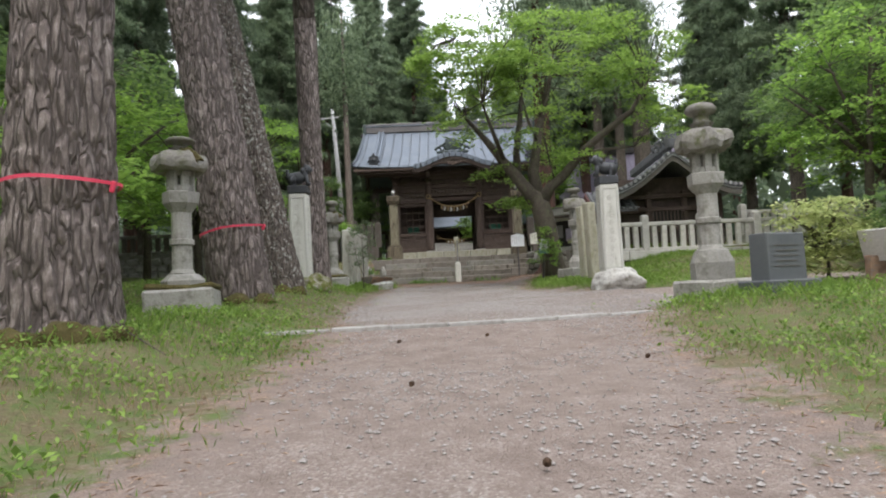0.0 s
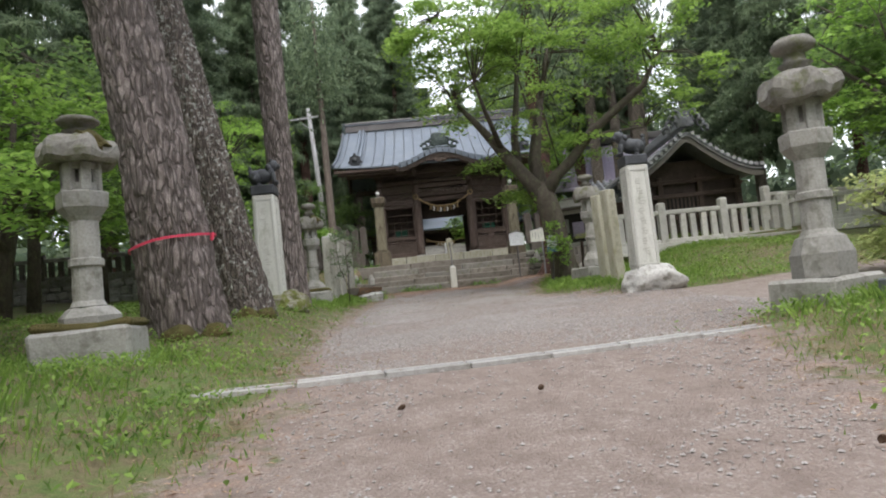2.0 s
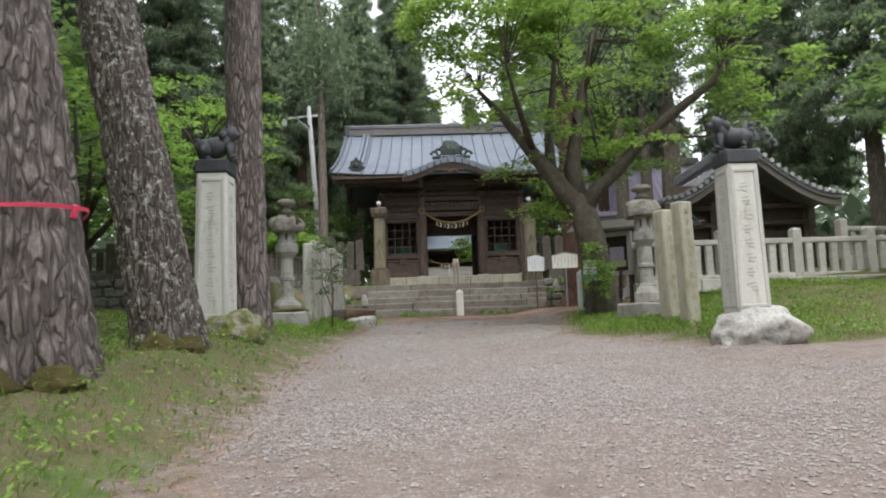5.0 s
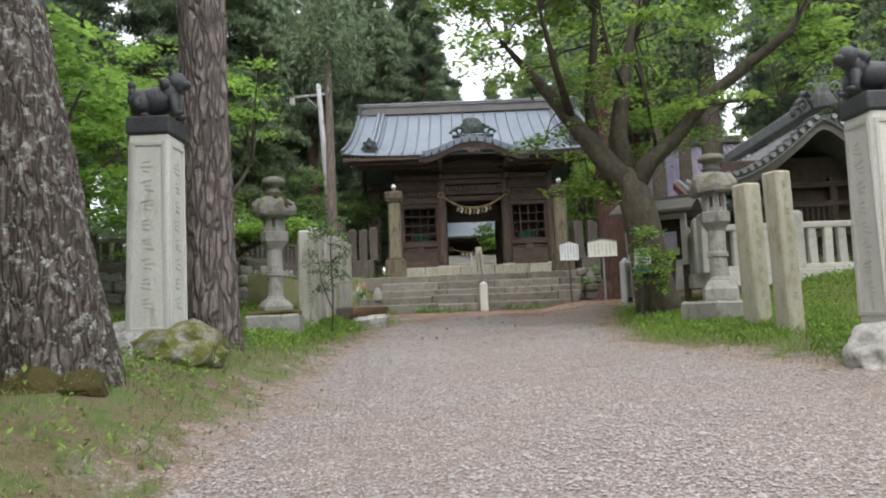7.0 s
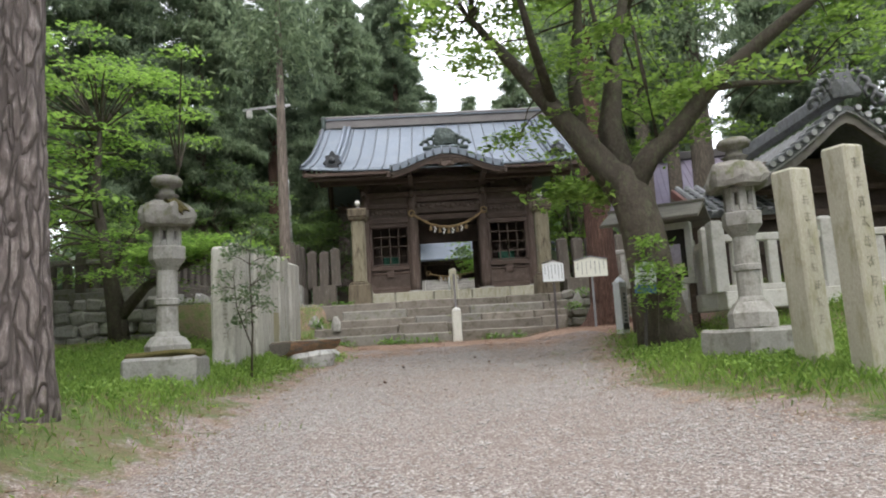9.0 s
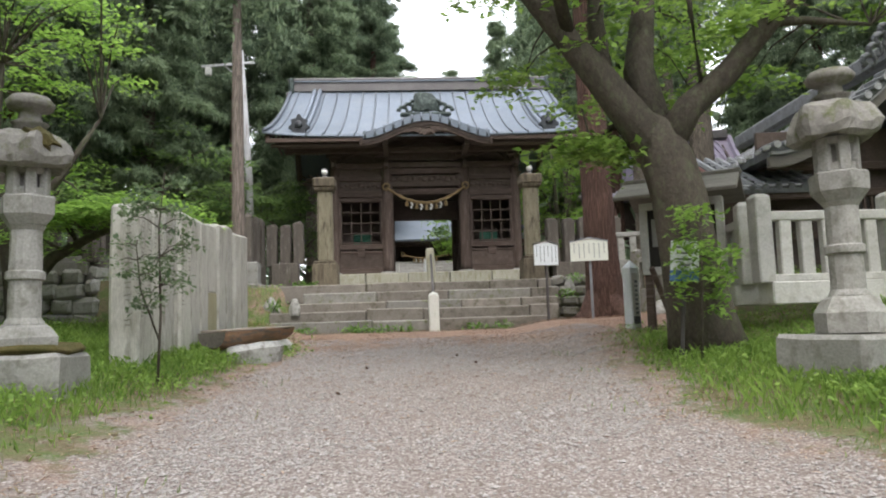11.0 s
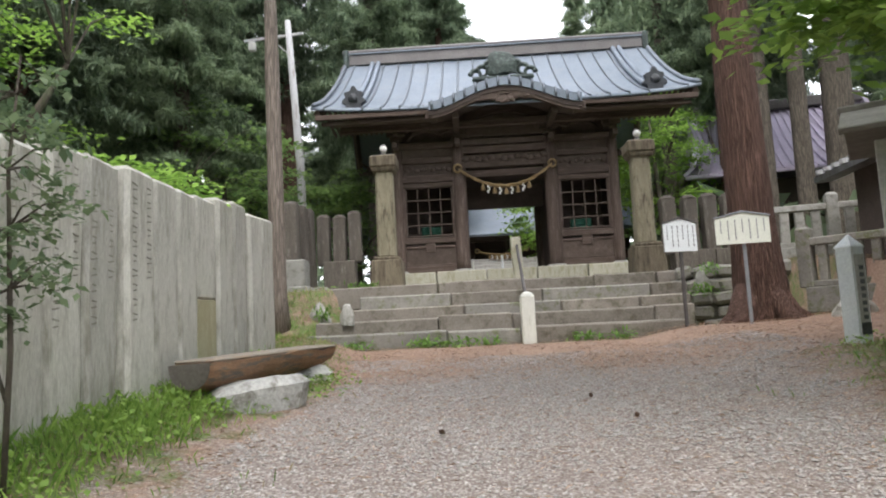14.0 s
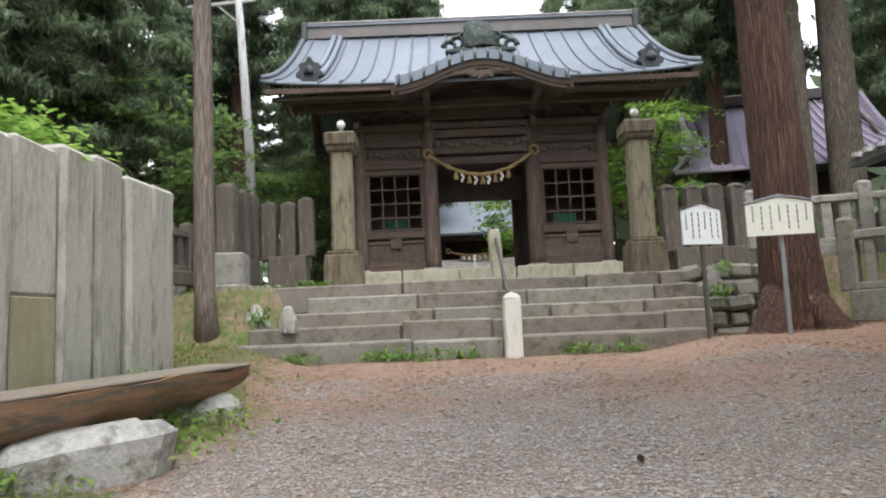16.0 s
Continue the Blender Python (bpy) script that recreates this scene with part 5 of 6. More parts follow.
rubble_wall("retaining wall of rough grey stones under the fence", (-24.0, 29.15), (-5.9, 30.3), 1.7, 3.15, STONE, 3)
rubble_wall("retaining wall of rough grey stones beside the steps", (-5.9, 30.3), (-4.9, 36.3), 1.8, 3.2, STONE, 4)
rubble_wall("dark mossy stone wall beside the steps", (5.3, 36.3), (12.4, 34.4), 1.6, 3.1, STONE_DARK, 5)
rubble_wall("dark mossy stone wall under the gate fence", (-4.4, 36.7), (-3.0, 36.6), 1.9, 3.05, STONE_DARK, 6)
for p, s, sd in (((7.25, 32.2, 1.9), (0.36, 0.3, 0.3), 31), ((-3.0, 34.9, 2.2), (0.25, 0.2, 0.45), 32), ((-2.2, 33.9, 2.3), (0.15, 0.1, 0.3), 33), ((5.75, 35.6, 2.7), (0.16, 0.14, 0.3), 34)):
    tagged(part("boulder", boulder(s, sd), STONE, at=p), "grey stone lying beside the steps", "rock")

# ---------------------------------------------------------------- hall seen through the gate
hall = thing("worship_hall", "wooden hall with a pale blue-grey metal roof and wide steps", "hall", (2.6, 59, 3.7))
part("wall", box((13, 6, 3.6), (0, 4.5, 2.2), bevel=0.03), WOOD_DEEP, hall)
for k in range(7):
    part("post", lathe([(0.16, 0.2), (0.15, 3.6)], 12, (-6 + 2 * k, 1.2, 0)), WOOD_COL, hall)
part("eave_beam", box((15, 0.3, 0.3), (0, 0.4, 3.15), bevel=0.02), WOOD_X, hall)
part("roof_front", box((16, 6.2, 0.16), (0, 2.0, 4.75), (29, 0, 0), bevel=0.02), ROOF, hall)
part("roof_back", box((16, 6.2, 0.16), (0, 7.4, 4.75), (-29, 0, 0), bevel=0.02), ROOF, hall)
part("ridge", box((15.5, 0.5, 0.5), (0, 4.7, 6.3), bevel=0.05), RIDGE, hall)
for k in range(10):
    part("step", box((4.6, 0.4, 0.2), (0, -2.9 + 0.35 * k, 0.05 + 0.2 * k), bevel=0.02), CONCRETE, hall)
part("rail_post", box((0.14, 0.14, 1.5), (-0.4, -1.9, 1.2), bevel=0.02), WHITE, hall)
for s in (-1, 1):
    part("handrail", tube([(2.0 * s, -2.0, 0.9), (2.0 * s, 0.4, 2.0)], [0.05, 0.05], 8), PLASTER, hall)
straw_rope(-1.4, 1.4, 0, 0, 0.25, 0.06, 6, (2.3, 58.9, 6.1))

# ---------------------------------------------------------------- tiled hall beside the way
def tiled_hall():
    th = thing("tiled_hall", "old wooden hall with a grey tiled roof and curved gable", "hall", (10.3, 28.1, 2.5), -4)
    part("wall", box((4.4, 5.0, 2.6), (0.0, 3.2, 1.3), bevel=0.03), WOOD_DEEP, th)
    for x in (-2.2, -0.75, 0.75, 2.2):
        part("post", box((0.2, 0.2, 2.5), (x, 0.5, 1.25), bevel=0.02), WOOD_COL, th)
    for z in (0.9, 1.75, 2.3):
        part("beam", box((4.6, 0.18, 0.16), (0, 0.48, z), bevel=0.015), WOOD_X, th)
    # Solid dark board in place of the shaded room behind the bars.
    part("lattice_panel", box((1.3, 0.08, 0.8), (0, 0.5, 1.3), bevel=0.01), INNER_SHADE, th)
    for k in range(9):
        part("lattice_bar", box((0.05, 0.06, 0.8), (-0.6 + 0.15 * k, 0.44, 1.3), bevel=0.006), WOOD_COL, th)
    part("frieze", box((4.4, 0.1, 0.7), (0, 0.6, 2.75), bevel=0.01), WOOD, th)

    def prof(x):
        t = min(abs(x) / 2.6, 1)
        return 2.24 + 1.72 * (1 - t) ** 1.45 - 0.1 * math.exp(-(abs(x) / 0.12) ** 2) + 0.14 * t ** 4

    xs = np.linspace(-2.65, 2.65, 33)
    for nm, lift, thick, y0, y1, mt in (("roof_bed", 0.0, 0.12, -0.9, 6.5, TILE), ("barge_board", -0.12, 0.2, -0.9, -0.78, BOARD_GREY), ("verge_line", -0.03, 0.06, -0.98, -0.86, TILE_EDGE), ("edge_tiles", 0.05, 0.09, -1.0, -0.86, TILE_DARK)):
        v, f = [], []
        for x in xs:
            z = prof(x) + lift
            v += [(x, y0, z), (x, y1, z), (x, y1, z - thick), (x, y0, z - thick)]
        for i in range(32):
            for k in range(4):
                m = (k + 1) % 4
                f.append((4 * i + k, 4 * i + m, 4 * i + 4 + m, 4 * i + 4 + k))
        f += [(3, 2, 1, 0), (128, 129, 130, 131)]
        part(nm, raw_mesh(nm, v, f, mt), None, th)
    part("main_ridge", box((0.3, 7.2, 0.4), (0, 2.7, 4.3), bevel=0.06), TILE, th)
    orn = part("ridge_ornament", boulder((0.36, 0.16, 0.44), 61, 3, 0.35), TILE_DARK, th, "dark carved ridge-end tile", at=(0, -0.95, 4.3))
    for s in (-1, 1):
        for j in range(4):
            pts = [(s * (0.3 + 0.13 * j + 0.12 * math.cos(a)), -0.04, 0.3 - 0.2 * j + 0.12 * math.sin(a)) for a in np.linspace(-1, 4.4, 12)]
            part("scroll", tube(pts, np.linspace(0.075, 0.035, 12), 6), TILE_DARK, orn, smooth=True)
    for k in range(5):
        part("spike", tube([(0.06 * (k - 2), 0, 0.35), (0.1 * (k - 2), 0, 0.85 - 0.07 * abs(k - 2))], [0.03, 0.012], 5), TILE_DARK, orn)
    # lower tiled wing with a red-brown verge
    slope = math.degrees(math.atan2(1.0, 2.1))
    wing = part("wing_roof", box((1.75, 2.34, 0.1), (-2.32, 0.55, 2.18), (slope, 0, 0), bevel=0.01), TILE, th)
    part("verge", box((0.1, 2.4, 0.2), (-3.22, 0.55, 2.14), (slope, 0, 0), bevel=0.015), RED_WOOD, th, "red-brown painted verge board")
    for k in range(7):
        x = -3.1 + 0.25 * k
        part("tile_roll", tube([(x, -0.55, 1.75), (x, 1.62, 2.78)], [0.07, 0.07], 6), TILE, wing)
        for j in range(7):
            q = j / 7
            part("tile_lap", box((0.24, 0.05, 0.035), (x + 0.12, -0.5 + 2.1 * q, 1.79 + 1.0 * q), (slope, 0, 0), bevel=0.008), TILE_EDGE if j == 0 else TILE_DARK, wing)
    part("wing_beam", box((1.7, 0.14, 0.16), (-2.3, -0.35, 1.62), bevel=0.015), WOOD_X, th)
    # tile rolls running down both slopes, each with stepped laps
    for s in (-1, 1):
        for k in range(20):
            y = -0.85 + 0.37 * k
            pts, rad = [], []
            for j in range(10):
                x = s * (0.25 + 2.4 * j / 9)
                pts.append((x, y, prof(x) + 0.05))
                rad.append(0.085 - 0.008 * (j % 2))
            part("tile_roll", tube(pts, rad, 6), TILE, th)
            part("tile_end", lathe([(0.09, -0.04), (0.09, 0.04)], 8, (s * 2.65, y, prof(2.65) + 0.05)), TILE_EDGE, th)
    for s in (-1, 1):
        for k in range(13):
            x = s * (0.22 + 0.195 * k)
            part("edge_roll", tube([(x, -1.04, prof(x) + 0.08), (x, -0.45, prof(x) + 0.11)], [0.075, 0.075], 7), TILE, th)
            part("roll_end", lathe([(0.07, -0.012), (0.07, 0.012)], 8), TILE_EDGE, th, at=pose(x, -1.05, prof(x) + 0.08, 90))


tiled_hall()

# mauve-roofed hall on the terrace
ph = thing("mauve_roofed_hall", "wooden hall with a steep mauve metal roof among the cedars", "hall", (15.2, 51.5, 3.3), -10)
part("wall", box((7, 6, 4.2), (0, 0, 2.1), bevel=0.03), WOOD_DEEP, ph)
for s in (-1, 1):
    v, f = [], []
    for j in range(9):
        t = j / 8
        for x in (-4.9 + 1.3 * t, 4.9 - 1.3 * t):
            v.append((x, s * (4.4 * (1 - t)), 4.1 + 3.9 * (0.6 * t + 0.4 * t * t) + 0.2 * (1 - t)))
    f = [(2 * j, 2 * j + 1, 2 * j + 3, 2 * j + 2) for j in range(8)]
    sheet = part("roof_sheet", raw_mesh("roof_sheet", v, f, PURPLE, True), None, ph)
    sheet.modifiers.new("thickness", "SOLIDIFY").thickness = 0.12
    for k in range(22):
        x = -4.4 + 8.8 * k / 21
        part("batten", tube([(x * (1 - 0.333 * t), s * 4.4 * (1 - t), 4.16 + 3.9 * (0.6 * t + 0.4 * t * t) + 0.2 * (1 - t)) for t in np.linspace(0, 1, 6)], [0.04] * 6, 5), PURPLE, ph)
part("ridge", box((7.3, 0.5, 0.5), (0, 0, 8.2), bevel=0.06), RIDGE, ph)
for s in (-1, 1):
    skirt = [(s * 4.9, -4.4, 4.35), (s * 4.9, 4.4, 4.35), (s * 3.4, 2.4, 5.75), (s * 3.4, -2.4, 5.75)]
    part("roof_skirt", raw_mesh("roof_skirt", skirt, [(0, 1, 2, 3)], PURPLE), None, ph).modifiers.new("thickness", "SOLIDIFY").thickness = 0.12
    for k in range(9):
        y = -2.2 + 0.55 * k
        part("batten", tube([(s * 4.92, y * 1.9, 4.42), (s * 3.42, y, 5.8)], [0.04, 0.04], 5), PURPLE, ph)
    tri = [(s * 3.3, -2.5, 5.7), (s * 3.3, 2.5, 5.7), (s * 3.3, 0, 7.9), (s * 3.2, -2.5, 5.7), (s * 3.2, 2.5, 5.7), (s * 3.2, 0, 7.9)]
    part("gable_face", raw_mesh("gable_face", tri, [(0, 1, 2), (5, 4, 3), (0, 3, 4, 1), (1, 4, 5, 2), (2, 5, 3, 0)], WOOD_DEEP), None, ph, "dark wooden gable face")
    for f in (-1, 1):
        part("verge", tube([(s * 3.75, f * 4.4 * (1 - t), 4.15 + 3.9 * (0.6 * t + 0.4 * t * t) + 0.2 * (1 - t)) for t in np.linspace(0.42, 1, 7)], [0.17] * 7, 6), PURPLE, ph)

# ---------------------------------------------------------------- utility pole and stripped log
pole = thing("utility_pole", "silvery utility pole with a crossarm and lamp", "pole", (-5.35, 43.3, 3.0))
part("shaft", tube([(0, 0, 0), (-0.1, 0, 5), (-0.42, 0, 10.4)], [0.17, 0.15, 0.11], 10), POLE_GREY, pole, smooth=True)
part("crossarm", box((2.2, 0.1, 0.1), (-0.95, 0, 9.8), (0, -4, 0), bevel=0.01), POLE_GREY, pole)
part("brace", box((0.9, 0.05, 0.05), (-0.75, 0, 9.45), (0, 42, 0), bevel=0.01), POLE_GREY, pole)
part("lamp_head", box((0.26, 0.2, 0.36), (-1.75, 0, 9.5), bevel=0.04), PLASTER, pole)
for k in range(7):
    part("step_bolt", box((0.4, 0.03, 0.03), (-0.05 - 0.03 * k, 0, 4 + 0.8 * k), bevel=0.005), POLE_METAL, pole)

# ---------------------------------------------------------------- trees
def ridged_trunk(points, radii, seg, rows, depth, flare=0.0, plate=(6.5, 1.9)):
    """A thick trunk with plated, furrowed bark in the mesh."""
    pts = np.array(points, float)
    t_in = np.linspace(0, 1, len(pts))
    tt = np.linspace(0, 1, rows)
    px, py, pz, rr = (np.interp(tt, t_in, c) for c in (pts[:, 0], pts[:, 1], pts[:, 2], np.array(radii)))
    verts, faces = [], []
    ph0 = rng.uniform(0, 6)
    for i in range(rows):
        hgt = pz[i] - pts[0, 2]
        for k in range(seg):
            a = 2 * math.pi * k / seg
            fl = 1 + flare * math.exp(-hgt * 2.6) * (0.6 + 0.4 * math.sin(5 * a + ph0)) + 0.03 * math.sin(3 * a + hgt + ph0)
            c = Vector((math.cos(a) * rr[i] * plate[0], math.sin(a) * rr[i] * plate[0], pz[i] * plate[1]))
            c += noise.noise_vector(c * 0.7) * 0.5
            d, _ = noise.voronoi(c, distance_metric="DISTANCE", exponent=2.5)
            e = min(1.0, (d[1] - d[0]) * 3.0)
            r = rr[i] * fl + depth * (e - 0.6) + 0.3 * depth * noise.noise(c * 3)
            verts.append((px[i] + r * math.cos(a), py[i] + r * math.sin(a), pz[i]))
    for i in range(rows - 1):
        for k in range(seg):
            m = (k + 1) % seg
            faces.append((i * seg + k, i * seg + m, (i + 1) * seg + m, (i + 1) * seg + k))
    return verts, faces


def pine(label, at, rad, top, lean, mat, depth, seg=90, rows=230, height=17.0, base_flare=0.35, ribbon=None, trunk_rows=7.5):
    x, y, z = at
    th = thing("pine_tree", label, "tree", (x, y, z - 0.15))
    pts = [(0, 0, 0), (lean[0] * 0.35, 0, trunk_rows * 0.4), (lean[0], lean[1], trunk_rows)]
    v, f = ridged_trunk(pts, [rad, rad * 0.86, top], seg, rows, depth, base_flare)
    part("trunk", raw_mesh("trunk", v, f, mat, True), None, th)
    k = (height - trunk_rows) / trunk_rows
    up = [(lean[0] * (1 + q * k), lean[1] * (1 + q * k), trunk_rows + (height - trunk_rows) * q - 0.05) for q in (0, 0.35, 0.7, 1)]
    part("upper_trunk", tube(up, [top, top * 0.8, top * 0.5, 0.05], 14), mat, th, smooth=True)
    cs = []
    for j in range(26):
        q = rng.uniform(0.15, 1)
        p0 = Vector(up[0]).lerp(Vector(up[-1]), q)
        a = rng.uniform(0, 6.28)
        L = (1.2 - 0.6 * q) * rng.uniform(1.6, 3.2)
        p1 = p0 + Vector((math.cos(a) * L, math.sin(a) * L, rng.uniform(-0.3, 0.5)))
        part("limb", tube([p0, p0.lerp(p1, 0.5) + Vector((0, 0, 0.2)), p1], [0.09, 0.06, 0.02], 5), mat, th)
        for q2 in (0.55, 0.8, 1.0):
            c = p0.lerp(p1, q2)
            cs.append(np.array(c) + rng.normal(0, 1, (130, 3)) * (0.5, 0.5, 0.22))
    part("crown", leaves("crown", np.concatenate(cs), 0.26, LEAF_DARK, 0.3, 0.16), None, th)
    if ribbon:
        zr, rr, tilt = ribbon
        cx = np.interp(zr, [p[2] for p in pts], [p[0] for p in pts])
        b = bmesh.new()
        rings = []
        for kk in range(48):
            a = 2 * math.pi * kk / 48
            rw = rr * (1 + 0.015 * math.sin(7 * a))
            zc = zr + tilt * math.cos(a) + 0.012 * math.sin(3 * a)
            rings.append([b.verts.new((cx + rw * math.cos(a), rw * math.sin(a), zc + dz)) for dz in (-0.018, 0.018)])
        for kk in range(48):
            p, q = rings[kk], rings[(kk + 1) % 48]
            b.faces.new((p[0], q[0], q[1], p[1]))
        band = part("pink_tape", b, PINK, th, "bright pink marking tape tied round the trunk")
        band.modifiers.new("thickness", "SOLIDIFY").thickness = 0.006
        part("tape_knot", box((0.05, 0.04, 0.12), (cx + rr + 0.01, -0.12, zr + tilt - 0.05), (0, 14, 0), bevel=0.012), PINK, band)
    return th


pine("massive pine with deeply plated grey-brown bark and pink tape", (-3.52, 7.0, land(-3.5, 7.0)), 0.55, 0.40, (0.28, 0.0), PINE_BARK, 0.04, seg=120, rows=260, ribbon=(1.72, 0.58, 0.0))
pine("leaning pine with deeply plated grey-brown bark and pink tape", (-3.24, 12.85, 1.1), 0.58, 0.43, (-1.15, 0.1), PINE_BARK, 0.04, seg=110, rows=230, base_flare=0.12, ribbon=(1.45, 0.6, 0.09))
pine("leaning pine with white lichen spots on dark bark", (-3.0, 15.5, 1.15), 0.42, 0.36, (-1.55, 0.1), PINE_LICHEN, 0.03, seg=90, rows=190, height=15, base_flare=0.25)
pine("slim straight pine with reddish grey plated bark beside the pillar", (-2.8, 18.35, 1.42), 0.34, 0.31, (-0.15, 0.1), PINE_BARK, 0.018, seg=70, rows=150, height=19, base_flare=0.2)


def fan_spray(r, root, tip, n, reach, thick):
    """Places of leaves on a flat, drooping fan of twigs that opens from root beyond tip."""
    out = tip - root
    head = math.atan2(out[1], out[0])
    k = 8
    a = head + np.linspace(-1.5, 1.5, k) + r.normal(0, 0.15, k)
    long = reach * r.uniform(0.55, 1.1, k)
    which = r.integers(0, k, n)
    t = r.uniform(0.0, 1.0, n) ** 0.75
    side = r.normal(0, 1, n) * (0.05 + 0.09 * reach * (1 - 0.6 * t))
    d = t * long[which]
    ca, sa = np.cos(a[which]), np.sin(a[which])
    start = root + (tip - root) * 0.72
    lean = 0.22 * out[2] / (np.hypot(out[0], out[1]) + 0.3)
    return start + np.stack([d * ca - side * sa, d * sa + side * ca, lean * d - 0.2 * d * d / reach + r.normal(0, 1, n) * thick * 0.45], 1)


def spread_tree(name, label, at, limbs, crown, n_clumps, per_clump, leaf, leaf_mat, bark_mat, keep=None, lobe=None, clump=(0.55, 0.55, 0.12), flat=0.75, seed=1, twig=0.018):
    """A broadleaf tree: given limbs, twigs to every clump, leaves in flat sprays. crown: middle and radii."""
    r = np.random.default_rng(seed)
    th = thing(name, label, "tree", at)
    nodes = []
    for pts, rad in limbs:
        part("trunk" if not nodes else "limb", tube(pts, rad, 14 if rad[0] > 0.2 else 8, wobble=0.22), bark_mat, th, smooth=True)
        P = [Vector(p) for p in pts]
        for a, b in zip(P, P[1:]):
            for q in (0.33, 0.66, 1.0):
                c = a.lerp(b, q)
                if c.z > crown[0][2] - 1.2 * crown[1][2]:
                    nodes.append(c)
    cs, twigs = [], bmesh.new()
    c0, cr = Vector(crown[0]), crown[1]
    k = 0
    tries = 0
    while k < n_clumps and tries < 20 * n_clumps:
        tries += 1
        d = r.normal(0, 1, 3)
        d /= np.linalg.norm(d)
        p = c0 + Vector(d * np.array(cr) * r.uniform(0.35, 1.0) ** 0.6)
        if lobe and r.random() < 0.28:
            mid, radii = lobe[r.integers(len(lobe))]
            p = Vector(mid) + Vector(d * np.array(radii) * r.uniform(0.2, 1.0) ** 0.6)
        if keep and not keep(p):
            continue
        k += 1
        near = min(nodes, key=lambda q: (q - p).length)
        mid = near.lerp(p, 0.55) + Vector((0, 0, 0.12 * (p - near).length))
        tube([near, mid, p], [twig * 1.6, twig, twig * 0.5], 4, twigs)
        cs.append(fan_spray(r, np.array(mid), np.array(p), int(per_clump * r.uniform(0.7, 1.5)), 1.6 * clump[0], clump[2]))
    tagged(part("twig", twigs, bark_mat, th), kind="stuff")
    part("crown", leaves("crown", np.concatenate(cs), leaf, leaf_mat, flat, 0.55), None, th)
    return th


# the cherry over the way; heights are over its foot at 1.65
LOW_SPRAY = ((-0.85, 0.9, 2.75), (0.45, 0.5, 0.2))
HIGH_SPRAY = ((-2.5, 0.4, 8.0), (2.3, 1.9, 1.7))


def cherry_keep(p):
    if (p - Vector(LOW_SPRAY[0])).length < 0.7:
        return True
    if p.x < 1.0:
        return p.z > 3.7 + 0.5 * max(0.0, -p.y)
    if p.x > 2.2 and p.y < 1.0:
        return p.z > 5.4
    return p.z > 3.2 + 0.5 * max(0.0, -p.y - 1.0)


spread_tree("cherry_tree", "old spreading cherry tree with a dark forked trunk and fresh leaves", (4.4, 24.1, 1.55),
            [([(0.26, 0, -0.2), (0.16, 0, 0.35), (0.08, 0, 1.0), (0.0, 0, 1.9), (-0.14, 0, 2.45), (-0.24, 0.02, 2.85), (-0.3, 0.03, 3.1)], [0.52, 0.42, 0.37, 0.37, 0.37, 0.25, 0.06]),
             ([(-0.16, 0, 2.4), (-0.56, 0.05, 3.05), (-0.95, 0.1, 3.6), (-1.4, 0.15, 4.2), (-1.95, 0.25, 5.0), (-2.7, 0.2, 5.9)], [0.29, 0.24, 0.21, 0.17, 0.12, 0.05]),
             ([(-0.9, 0.1, 3.5), (-0.85, 0.5, 4.6), (-0.55, 1.0, 6.2), (-0.4, 1.2, 7.6)], [0.16, 0.13, 0.09, 0.04]),
             ([(-0.12, 0, 2.6), (0.22, -0.03, 3.15), (0.75, -0.1, 3.6), (1.5, -0.2, 4.45), (2.3, -0.35, 5.05), (3.2, -0.5, 5.7), (3.8, -0.6, 6.7)], [0.24, 0.19, 0.17, 0.14, 0.12, 0.09, 0.04]),
             ([(-0.2, 0.1, 2.7), (-0.3, 0.35, 3.8), (0.05, 0.8, 5.4), (0.6, 1.3, 7.2), (0.9, 1.5, 8.6)], [0.26, 0.2, 0.14, 0.08, 0.03]),
             ([(1.3, -0.2, 4.25), (2.2, 0.3, 4.5), (3.6, 0.9, 4.7)], [0.08, 0.06, 0.03]),
             ([(-0.45, 1.1, 7.0), (-1.5, 0.9, 8.2), (-2.9, 0.6, 9.0)], [0.06, 0.045, 0.02]),
             ([(-0.5, 0.1, 3.0), (-0.65, 0.5, 3.05), (-0.85, 1.0, 2.9)], [0.05, 0.04, 0.02]),
             ([(0.0, 0.6, 4.9), (-0.35, 0.4, 5.6), (-0.6, 0.1, 6.6)], [0.06, 0.05, 0.02]),
             ([(0.4, -0.05, 3.3), (0.1, -0.5, 4.4), (-0.15, -0.8, 5.5)], [0.05, 0.04, 0.02]),
             ([(-1.3, 0.2, 4.1), (-1.8, -0.7, 5.1), (-2.2, -1.6, 5.9)], [0.1, 0.07, 0.03])],
            ((1.0, -0.1, 6.2), (4.9, 4.0, 3.4)), 240, 125, 0.14, LEAF_CHERRY, CHERRY_BARK, cherry_keep, (HIGH_SPRAY,) * 7 + (LOW_SPRAY,), seed=3, clump=(0.6, 0.6, 0.09), flat=0.72, twig=0.014)

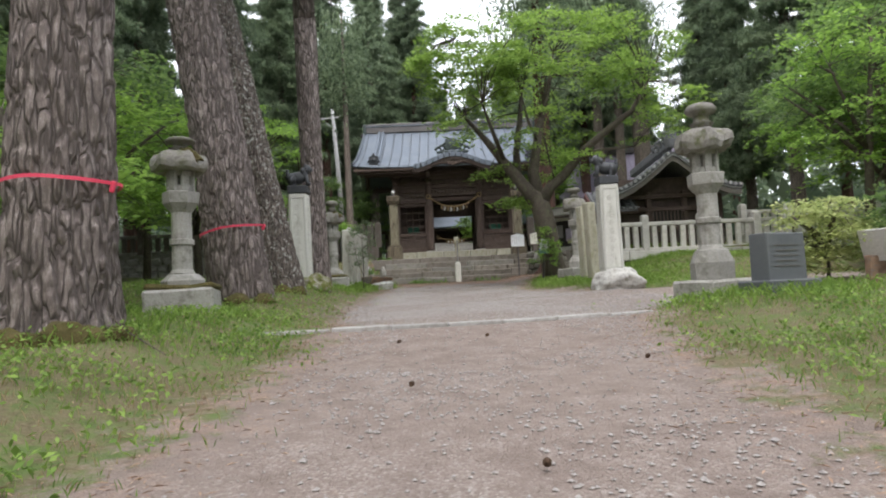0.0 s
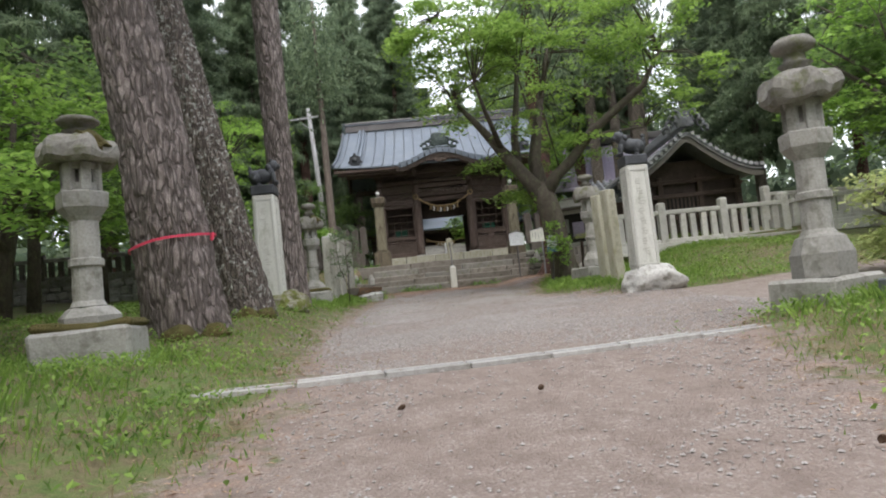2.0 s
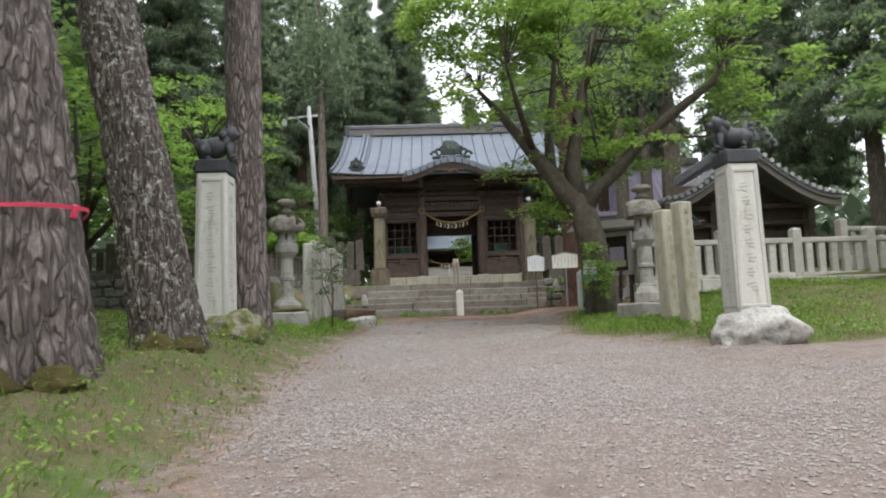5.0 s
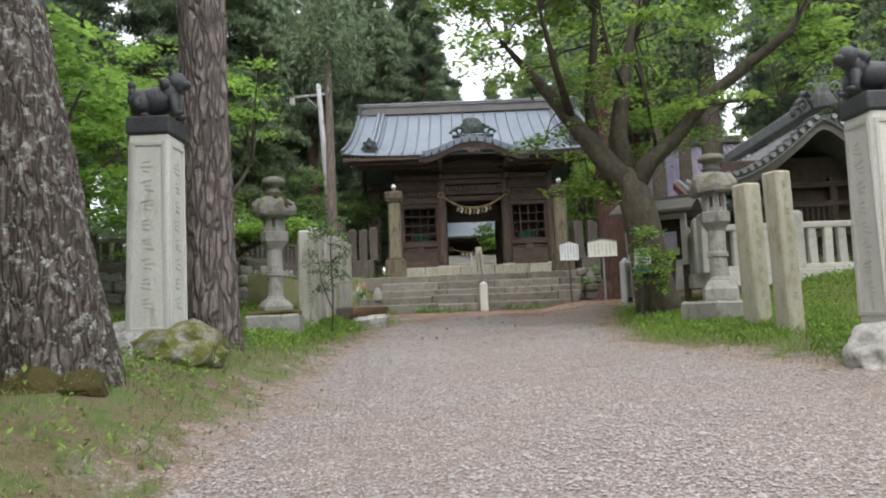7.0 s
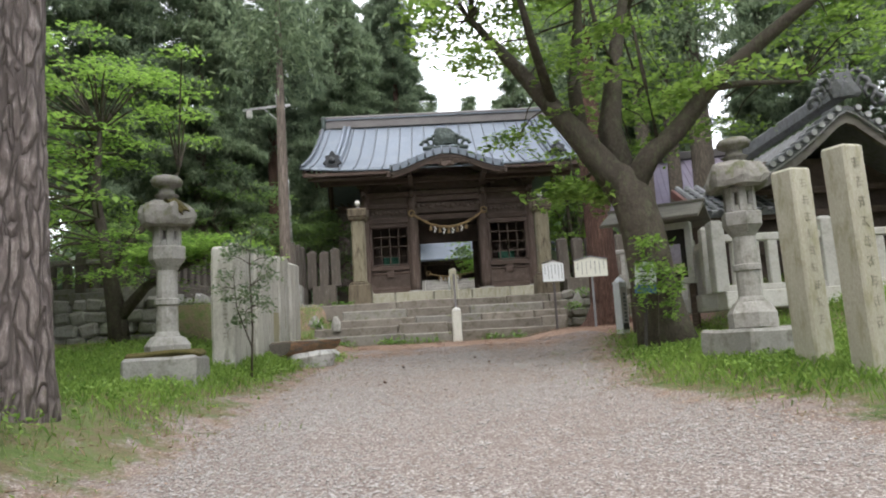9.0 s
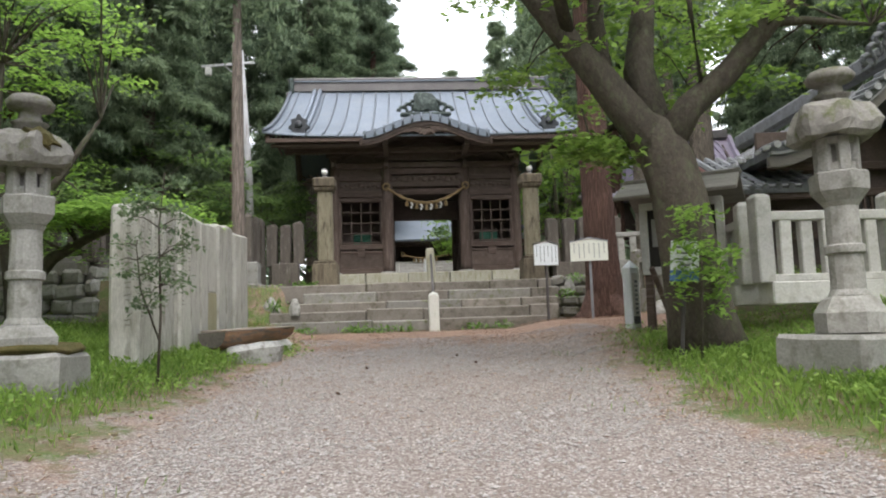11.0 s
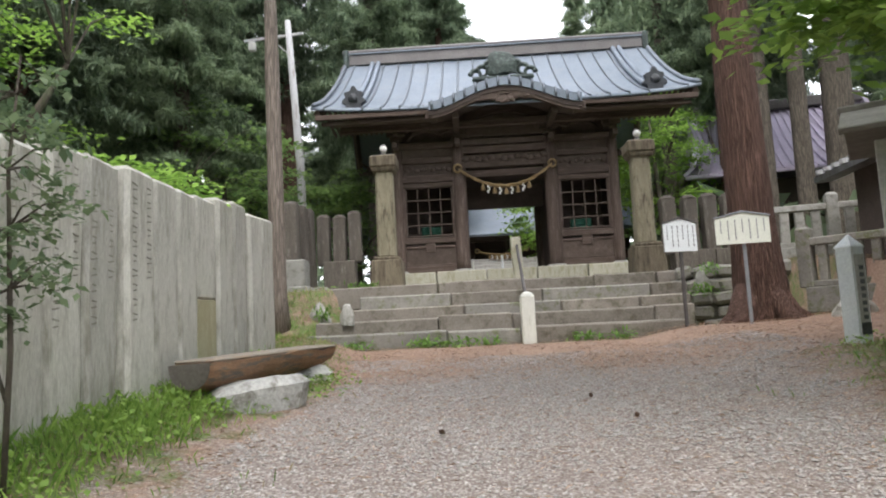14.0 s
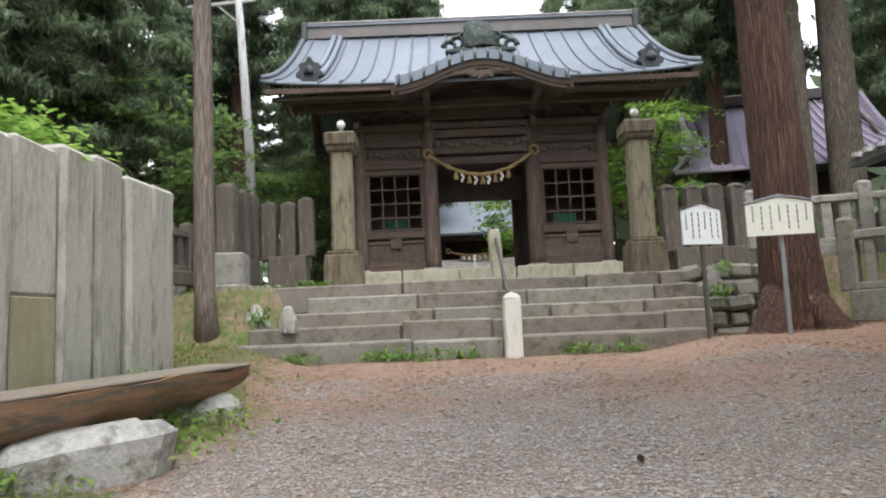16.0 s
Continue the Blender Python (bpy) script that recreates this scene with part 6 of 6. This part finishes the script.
# maple and undergrowth on the other bank
spread_tree("maple_tree", "young maple with fresh green layered leaves by the retaining wall", (-6.4, 28.5, land(-6.4, 28.5) - 0.1),
            [([(0, 0, 0), (-0.1, 0, 0.9), (-0.3, 0, 2.0), (-0.6, 0, 3.6), (-0.5, 0, 5.2)], [0.24, 0.2, 0.14, 0.1, 0.05]),
             ([(-0.05, 0, 0.7), (0.6, -0.1, 1.4), (1.3, -0.2, 1.75), (2.4, -0.4, 2.1)], [0.15, 0.12, 0.08, 0.03]),
             ([(-0.25, 0, 1.8), (0.5, 0.3, 3.0), (1.2, 0.4, 4.2)], [0.1, 0.08, 0.03])],
            ((-0.3, -0.3, 4.2), (3.9, 2.8, 3.4)), 160, 110, 0.125, LEAF_BRIGHT, CHERRY_BARK, lambda p: p.z > 1.5 and (p.x < 0.6 or (p.z < 3.0 and p.y < 0.6) or (p.z > 5.2 and p.x < 2.2)), (((1.9, -0.3, 2.15), (1.4, 1.0, 0.3)),), seed=5, clump=(0.6, 0.6, 0.12), flat=0.82)


def broadleaf(name, label, x, y, h, spread, n, leaf, mat, seed, low=0.25, per=90):
    z = land(x, y) - 0.1
    r = np.random.default_rng(seed)
    lean = r.uniform(-0.6, 0.6, 2)
    limbs = [([(0, 0, 0), (lean[0] * 0.3, lean[1] * 0.3, h * 0.35), (lean[0], lean[1], h * 0.85)], [0.05 * h * 0.45, 0.05 * h * 0.33, 0.03])]
    for k in range(4):
        a = r.uniform(0, 6.28)
        z0 = h * r.uniform(0.2, 0.5)
        limbs.append(([(lean[0] * 0.3, lean[1] * 0.3, z0), (math.cos(a) * spread * 0.4, math.sin(a) * spread * 0.4, z0 + 0.18 * h), (math.cos(a) * spread * 0.8, math.sin(a) * spread * 0.8, z0 + 0.3 * h)], [0.08, 0.05, 0.02]))
    return spread_tree(name, label, (x, y, z), limbs, ((0, 0, h * (0.5 + low / 2)), (spread, spread, h * (0.5 - low / 2))), n, per, leaf, mat, CHERRY_BARK, seed=seed, clump=(leaf * 4.6, leaf * 4.6, leaf * 0.6), flat=0.72, twig=0.009)


for i, (x, y, h, sp, n, leaf, mt) in enumerate((
        (-7.5, 15.5, 5.5, 2.6, 66, 0.17, LEAF_BRIGHT), (-9.5, 20.0, 7.5, 3.2, 80, 0.2, LEAF_MID), (-7.2, 22.0, 6.0, 2.3, 55, 0.17, LEAF_BRIGHT),
        (-11.5, 14.0, 7.5, 3.4, 80, 0.2, LEAF_MID), (-13.5, 24.0, 9.0, 3.8, 120, 0.22, LEAF_MID), (-9.5, 34.5, 4.0, 2.4, 40, 0.19, LEAF_MID),
        (-6.5, 10.5, 3.6, 1.9, 60, 0.15, LEAF_BRIGHT), (-11.0, 27.0, 7.5, 2.8, 70, 0.2, LEAF_MID), (-4.2, 46.5, 5.5, 2.2, 60, 0.2, LEAF_MID), (-7.5, 41, 6.5, 2.6, 70, 0.2, LEAF_MID),
        (4.2, 53.5, 6.5, 1.7, 60, 0.18, LEAF_BRIGHT), (8.6, 48.0, 8.5, 1.9, 60, 0.19, LEAF_BRIGHT), (9.8, 55.0, 9.0, 2.6, 60, 0.22, LEAF_MID),
        (14.8, 21.0, 8.5, 3.3, 95, 0.2, LEAF_MID), (13.0, 19.5, 7.5, 2.4, 70, 0.17, LEAF_BRIGHT), (18.0, 25.5, 10.0, 4.0, 95, 0.22, LEAF_MID), (16.5, 14.5, 8.0, 3.2, 85, 0.19, LEAF_BRIGHT), (21.5, 18.0, 9, 3.6, 110, 0.22, LEAF_MID)
        )):
    broadleaf("broadleaf_tree", "leafy broadleaf tree with fresh green spring foliage" if mt is LEAF_BRIGHT else "broadleaf tree with mid-green foliage at the wood's edge", x, y, h, sp, n, leaf, mt, 100 + i)

for i, (x, y, h, sp, n, leaf, mt, lab) in enumerate((
        (8.35, 13.8, 2.0, 0.75, 60, 0.1, LEAF_YELLOW, "rounded shrub with pale yellow-green leaves"), (10.2, 12.8, 2.4, 1.1, 60, 0.1, LEAF_MID, "green shrub beside the side road"),
        (12.0, 16.0, 1.8, 1.2, 50, 0.11, LEAF_MID, "green shrub beside the side road"))):
    broadleaf("shrub", lab, x, y, h, sp, n, leaf, mt, 300 + i, 0.1, 110)


def cedar(h, bare, seed, mat, leaf=0.3, rad=0.34):
    """Mesh data of a tall cedar: trunk, and a crown of drooping needle sprays."""
    r = np.random.default_rng(seed)
    trunk = mesh_of("trunk", tube([(0, 0, -0.4), (0, 0, 1.2), (0.05, 0, h * 0.5), (0, 0, h)], [rad * 1.35, rad, rad * 0.65, 0.04], 12, wobble=0.1), mat, True)
    cs = []
    z = bare
    while z < h - 0.3:
        q = (z - bare) / (h - bare)
        L = (1 - q) ** 0.75 * (2.9 + 0.5 * math.sin(z)) + 0.3
        for k in range(6):
            a = r.uniform(0, 6.28)
            LL = L * r.uniform(0.5, 1.15)
            n = int(155 * (LL + 0.4))
            t = r.uniform(0.1, 1, n) ** 0.8
            wob = r.normal(0, 1, (n, 3)) * (0.2, 0.2, 0.12) * (0.5 + 0.8 * (1 - t))[:, None]
            cs.append(np.stack([np.cos(a) * LL * t, np.sin(a) * LL * t, z + 0.35 * t - 0.75 * t * t * LL * 0.35 + 0 * t], 1) + wob)
        z += 0.5
    crown = leaves("crown", np.concatenate(cs), leaf, LEAF_DARK if seed % 2 else LEAF_DEEP, 0.35, 0.17, 0.55)
    return trunk, crown


CEDARS = [cedar(22, 5.5, 1, GREY_BARK), cedar(25, 4.0, 2, CEDAR_BARK), cedar(20, 4.5, 3, GREY_BARK), cedar(27, 8.0, 4, CEDAR_BARK)]


def cedar_tree(x, y, kind, scale=1.0, label="tall dark cedar in the wood behind the shrine"):
    th = thing("cedar_tree", label, "tree", (x, y, land(x, y)), rng.uniform(0, 360), group="cedars of the shrine wood")
    th.scale = (scale, scale, scale)
    part("trunk", CEDARS[kind][0], None, th)
    part("crown", CEDARS[kind][1], None, th)


for x, y, k in ((-11, 38, 0), (-8.3, 40, 2), (-14, 33.5, 1), (-6.8, 47, 3), (-9.5, 50, 1), (-4.0, 52, 0), (-13, 45, 2), (-17, 39, 3), (-18.5, 30, 0), (-15.5, 27.5, 2), (-20, 24, 1),
                (-12.5, 56, 3), (-6, 58, 2), (-1.2, 66, 1), (9.5, 56, 0), (13, 59, 1), (11.6, 48.5, 3), (19.5, 40, 2), (19, 34, 0), (22.5, 31, 1), (24, 38, 3), (17, 60, 2), (22, 52, 0),
                (-1.9, 60, 1), (-0.7, 58, 3), (13.6, 58, 3), (18.2, 57.5, 1), (21.5, 46.5, 3), (17, 64, 0), (23.5, 56, 1), (11.2, 62.5, 3), (-4.9, 63, 3), (0.4, 68, 0), (-2.6, 57, 2), (8.2, 63, 2), (0.9, 72, 2), (2.2, 80, 0), (14, 63, 1), (18.5, 58, 3), (-10.5, 35.5, 1), (-12.5, 22.5, 0), (-15, 16, 3), (16, 68, 0), (4.6, 84, 2), (7.2, 80, 0), (9.8, 86, 0), (3.4, 91, 0), (6.1, 92, 0), (-6.5, 70, 1), (-11, 62, 0), (-15, 50, 1), (-19, 46, 3), (11.5, 68, 1), (26, 26, 0), (25, 20, 2), (-17, 18, 0), (-21, 13, 1), (-16, 10, 2), (-24, 33, 2), (-26, 22, 3), (28, 33, 1), (5.4, 72, 2), (-3.2, 74, 3), (-9, 68, 0), (20.5, 12, 3), (24.5, 8, 1), (-19, 4, 3), (-14, 1, 0), (-22, -6, 1), (19, 0, 2), (12, -10, 0), (-8, -12, 3), (26, -4, 1), (1, -22, 2)):
    cedar_tree(x, y, k, rng.uniform(0.88, 1.12))
far = []
for ring, n in ((46, 54), (58, 70), (75, 85)):
    for k in range(n):
        a = 2 * math.pi * (k + rng.uniform(-0.3, 0.3)) / n
        far.append((ring * math.cos(a) * rng.uniform(0.9, 1.1), 28 + ring * math.sin(a) * rng.uniform(0.9, 1.1)))
pts = []
for x, y in far:
    if 2.5 < x < 8 and y > 60:
        continue
    h = rng.uniform(12, 19)
    n = 420
    t = rng.uniform(0, 1, n)
    a = rng.uniform(0, 6.28, n)
    rr = (1 - t) ** 0.7 * 3.4 * rng.uniform(0.4, 1, n)
    pts.append(np.stack([x + rr * np.cos(a), y + rr * np.sin(a), land(x, y) + 0.5 + t * h], 1))
for k in range(420):
    a, rr = rng.uniform(0, 6.283), rng.uniform(26, 44)
    x, y = rr * math.cos(a), 24 + rr * math.sin(a)
    if abs(x) > 11 and y < 62:
        pts.append(np.array((x, y, land(x, y) + 1.6)) + rng.normal(0, 1, (60, 3)) * (1.4, 1.4, 1.1))
wood = new("far_wood", leaves("far_wood", np.concatenate(pts), 1.15, LEAF_DEEP, 0.2, 0.55, 0.4))
tagged(wood, "dark wood closing the view all round", "forest", kind="stuff")

# big red cedar right beside the steps, with roots
rc = thing("cedar_tree", "large red-brown cedar with spreading roots beside the steps", "tree", (6.1, 33.45, 1.6))
v, f = ridged_trunk([(0.1, 0, -0.1), (0.02, 0, 2.0), (-0.05, 0, 9.0)], [0.56, 0.43, 0.34], 90, 200, 0.02, 0.45, (13.0, 0.5))
part("trunk", raw_mesh("trunk", v, f, CEDAR_BARK, True), None, rc)
part("upper_trunk", tube([(-0.05, 0, 8.95), (0, 0, 14), (0, 0, 24)], [0.34, 0.27, 0.05], 14), CEDAR_BARK, rc, smooth=True)
for a in (-0.5, -1.1, 0.2, 3.6, -2.4):
    part("root", tube([(0.25 * math.cos(a), 0.25 * math.sin(a), 0.85), (0.62 * math.cos(a), 0.62 * math.sin(a), 0.32), (1.05 * math.cos(a), 1.05 * math.sin(a), 0.1), (1.5 * math.cos(a), 1.5 * math.sin(a), -0.02)], [0.26, 0.2, 0.13, 0.05], 9), CEDAR_BARK, rc, smooth=True)
cs = [np.array((0, 0, rng.uniform(10, 23))) + rng.normal(0, 1, (150, 3)) * (1.2, 1.2, 0.6) for _ in range(60)]
part("crown", leaves("crown", np.concatenate(cs), 0.4, LEAF_DARK, 0.3, 0.25, 0.5), None, rc)
# grey trunks on the terrace
for x, y, r_, m_, lab in ((12.1, 46.2, 0.4, GREY_BARK, "straight grey-brown cedar trunk on the terrace"), (13.5, 46.0, 0.36, GREY_BARK, "straight grey-brown cedar trunk on the terrace"), (15.0, 46.0, 0.62, GREY_BARK, "thick pale-barked cedar trunk beside the mauve roof"), (9.6, 50, 0.32, GREY_BARK, "slim grey cedar trunk behind the gate")):
    th = thing("cedar_tree", lab, "tree", (x, y, land(x, y)))
    part("trunk", tube([(0, 0, -0.2), (0, 0, 1), (0.05, 0, 9), (-0.1, 0, 22)], [r_ * 1.3, r_, r_ * 0.85, 0.08], 18, wobble=0.08), m_, th, smooth=True)
    cs = [np.array((0, 0, rng.uniform(11, 22))) + rng.normal(0, 1, (140, 3)) * (1.3, 1.3, 0.5) for _ in range(40)]
    part("crown", leaves("crown", np.concatenate(cs), 0.42, LEAF_DARK, 0.3, 0.25, 0.5), None, th)
th = thing("cedar_tree", "slim bare brown trunk beside the retaining wall", "tree", (-3.82, 34.5, 1.95))
part("trunk", tube([(0.05, 0, -0.1), (0.0, 0, 1), (-0.02, 0, 6), (-0.05, 0, 14)], [0.24, 0.19, 0.165, 0.05], 14, wobble=0.06), POLE_WOOD, th, smooth=True)
cs = [np.array((0, 0, rng.uniform(8.8, 14))) + rng.normal(0, 1, (120, 3)) * (0.9, 0.9, 0.4) for _ in range(26)]
part("crown", leaves("crown", np.concatenate(cs), 0.32, LEAF_DARK, 0.3, 0.25, 0.5), None, th)

# sapling before the slabs
spread_tree("sapling", "thin sapling with sparse dull green leaves before the slabs", (-2.1, 23.3, land(-2.1, 23.3)),
            [([(0, 0, 0), (0.03, 0, 0.8), (0.0, 0, 1.8), (0.06, 0, 2.45)], [0.018, 0.015, 0.01, 0.005]), ([(0.02, 0, 0.5), (-0.2, 0, 1.1), (-0.25, 0, 1.6)], [0.012, 0.01, 0.005])],
            ((0, 0, 1.65), (0.5, 0.3, 0.9)), 40, 26, 0.075, LEAF_GREY, CHERRY_BARK, seed=9, clump=(0.12, 0.12, 0.07), flat=0.5, twig=0.006)
# leafy shoots at the cherry's foot
spread_tree("shoots", "leafy shoots growing from the foot of the cherry", (4.25, 23.4, land(4.2, 23.4)),
            [([(0, 0, 0), (0.05, 0, 0.8), (0.1, 0, 1.7)], [0.02, 0.015, 0.008])], ((0.1, 0, 1.2), (0.4, 0.3, 0.75)), 26, 26, 0.1, LEAF_BRIGHT, CHERRY_BARK, seed=12, clump=(0.18, 0.18, 0.1), flat=0.6, twig=0.006)

# ---------------------------------------------------------------- grass, weeds, stones
def scatter(n, x0, x1, y0, y1, want):
    out = []
    while len(out) < n:
        x, y = rng.uniform(x0, x1), rng.uniform(y0, y1)
        if rng.random() < want(x, y):
            out.append((x, y, land(x, y)))
    return np.array(out)


def grass_want(x, y):
    d = gravel_edge(x, y)
    k = 0.5 + 0.5 * noise.noise(Vector((x * 0.9, y * 0.9, 4)))
    k = min(1.0, max(0.0, (k - 0.3) * 2.4))
    return smoothstep(0.5, -0.8, d) * (0.25 + 0.75 * k) + 0.05 * (k > 0.9) * (d < 1.2)


def blades(name, pos, tall, wide, material):
    n = len(pos)
    a, h = rng.uniform(0, 6.28, n), tall * rng.uniform(0.4, 1.3, n)
    w = wide * rng.uniform(0.6, 1.3, n)
    bend = rng.uniform(0.1, 0.7, n) * h
    dx, dy = np.cos(a), np.sin(a)
    p = pos - (0, 0, 0.01)
    v0 = p + np.stack([-dy * w, dx * w, 0 * w], 1)
    v1 = p + np.stack([dy * w, -dx * w, 0 * w], 1)
    m0 = p + np.stack([dx * bend * 0.3 + dy * w * 0.7, dy * bend * 0.3 - dx * w * 0.7, h * 0.6], 1)
    tip = p + np.stack([dx * bend, dy * bend, h], 1)
    v = np.stack([v0, v1, m0, tip], 1).reshape(-1, 3)
    f = [(4 * i, 4 * i + 1, 4 * i + 2, 4 * i + 3) for i in range(n)]
    return raw_mesh(name, v.tolist(), f, material)


g1 = scatter(140000, -8, 11, 0.5, 33, grass_want)
tagged(new("short_grass", blades("short_grass", g1, 0.065, 0.0035, GRASS)), "short patchy grass on the banks", "grass", kind="stuff")
near_things = [(-3.5, 10.3), (4.5, 10.2), (-2.7, 21.6), (4.75, 21.6), (4.4, 24), (5.1, 20), (5.0, 9.2), (-2.2, 24), (-2.2, 25.5), (-2.1, 27.5), (-3.4, 7.6), (3.9, 22.9), (4.6, 17.2), (-2.6, 20), (3.6, 20.8), (6.2, 18.6), (7, 24.6), (9, 24.6), (5.2, 23), (-3.6, 24), (-3.4, 22.6), (-4.4, 23.4), (-2.3, 22.6), (-1.9, 24.4), (-2.0, 25.2), (4.6, 19.2), (5.6, 21), (6.4, 22), (4.2, 25.5), (-3.9, 25), (-4.6, 26), (-5.2, 24.4), (-3.7, 26.8), (-4.8, 27.6), (-3.8, 28.6), (-5.6, 22.6), (-4.6, 20.6)]
tufts = []
for cx, cy in near_things:
    q = rng.normal(0, 1, (1100, 2)) * (0.7, 0.7) + (cx, cy)
    tufts.append(np.array([(x, y, land(x, y)) for x, y in q if gravel_edge(x, y) < rng.uniform(-0.7, 0.05)]))
tagged(new("long_grass", blades("long_grass", np.concatenate(tufts), 0.15, 0.0042, LUSH)), "longer grass round stones and tree feet", "grass", kind="stuff")
w = scatter(11000, -7, 10, 1, 31, lambda x, y: grass_want(x, y) ** 1.5)
w = np.concatenate([w + np.stack([rng.normal(0, 0.06, len(w)), rng.normal(0, 0.06, len(w)), rng.uniform(0.03, 0.16, len(w))], 1) for _ in range(5)])
tagged(new("weeds", leaves("weeds", w, 0.055, LUSH, 0.45, 0.5)), "low broad-leaved weeds among the grass", "weeds", kind="stuff")
foot = []
for cx, cy, n in ((-2.15, 24.6, 260), (-2.2, 25.8, 320), (-2.0, 26.4, 380), (-1.65, 27.2, 380), (-1.5, 28.0, 260), (-2.2, 23.4, 300), (-3.3, 22.9, 300), (4.5, 20.6, 260), (4.9, 22.2, 300), (4.1, 23.6, 260), (-2.7, 21.2, 260), (-3.2, 11.0, 260), (4.0, 10.0, 200)):
    q = rng.normal(0, 1, (n, 3)) * (0.24, 0.3, 0) + (cx, cy, 0)
    foot.append(np.array([(x, y, land(x, y) + rng.uniform(0.02, 0.14)) for x, y, _ in q]))
tagged(new("leafy_weeds", leaves("leafy_weeds", np.concatenate(foot), 0.06, LUSH, 0.55, 0.6)), "bright green leafy weeds at the feet of slabs and bench", "weeds", kind="stuff")
peb = scatter(60000, -2.2, 5, 1.2, 31, lambda x, y: smoothstep(-0.4, 0.6, gravel_edge(x, y)) * (0.25 + 0.75 * (noise.noise(Vector((x * 0.5, y * 0.5, 1))) > 0)) * (0.3 + 0.7 * smoothstep(9, 13, y)))
pv, pf = [], []
oct_v = np.array([(1, 0, 0), (0, 1, 0), (-1, 0, 0), (0, -1, 0), (0, 0, 0.8), (0, 0, -0.6)], float)
oct_f = [(0, 1, 4), (1, 2, 4), (2, 3, 4), (3, 0, 4), (1, 0, 5), (2, 1, 5), (3, 2, 5), (0, 3, 5)]
for i, p in enumerate(peb):
    a, s = rng.uniform(0, 6.28), rng.uniform(0.006, 0.02) * (1.7 if rng.random() < 0.06 else 1)
    c, sn = math.cos(a), math.sin(a)
    q = oct_v * (s, s * rng.uniform(0.5, 1), s * 0.6) * rng.uniform(0.75, 1.25, (6, 1))
    q = np.stack([q[:, 0] * c - q[:, 1] * sn, q[:, 0] * sn + q[:, 1] * c, q[:, 2]], 1) + p - (0, 0, 0.014)
    pv.extend(q.tolist())
    pf.extend([tuple(6 * i + k for k in t) for t in oct_f])
PEBBLE = surface("loose_stone", (0.25, 0.215, 0.2), (0.56, 0.53, 0.51), s1=22, s2=60, bump=0.2)
tagged(new("loose_stones", raw_mesh("loose_stones", pv, pf, PEBBLE)), "small loose stones on the gravel", "gravel", kind="stuff")

# dry needles over the ground before the steps and along the edges of the way
def needle_want(x, y):
    d = gravel_edge(x, y)
    k = 0.5 + 0.5 * noise.noise(Vector((x * 1.3, y * 1.3, 9)))
    return (0.28 * smoothstep(19, 25, y) + 0.75 * smoothstep(27.0, 30.0, y) + 0.5 * math.exp(-((d - 0.1) / 0.5) ** 2)) * (0.15 + 0.85 * k * k)


nd = scatter(52000, -4.5, 8.5, 2, 35.5, needle_want)
tagged(new("dry_needles", leaves("dry_needles", nd + (0, 0, 0.012), 0.06, NEEDLE, 0.93, 0.16)), "dry orange-brown needles lying on the gravel", "leaf litter", kind="stuff")
bank = scatter(2400, -6, -2.8, 32.6, 36.6, lambda x, y: 0.6)
tagged(new("bank_grass", blades("bank_grass", bank, 0.12, 0.006, GRASS)), "patchy grass on the bank beside the steps", "grass", kind="stuff")
# moss and litter heaped at the foot of the big pines
for k, (x, y, s) in enumerate(((-2.95, 6.55, 0.2), (-3.15, 6.4, 0.26), (-3.55, 6.3, 0.22), (-2.75, 6.8, 0.16), (-2.75, 12.4, 0.2), (-3.2, 12.2, 0.24), (-2.7, 15.1, 0.2), (-3.0, 15.0, 0.22))):
    tagged(part("moss_clump", boulder((s, s * 0.9, s * 0.7), 120 + k, 2, 0.4), MOSS, at=(x, y, land(x, y) + 0.02)), "brown-green moss clump at the foot of a pine", "moss", "moss at the pine feet")
# pine cones, sticks, ferns on the steps
for k, (x, y) in enumerate(((0.77, 3.05), (0.87, 7.75), (-0.12, 7.6), (2.13, 6.0), (0.11, 5.1), (1.55, 26.4), (0.19, 24.9), (-0.01, 22.8), (1.75, 25.4))):
    b = bmesh.new()
    for j in range(7):
        r_ = 0.017 * math.sin(math.pi * (j + 1) / 8.5)
        lathe([(r_ * 0.6, 0.008 * j), (r_ * 1.25, 0.008 * j + 0.006), (r_ * 0.8, 0.008 * j + 0.01)], 8, turn=20 * j, bm=b)
    tagged(part("pine_cone", b, CONE, at=pose(x, y, land(x, y) + 0.01, 65, 0, 40 * k)), "dark fallen pine cone on the gravel", "pine cone", "fallen pine cones")
tagged(part("fallen_branch", tube([(-2.85, 6.75, 0.95), (-2.55, 6.5, 0.78), (-2.1, 6.2, 0.58)], [0.01, 0.009, 0.005], 6), GREY_BARK), "bare grey fallen branch in the grass", "branch")
fern_at = [(x, 32.95, 1.66) for x in (-2.5, -1.9, -0.6, 0.1, 0.7, 2.6, 3.3)] + [(5.9, 35.6, 3.0), (-2.6, 37.2, 3.1), (-2.2, 37.0, 3.1), (-2.9, 34.7, 2.4), (5.4, 34.4, 2.5), (-0.3, 32.9, 1.66)]
for x, y, z in fern_at:
    c = np.array((x, y, z)) + rng.normal(0, 1, (60, 3)) * (0.14, 0.06, 0.05)
    tagged(new("fern", leaves("fern", c + (0, 0, 0.05), 0.15, FERN, 0.35, 0.3)), "small green fern growing from the stone joints", "fern", "ferns on the steps", "stuff")
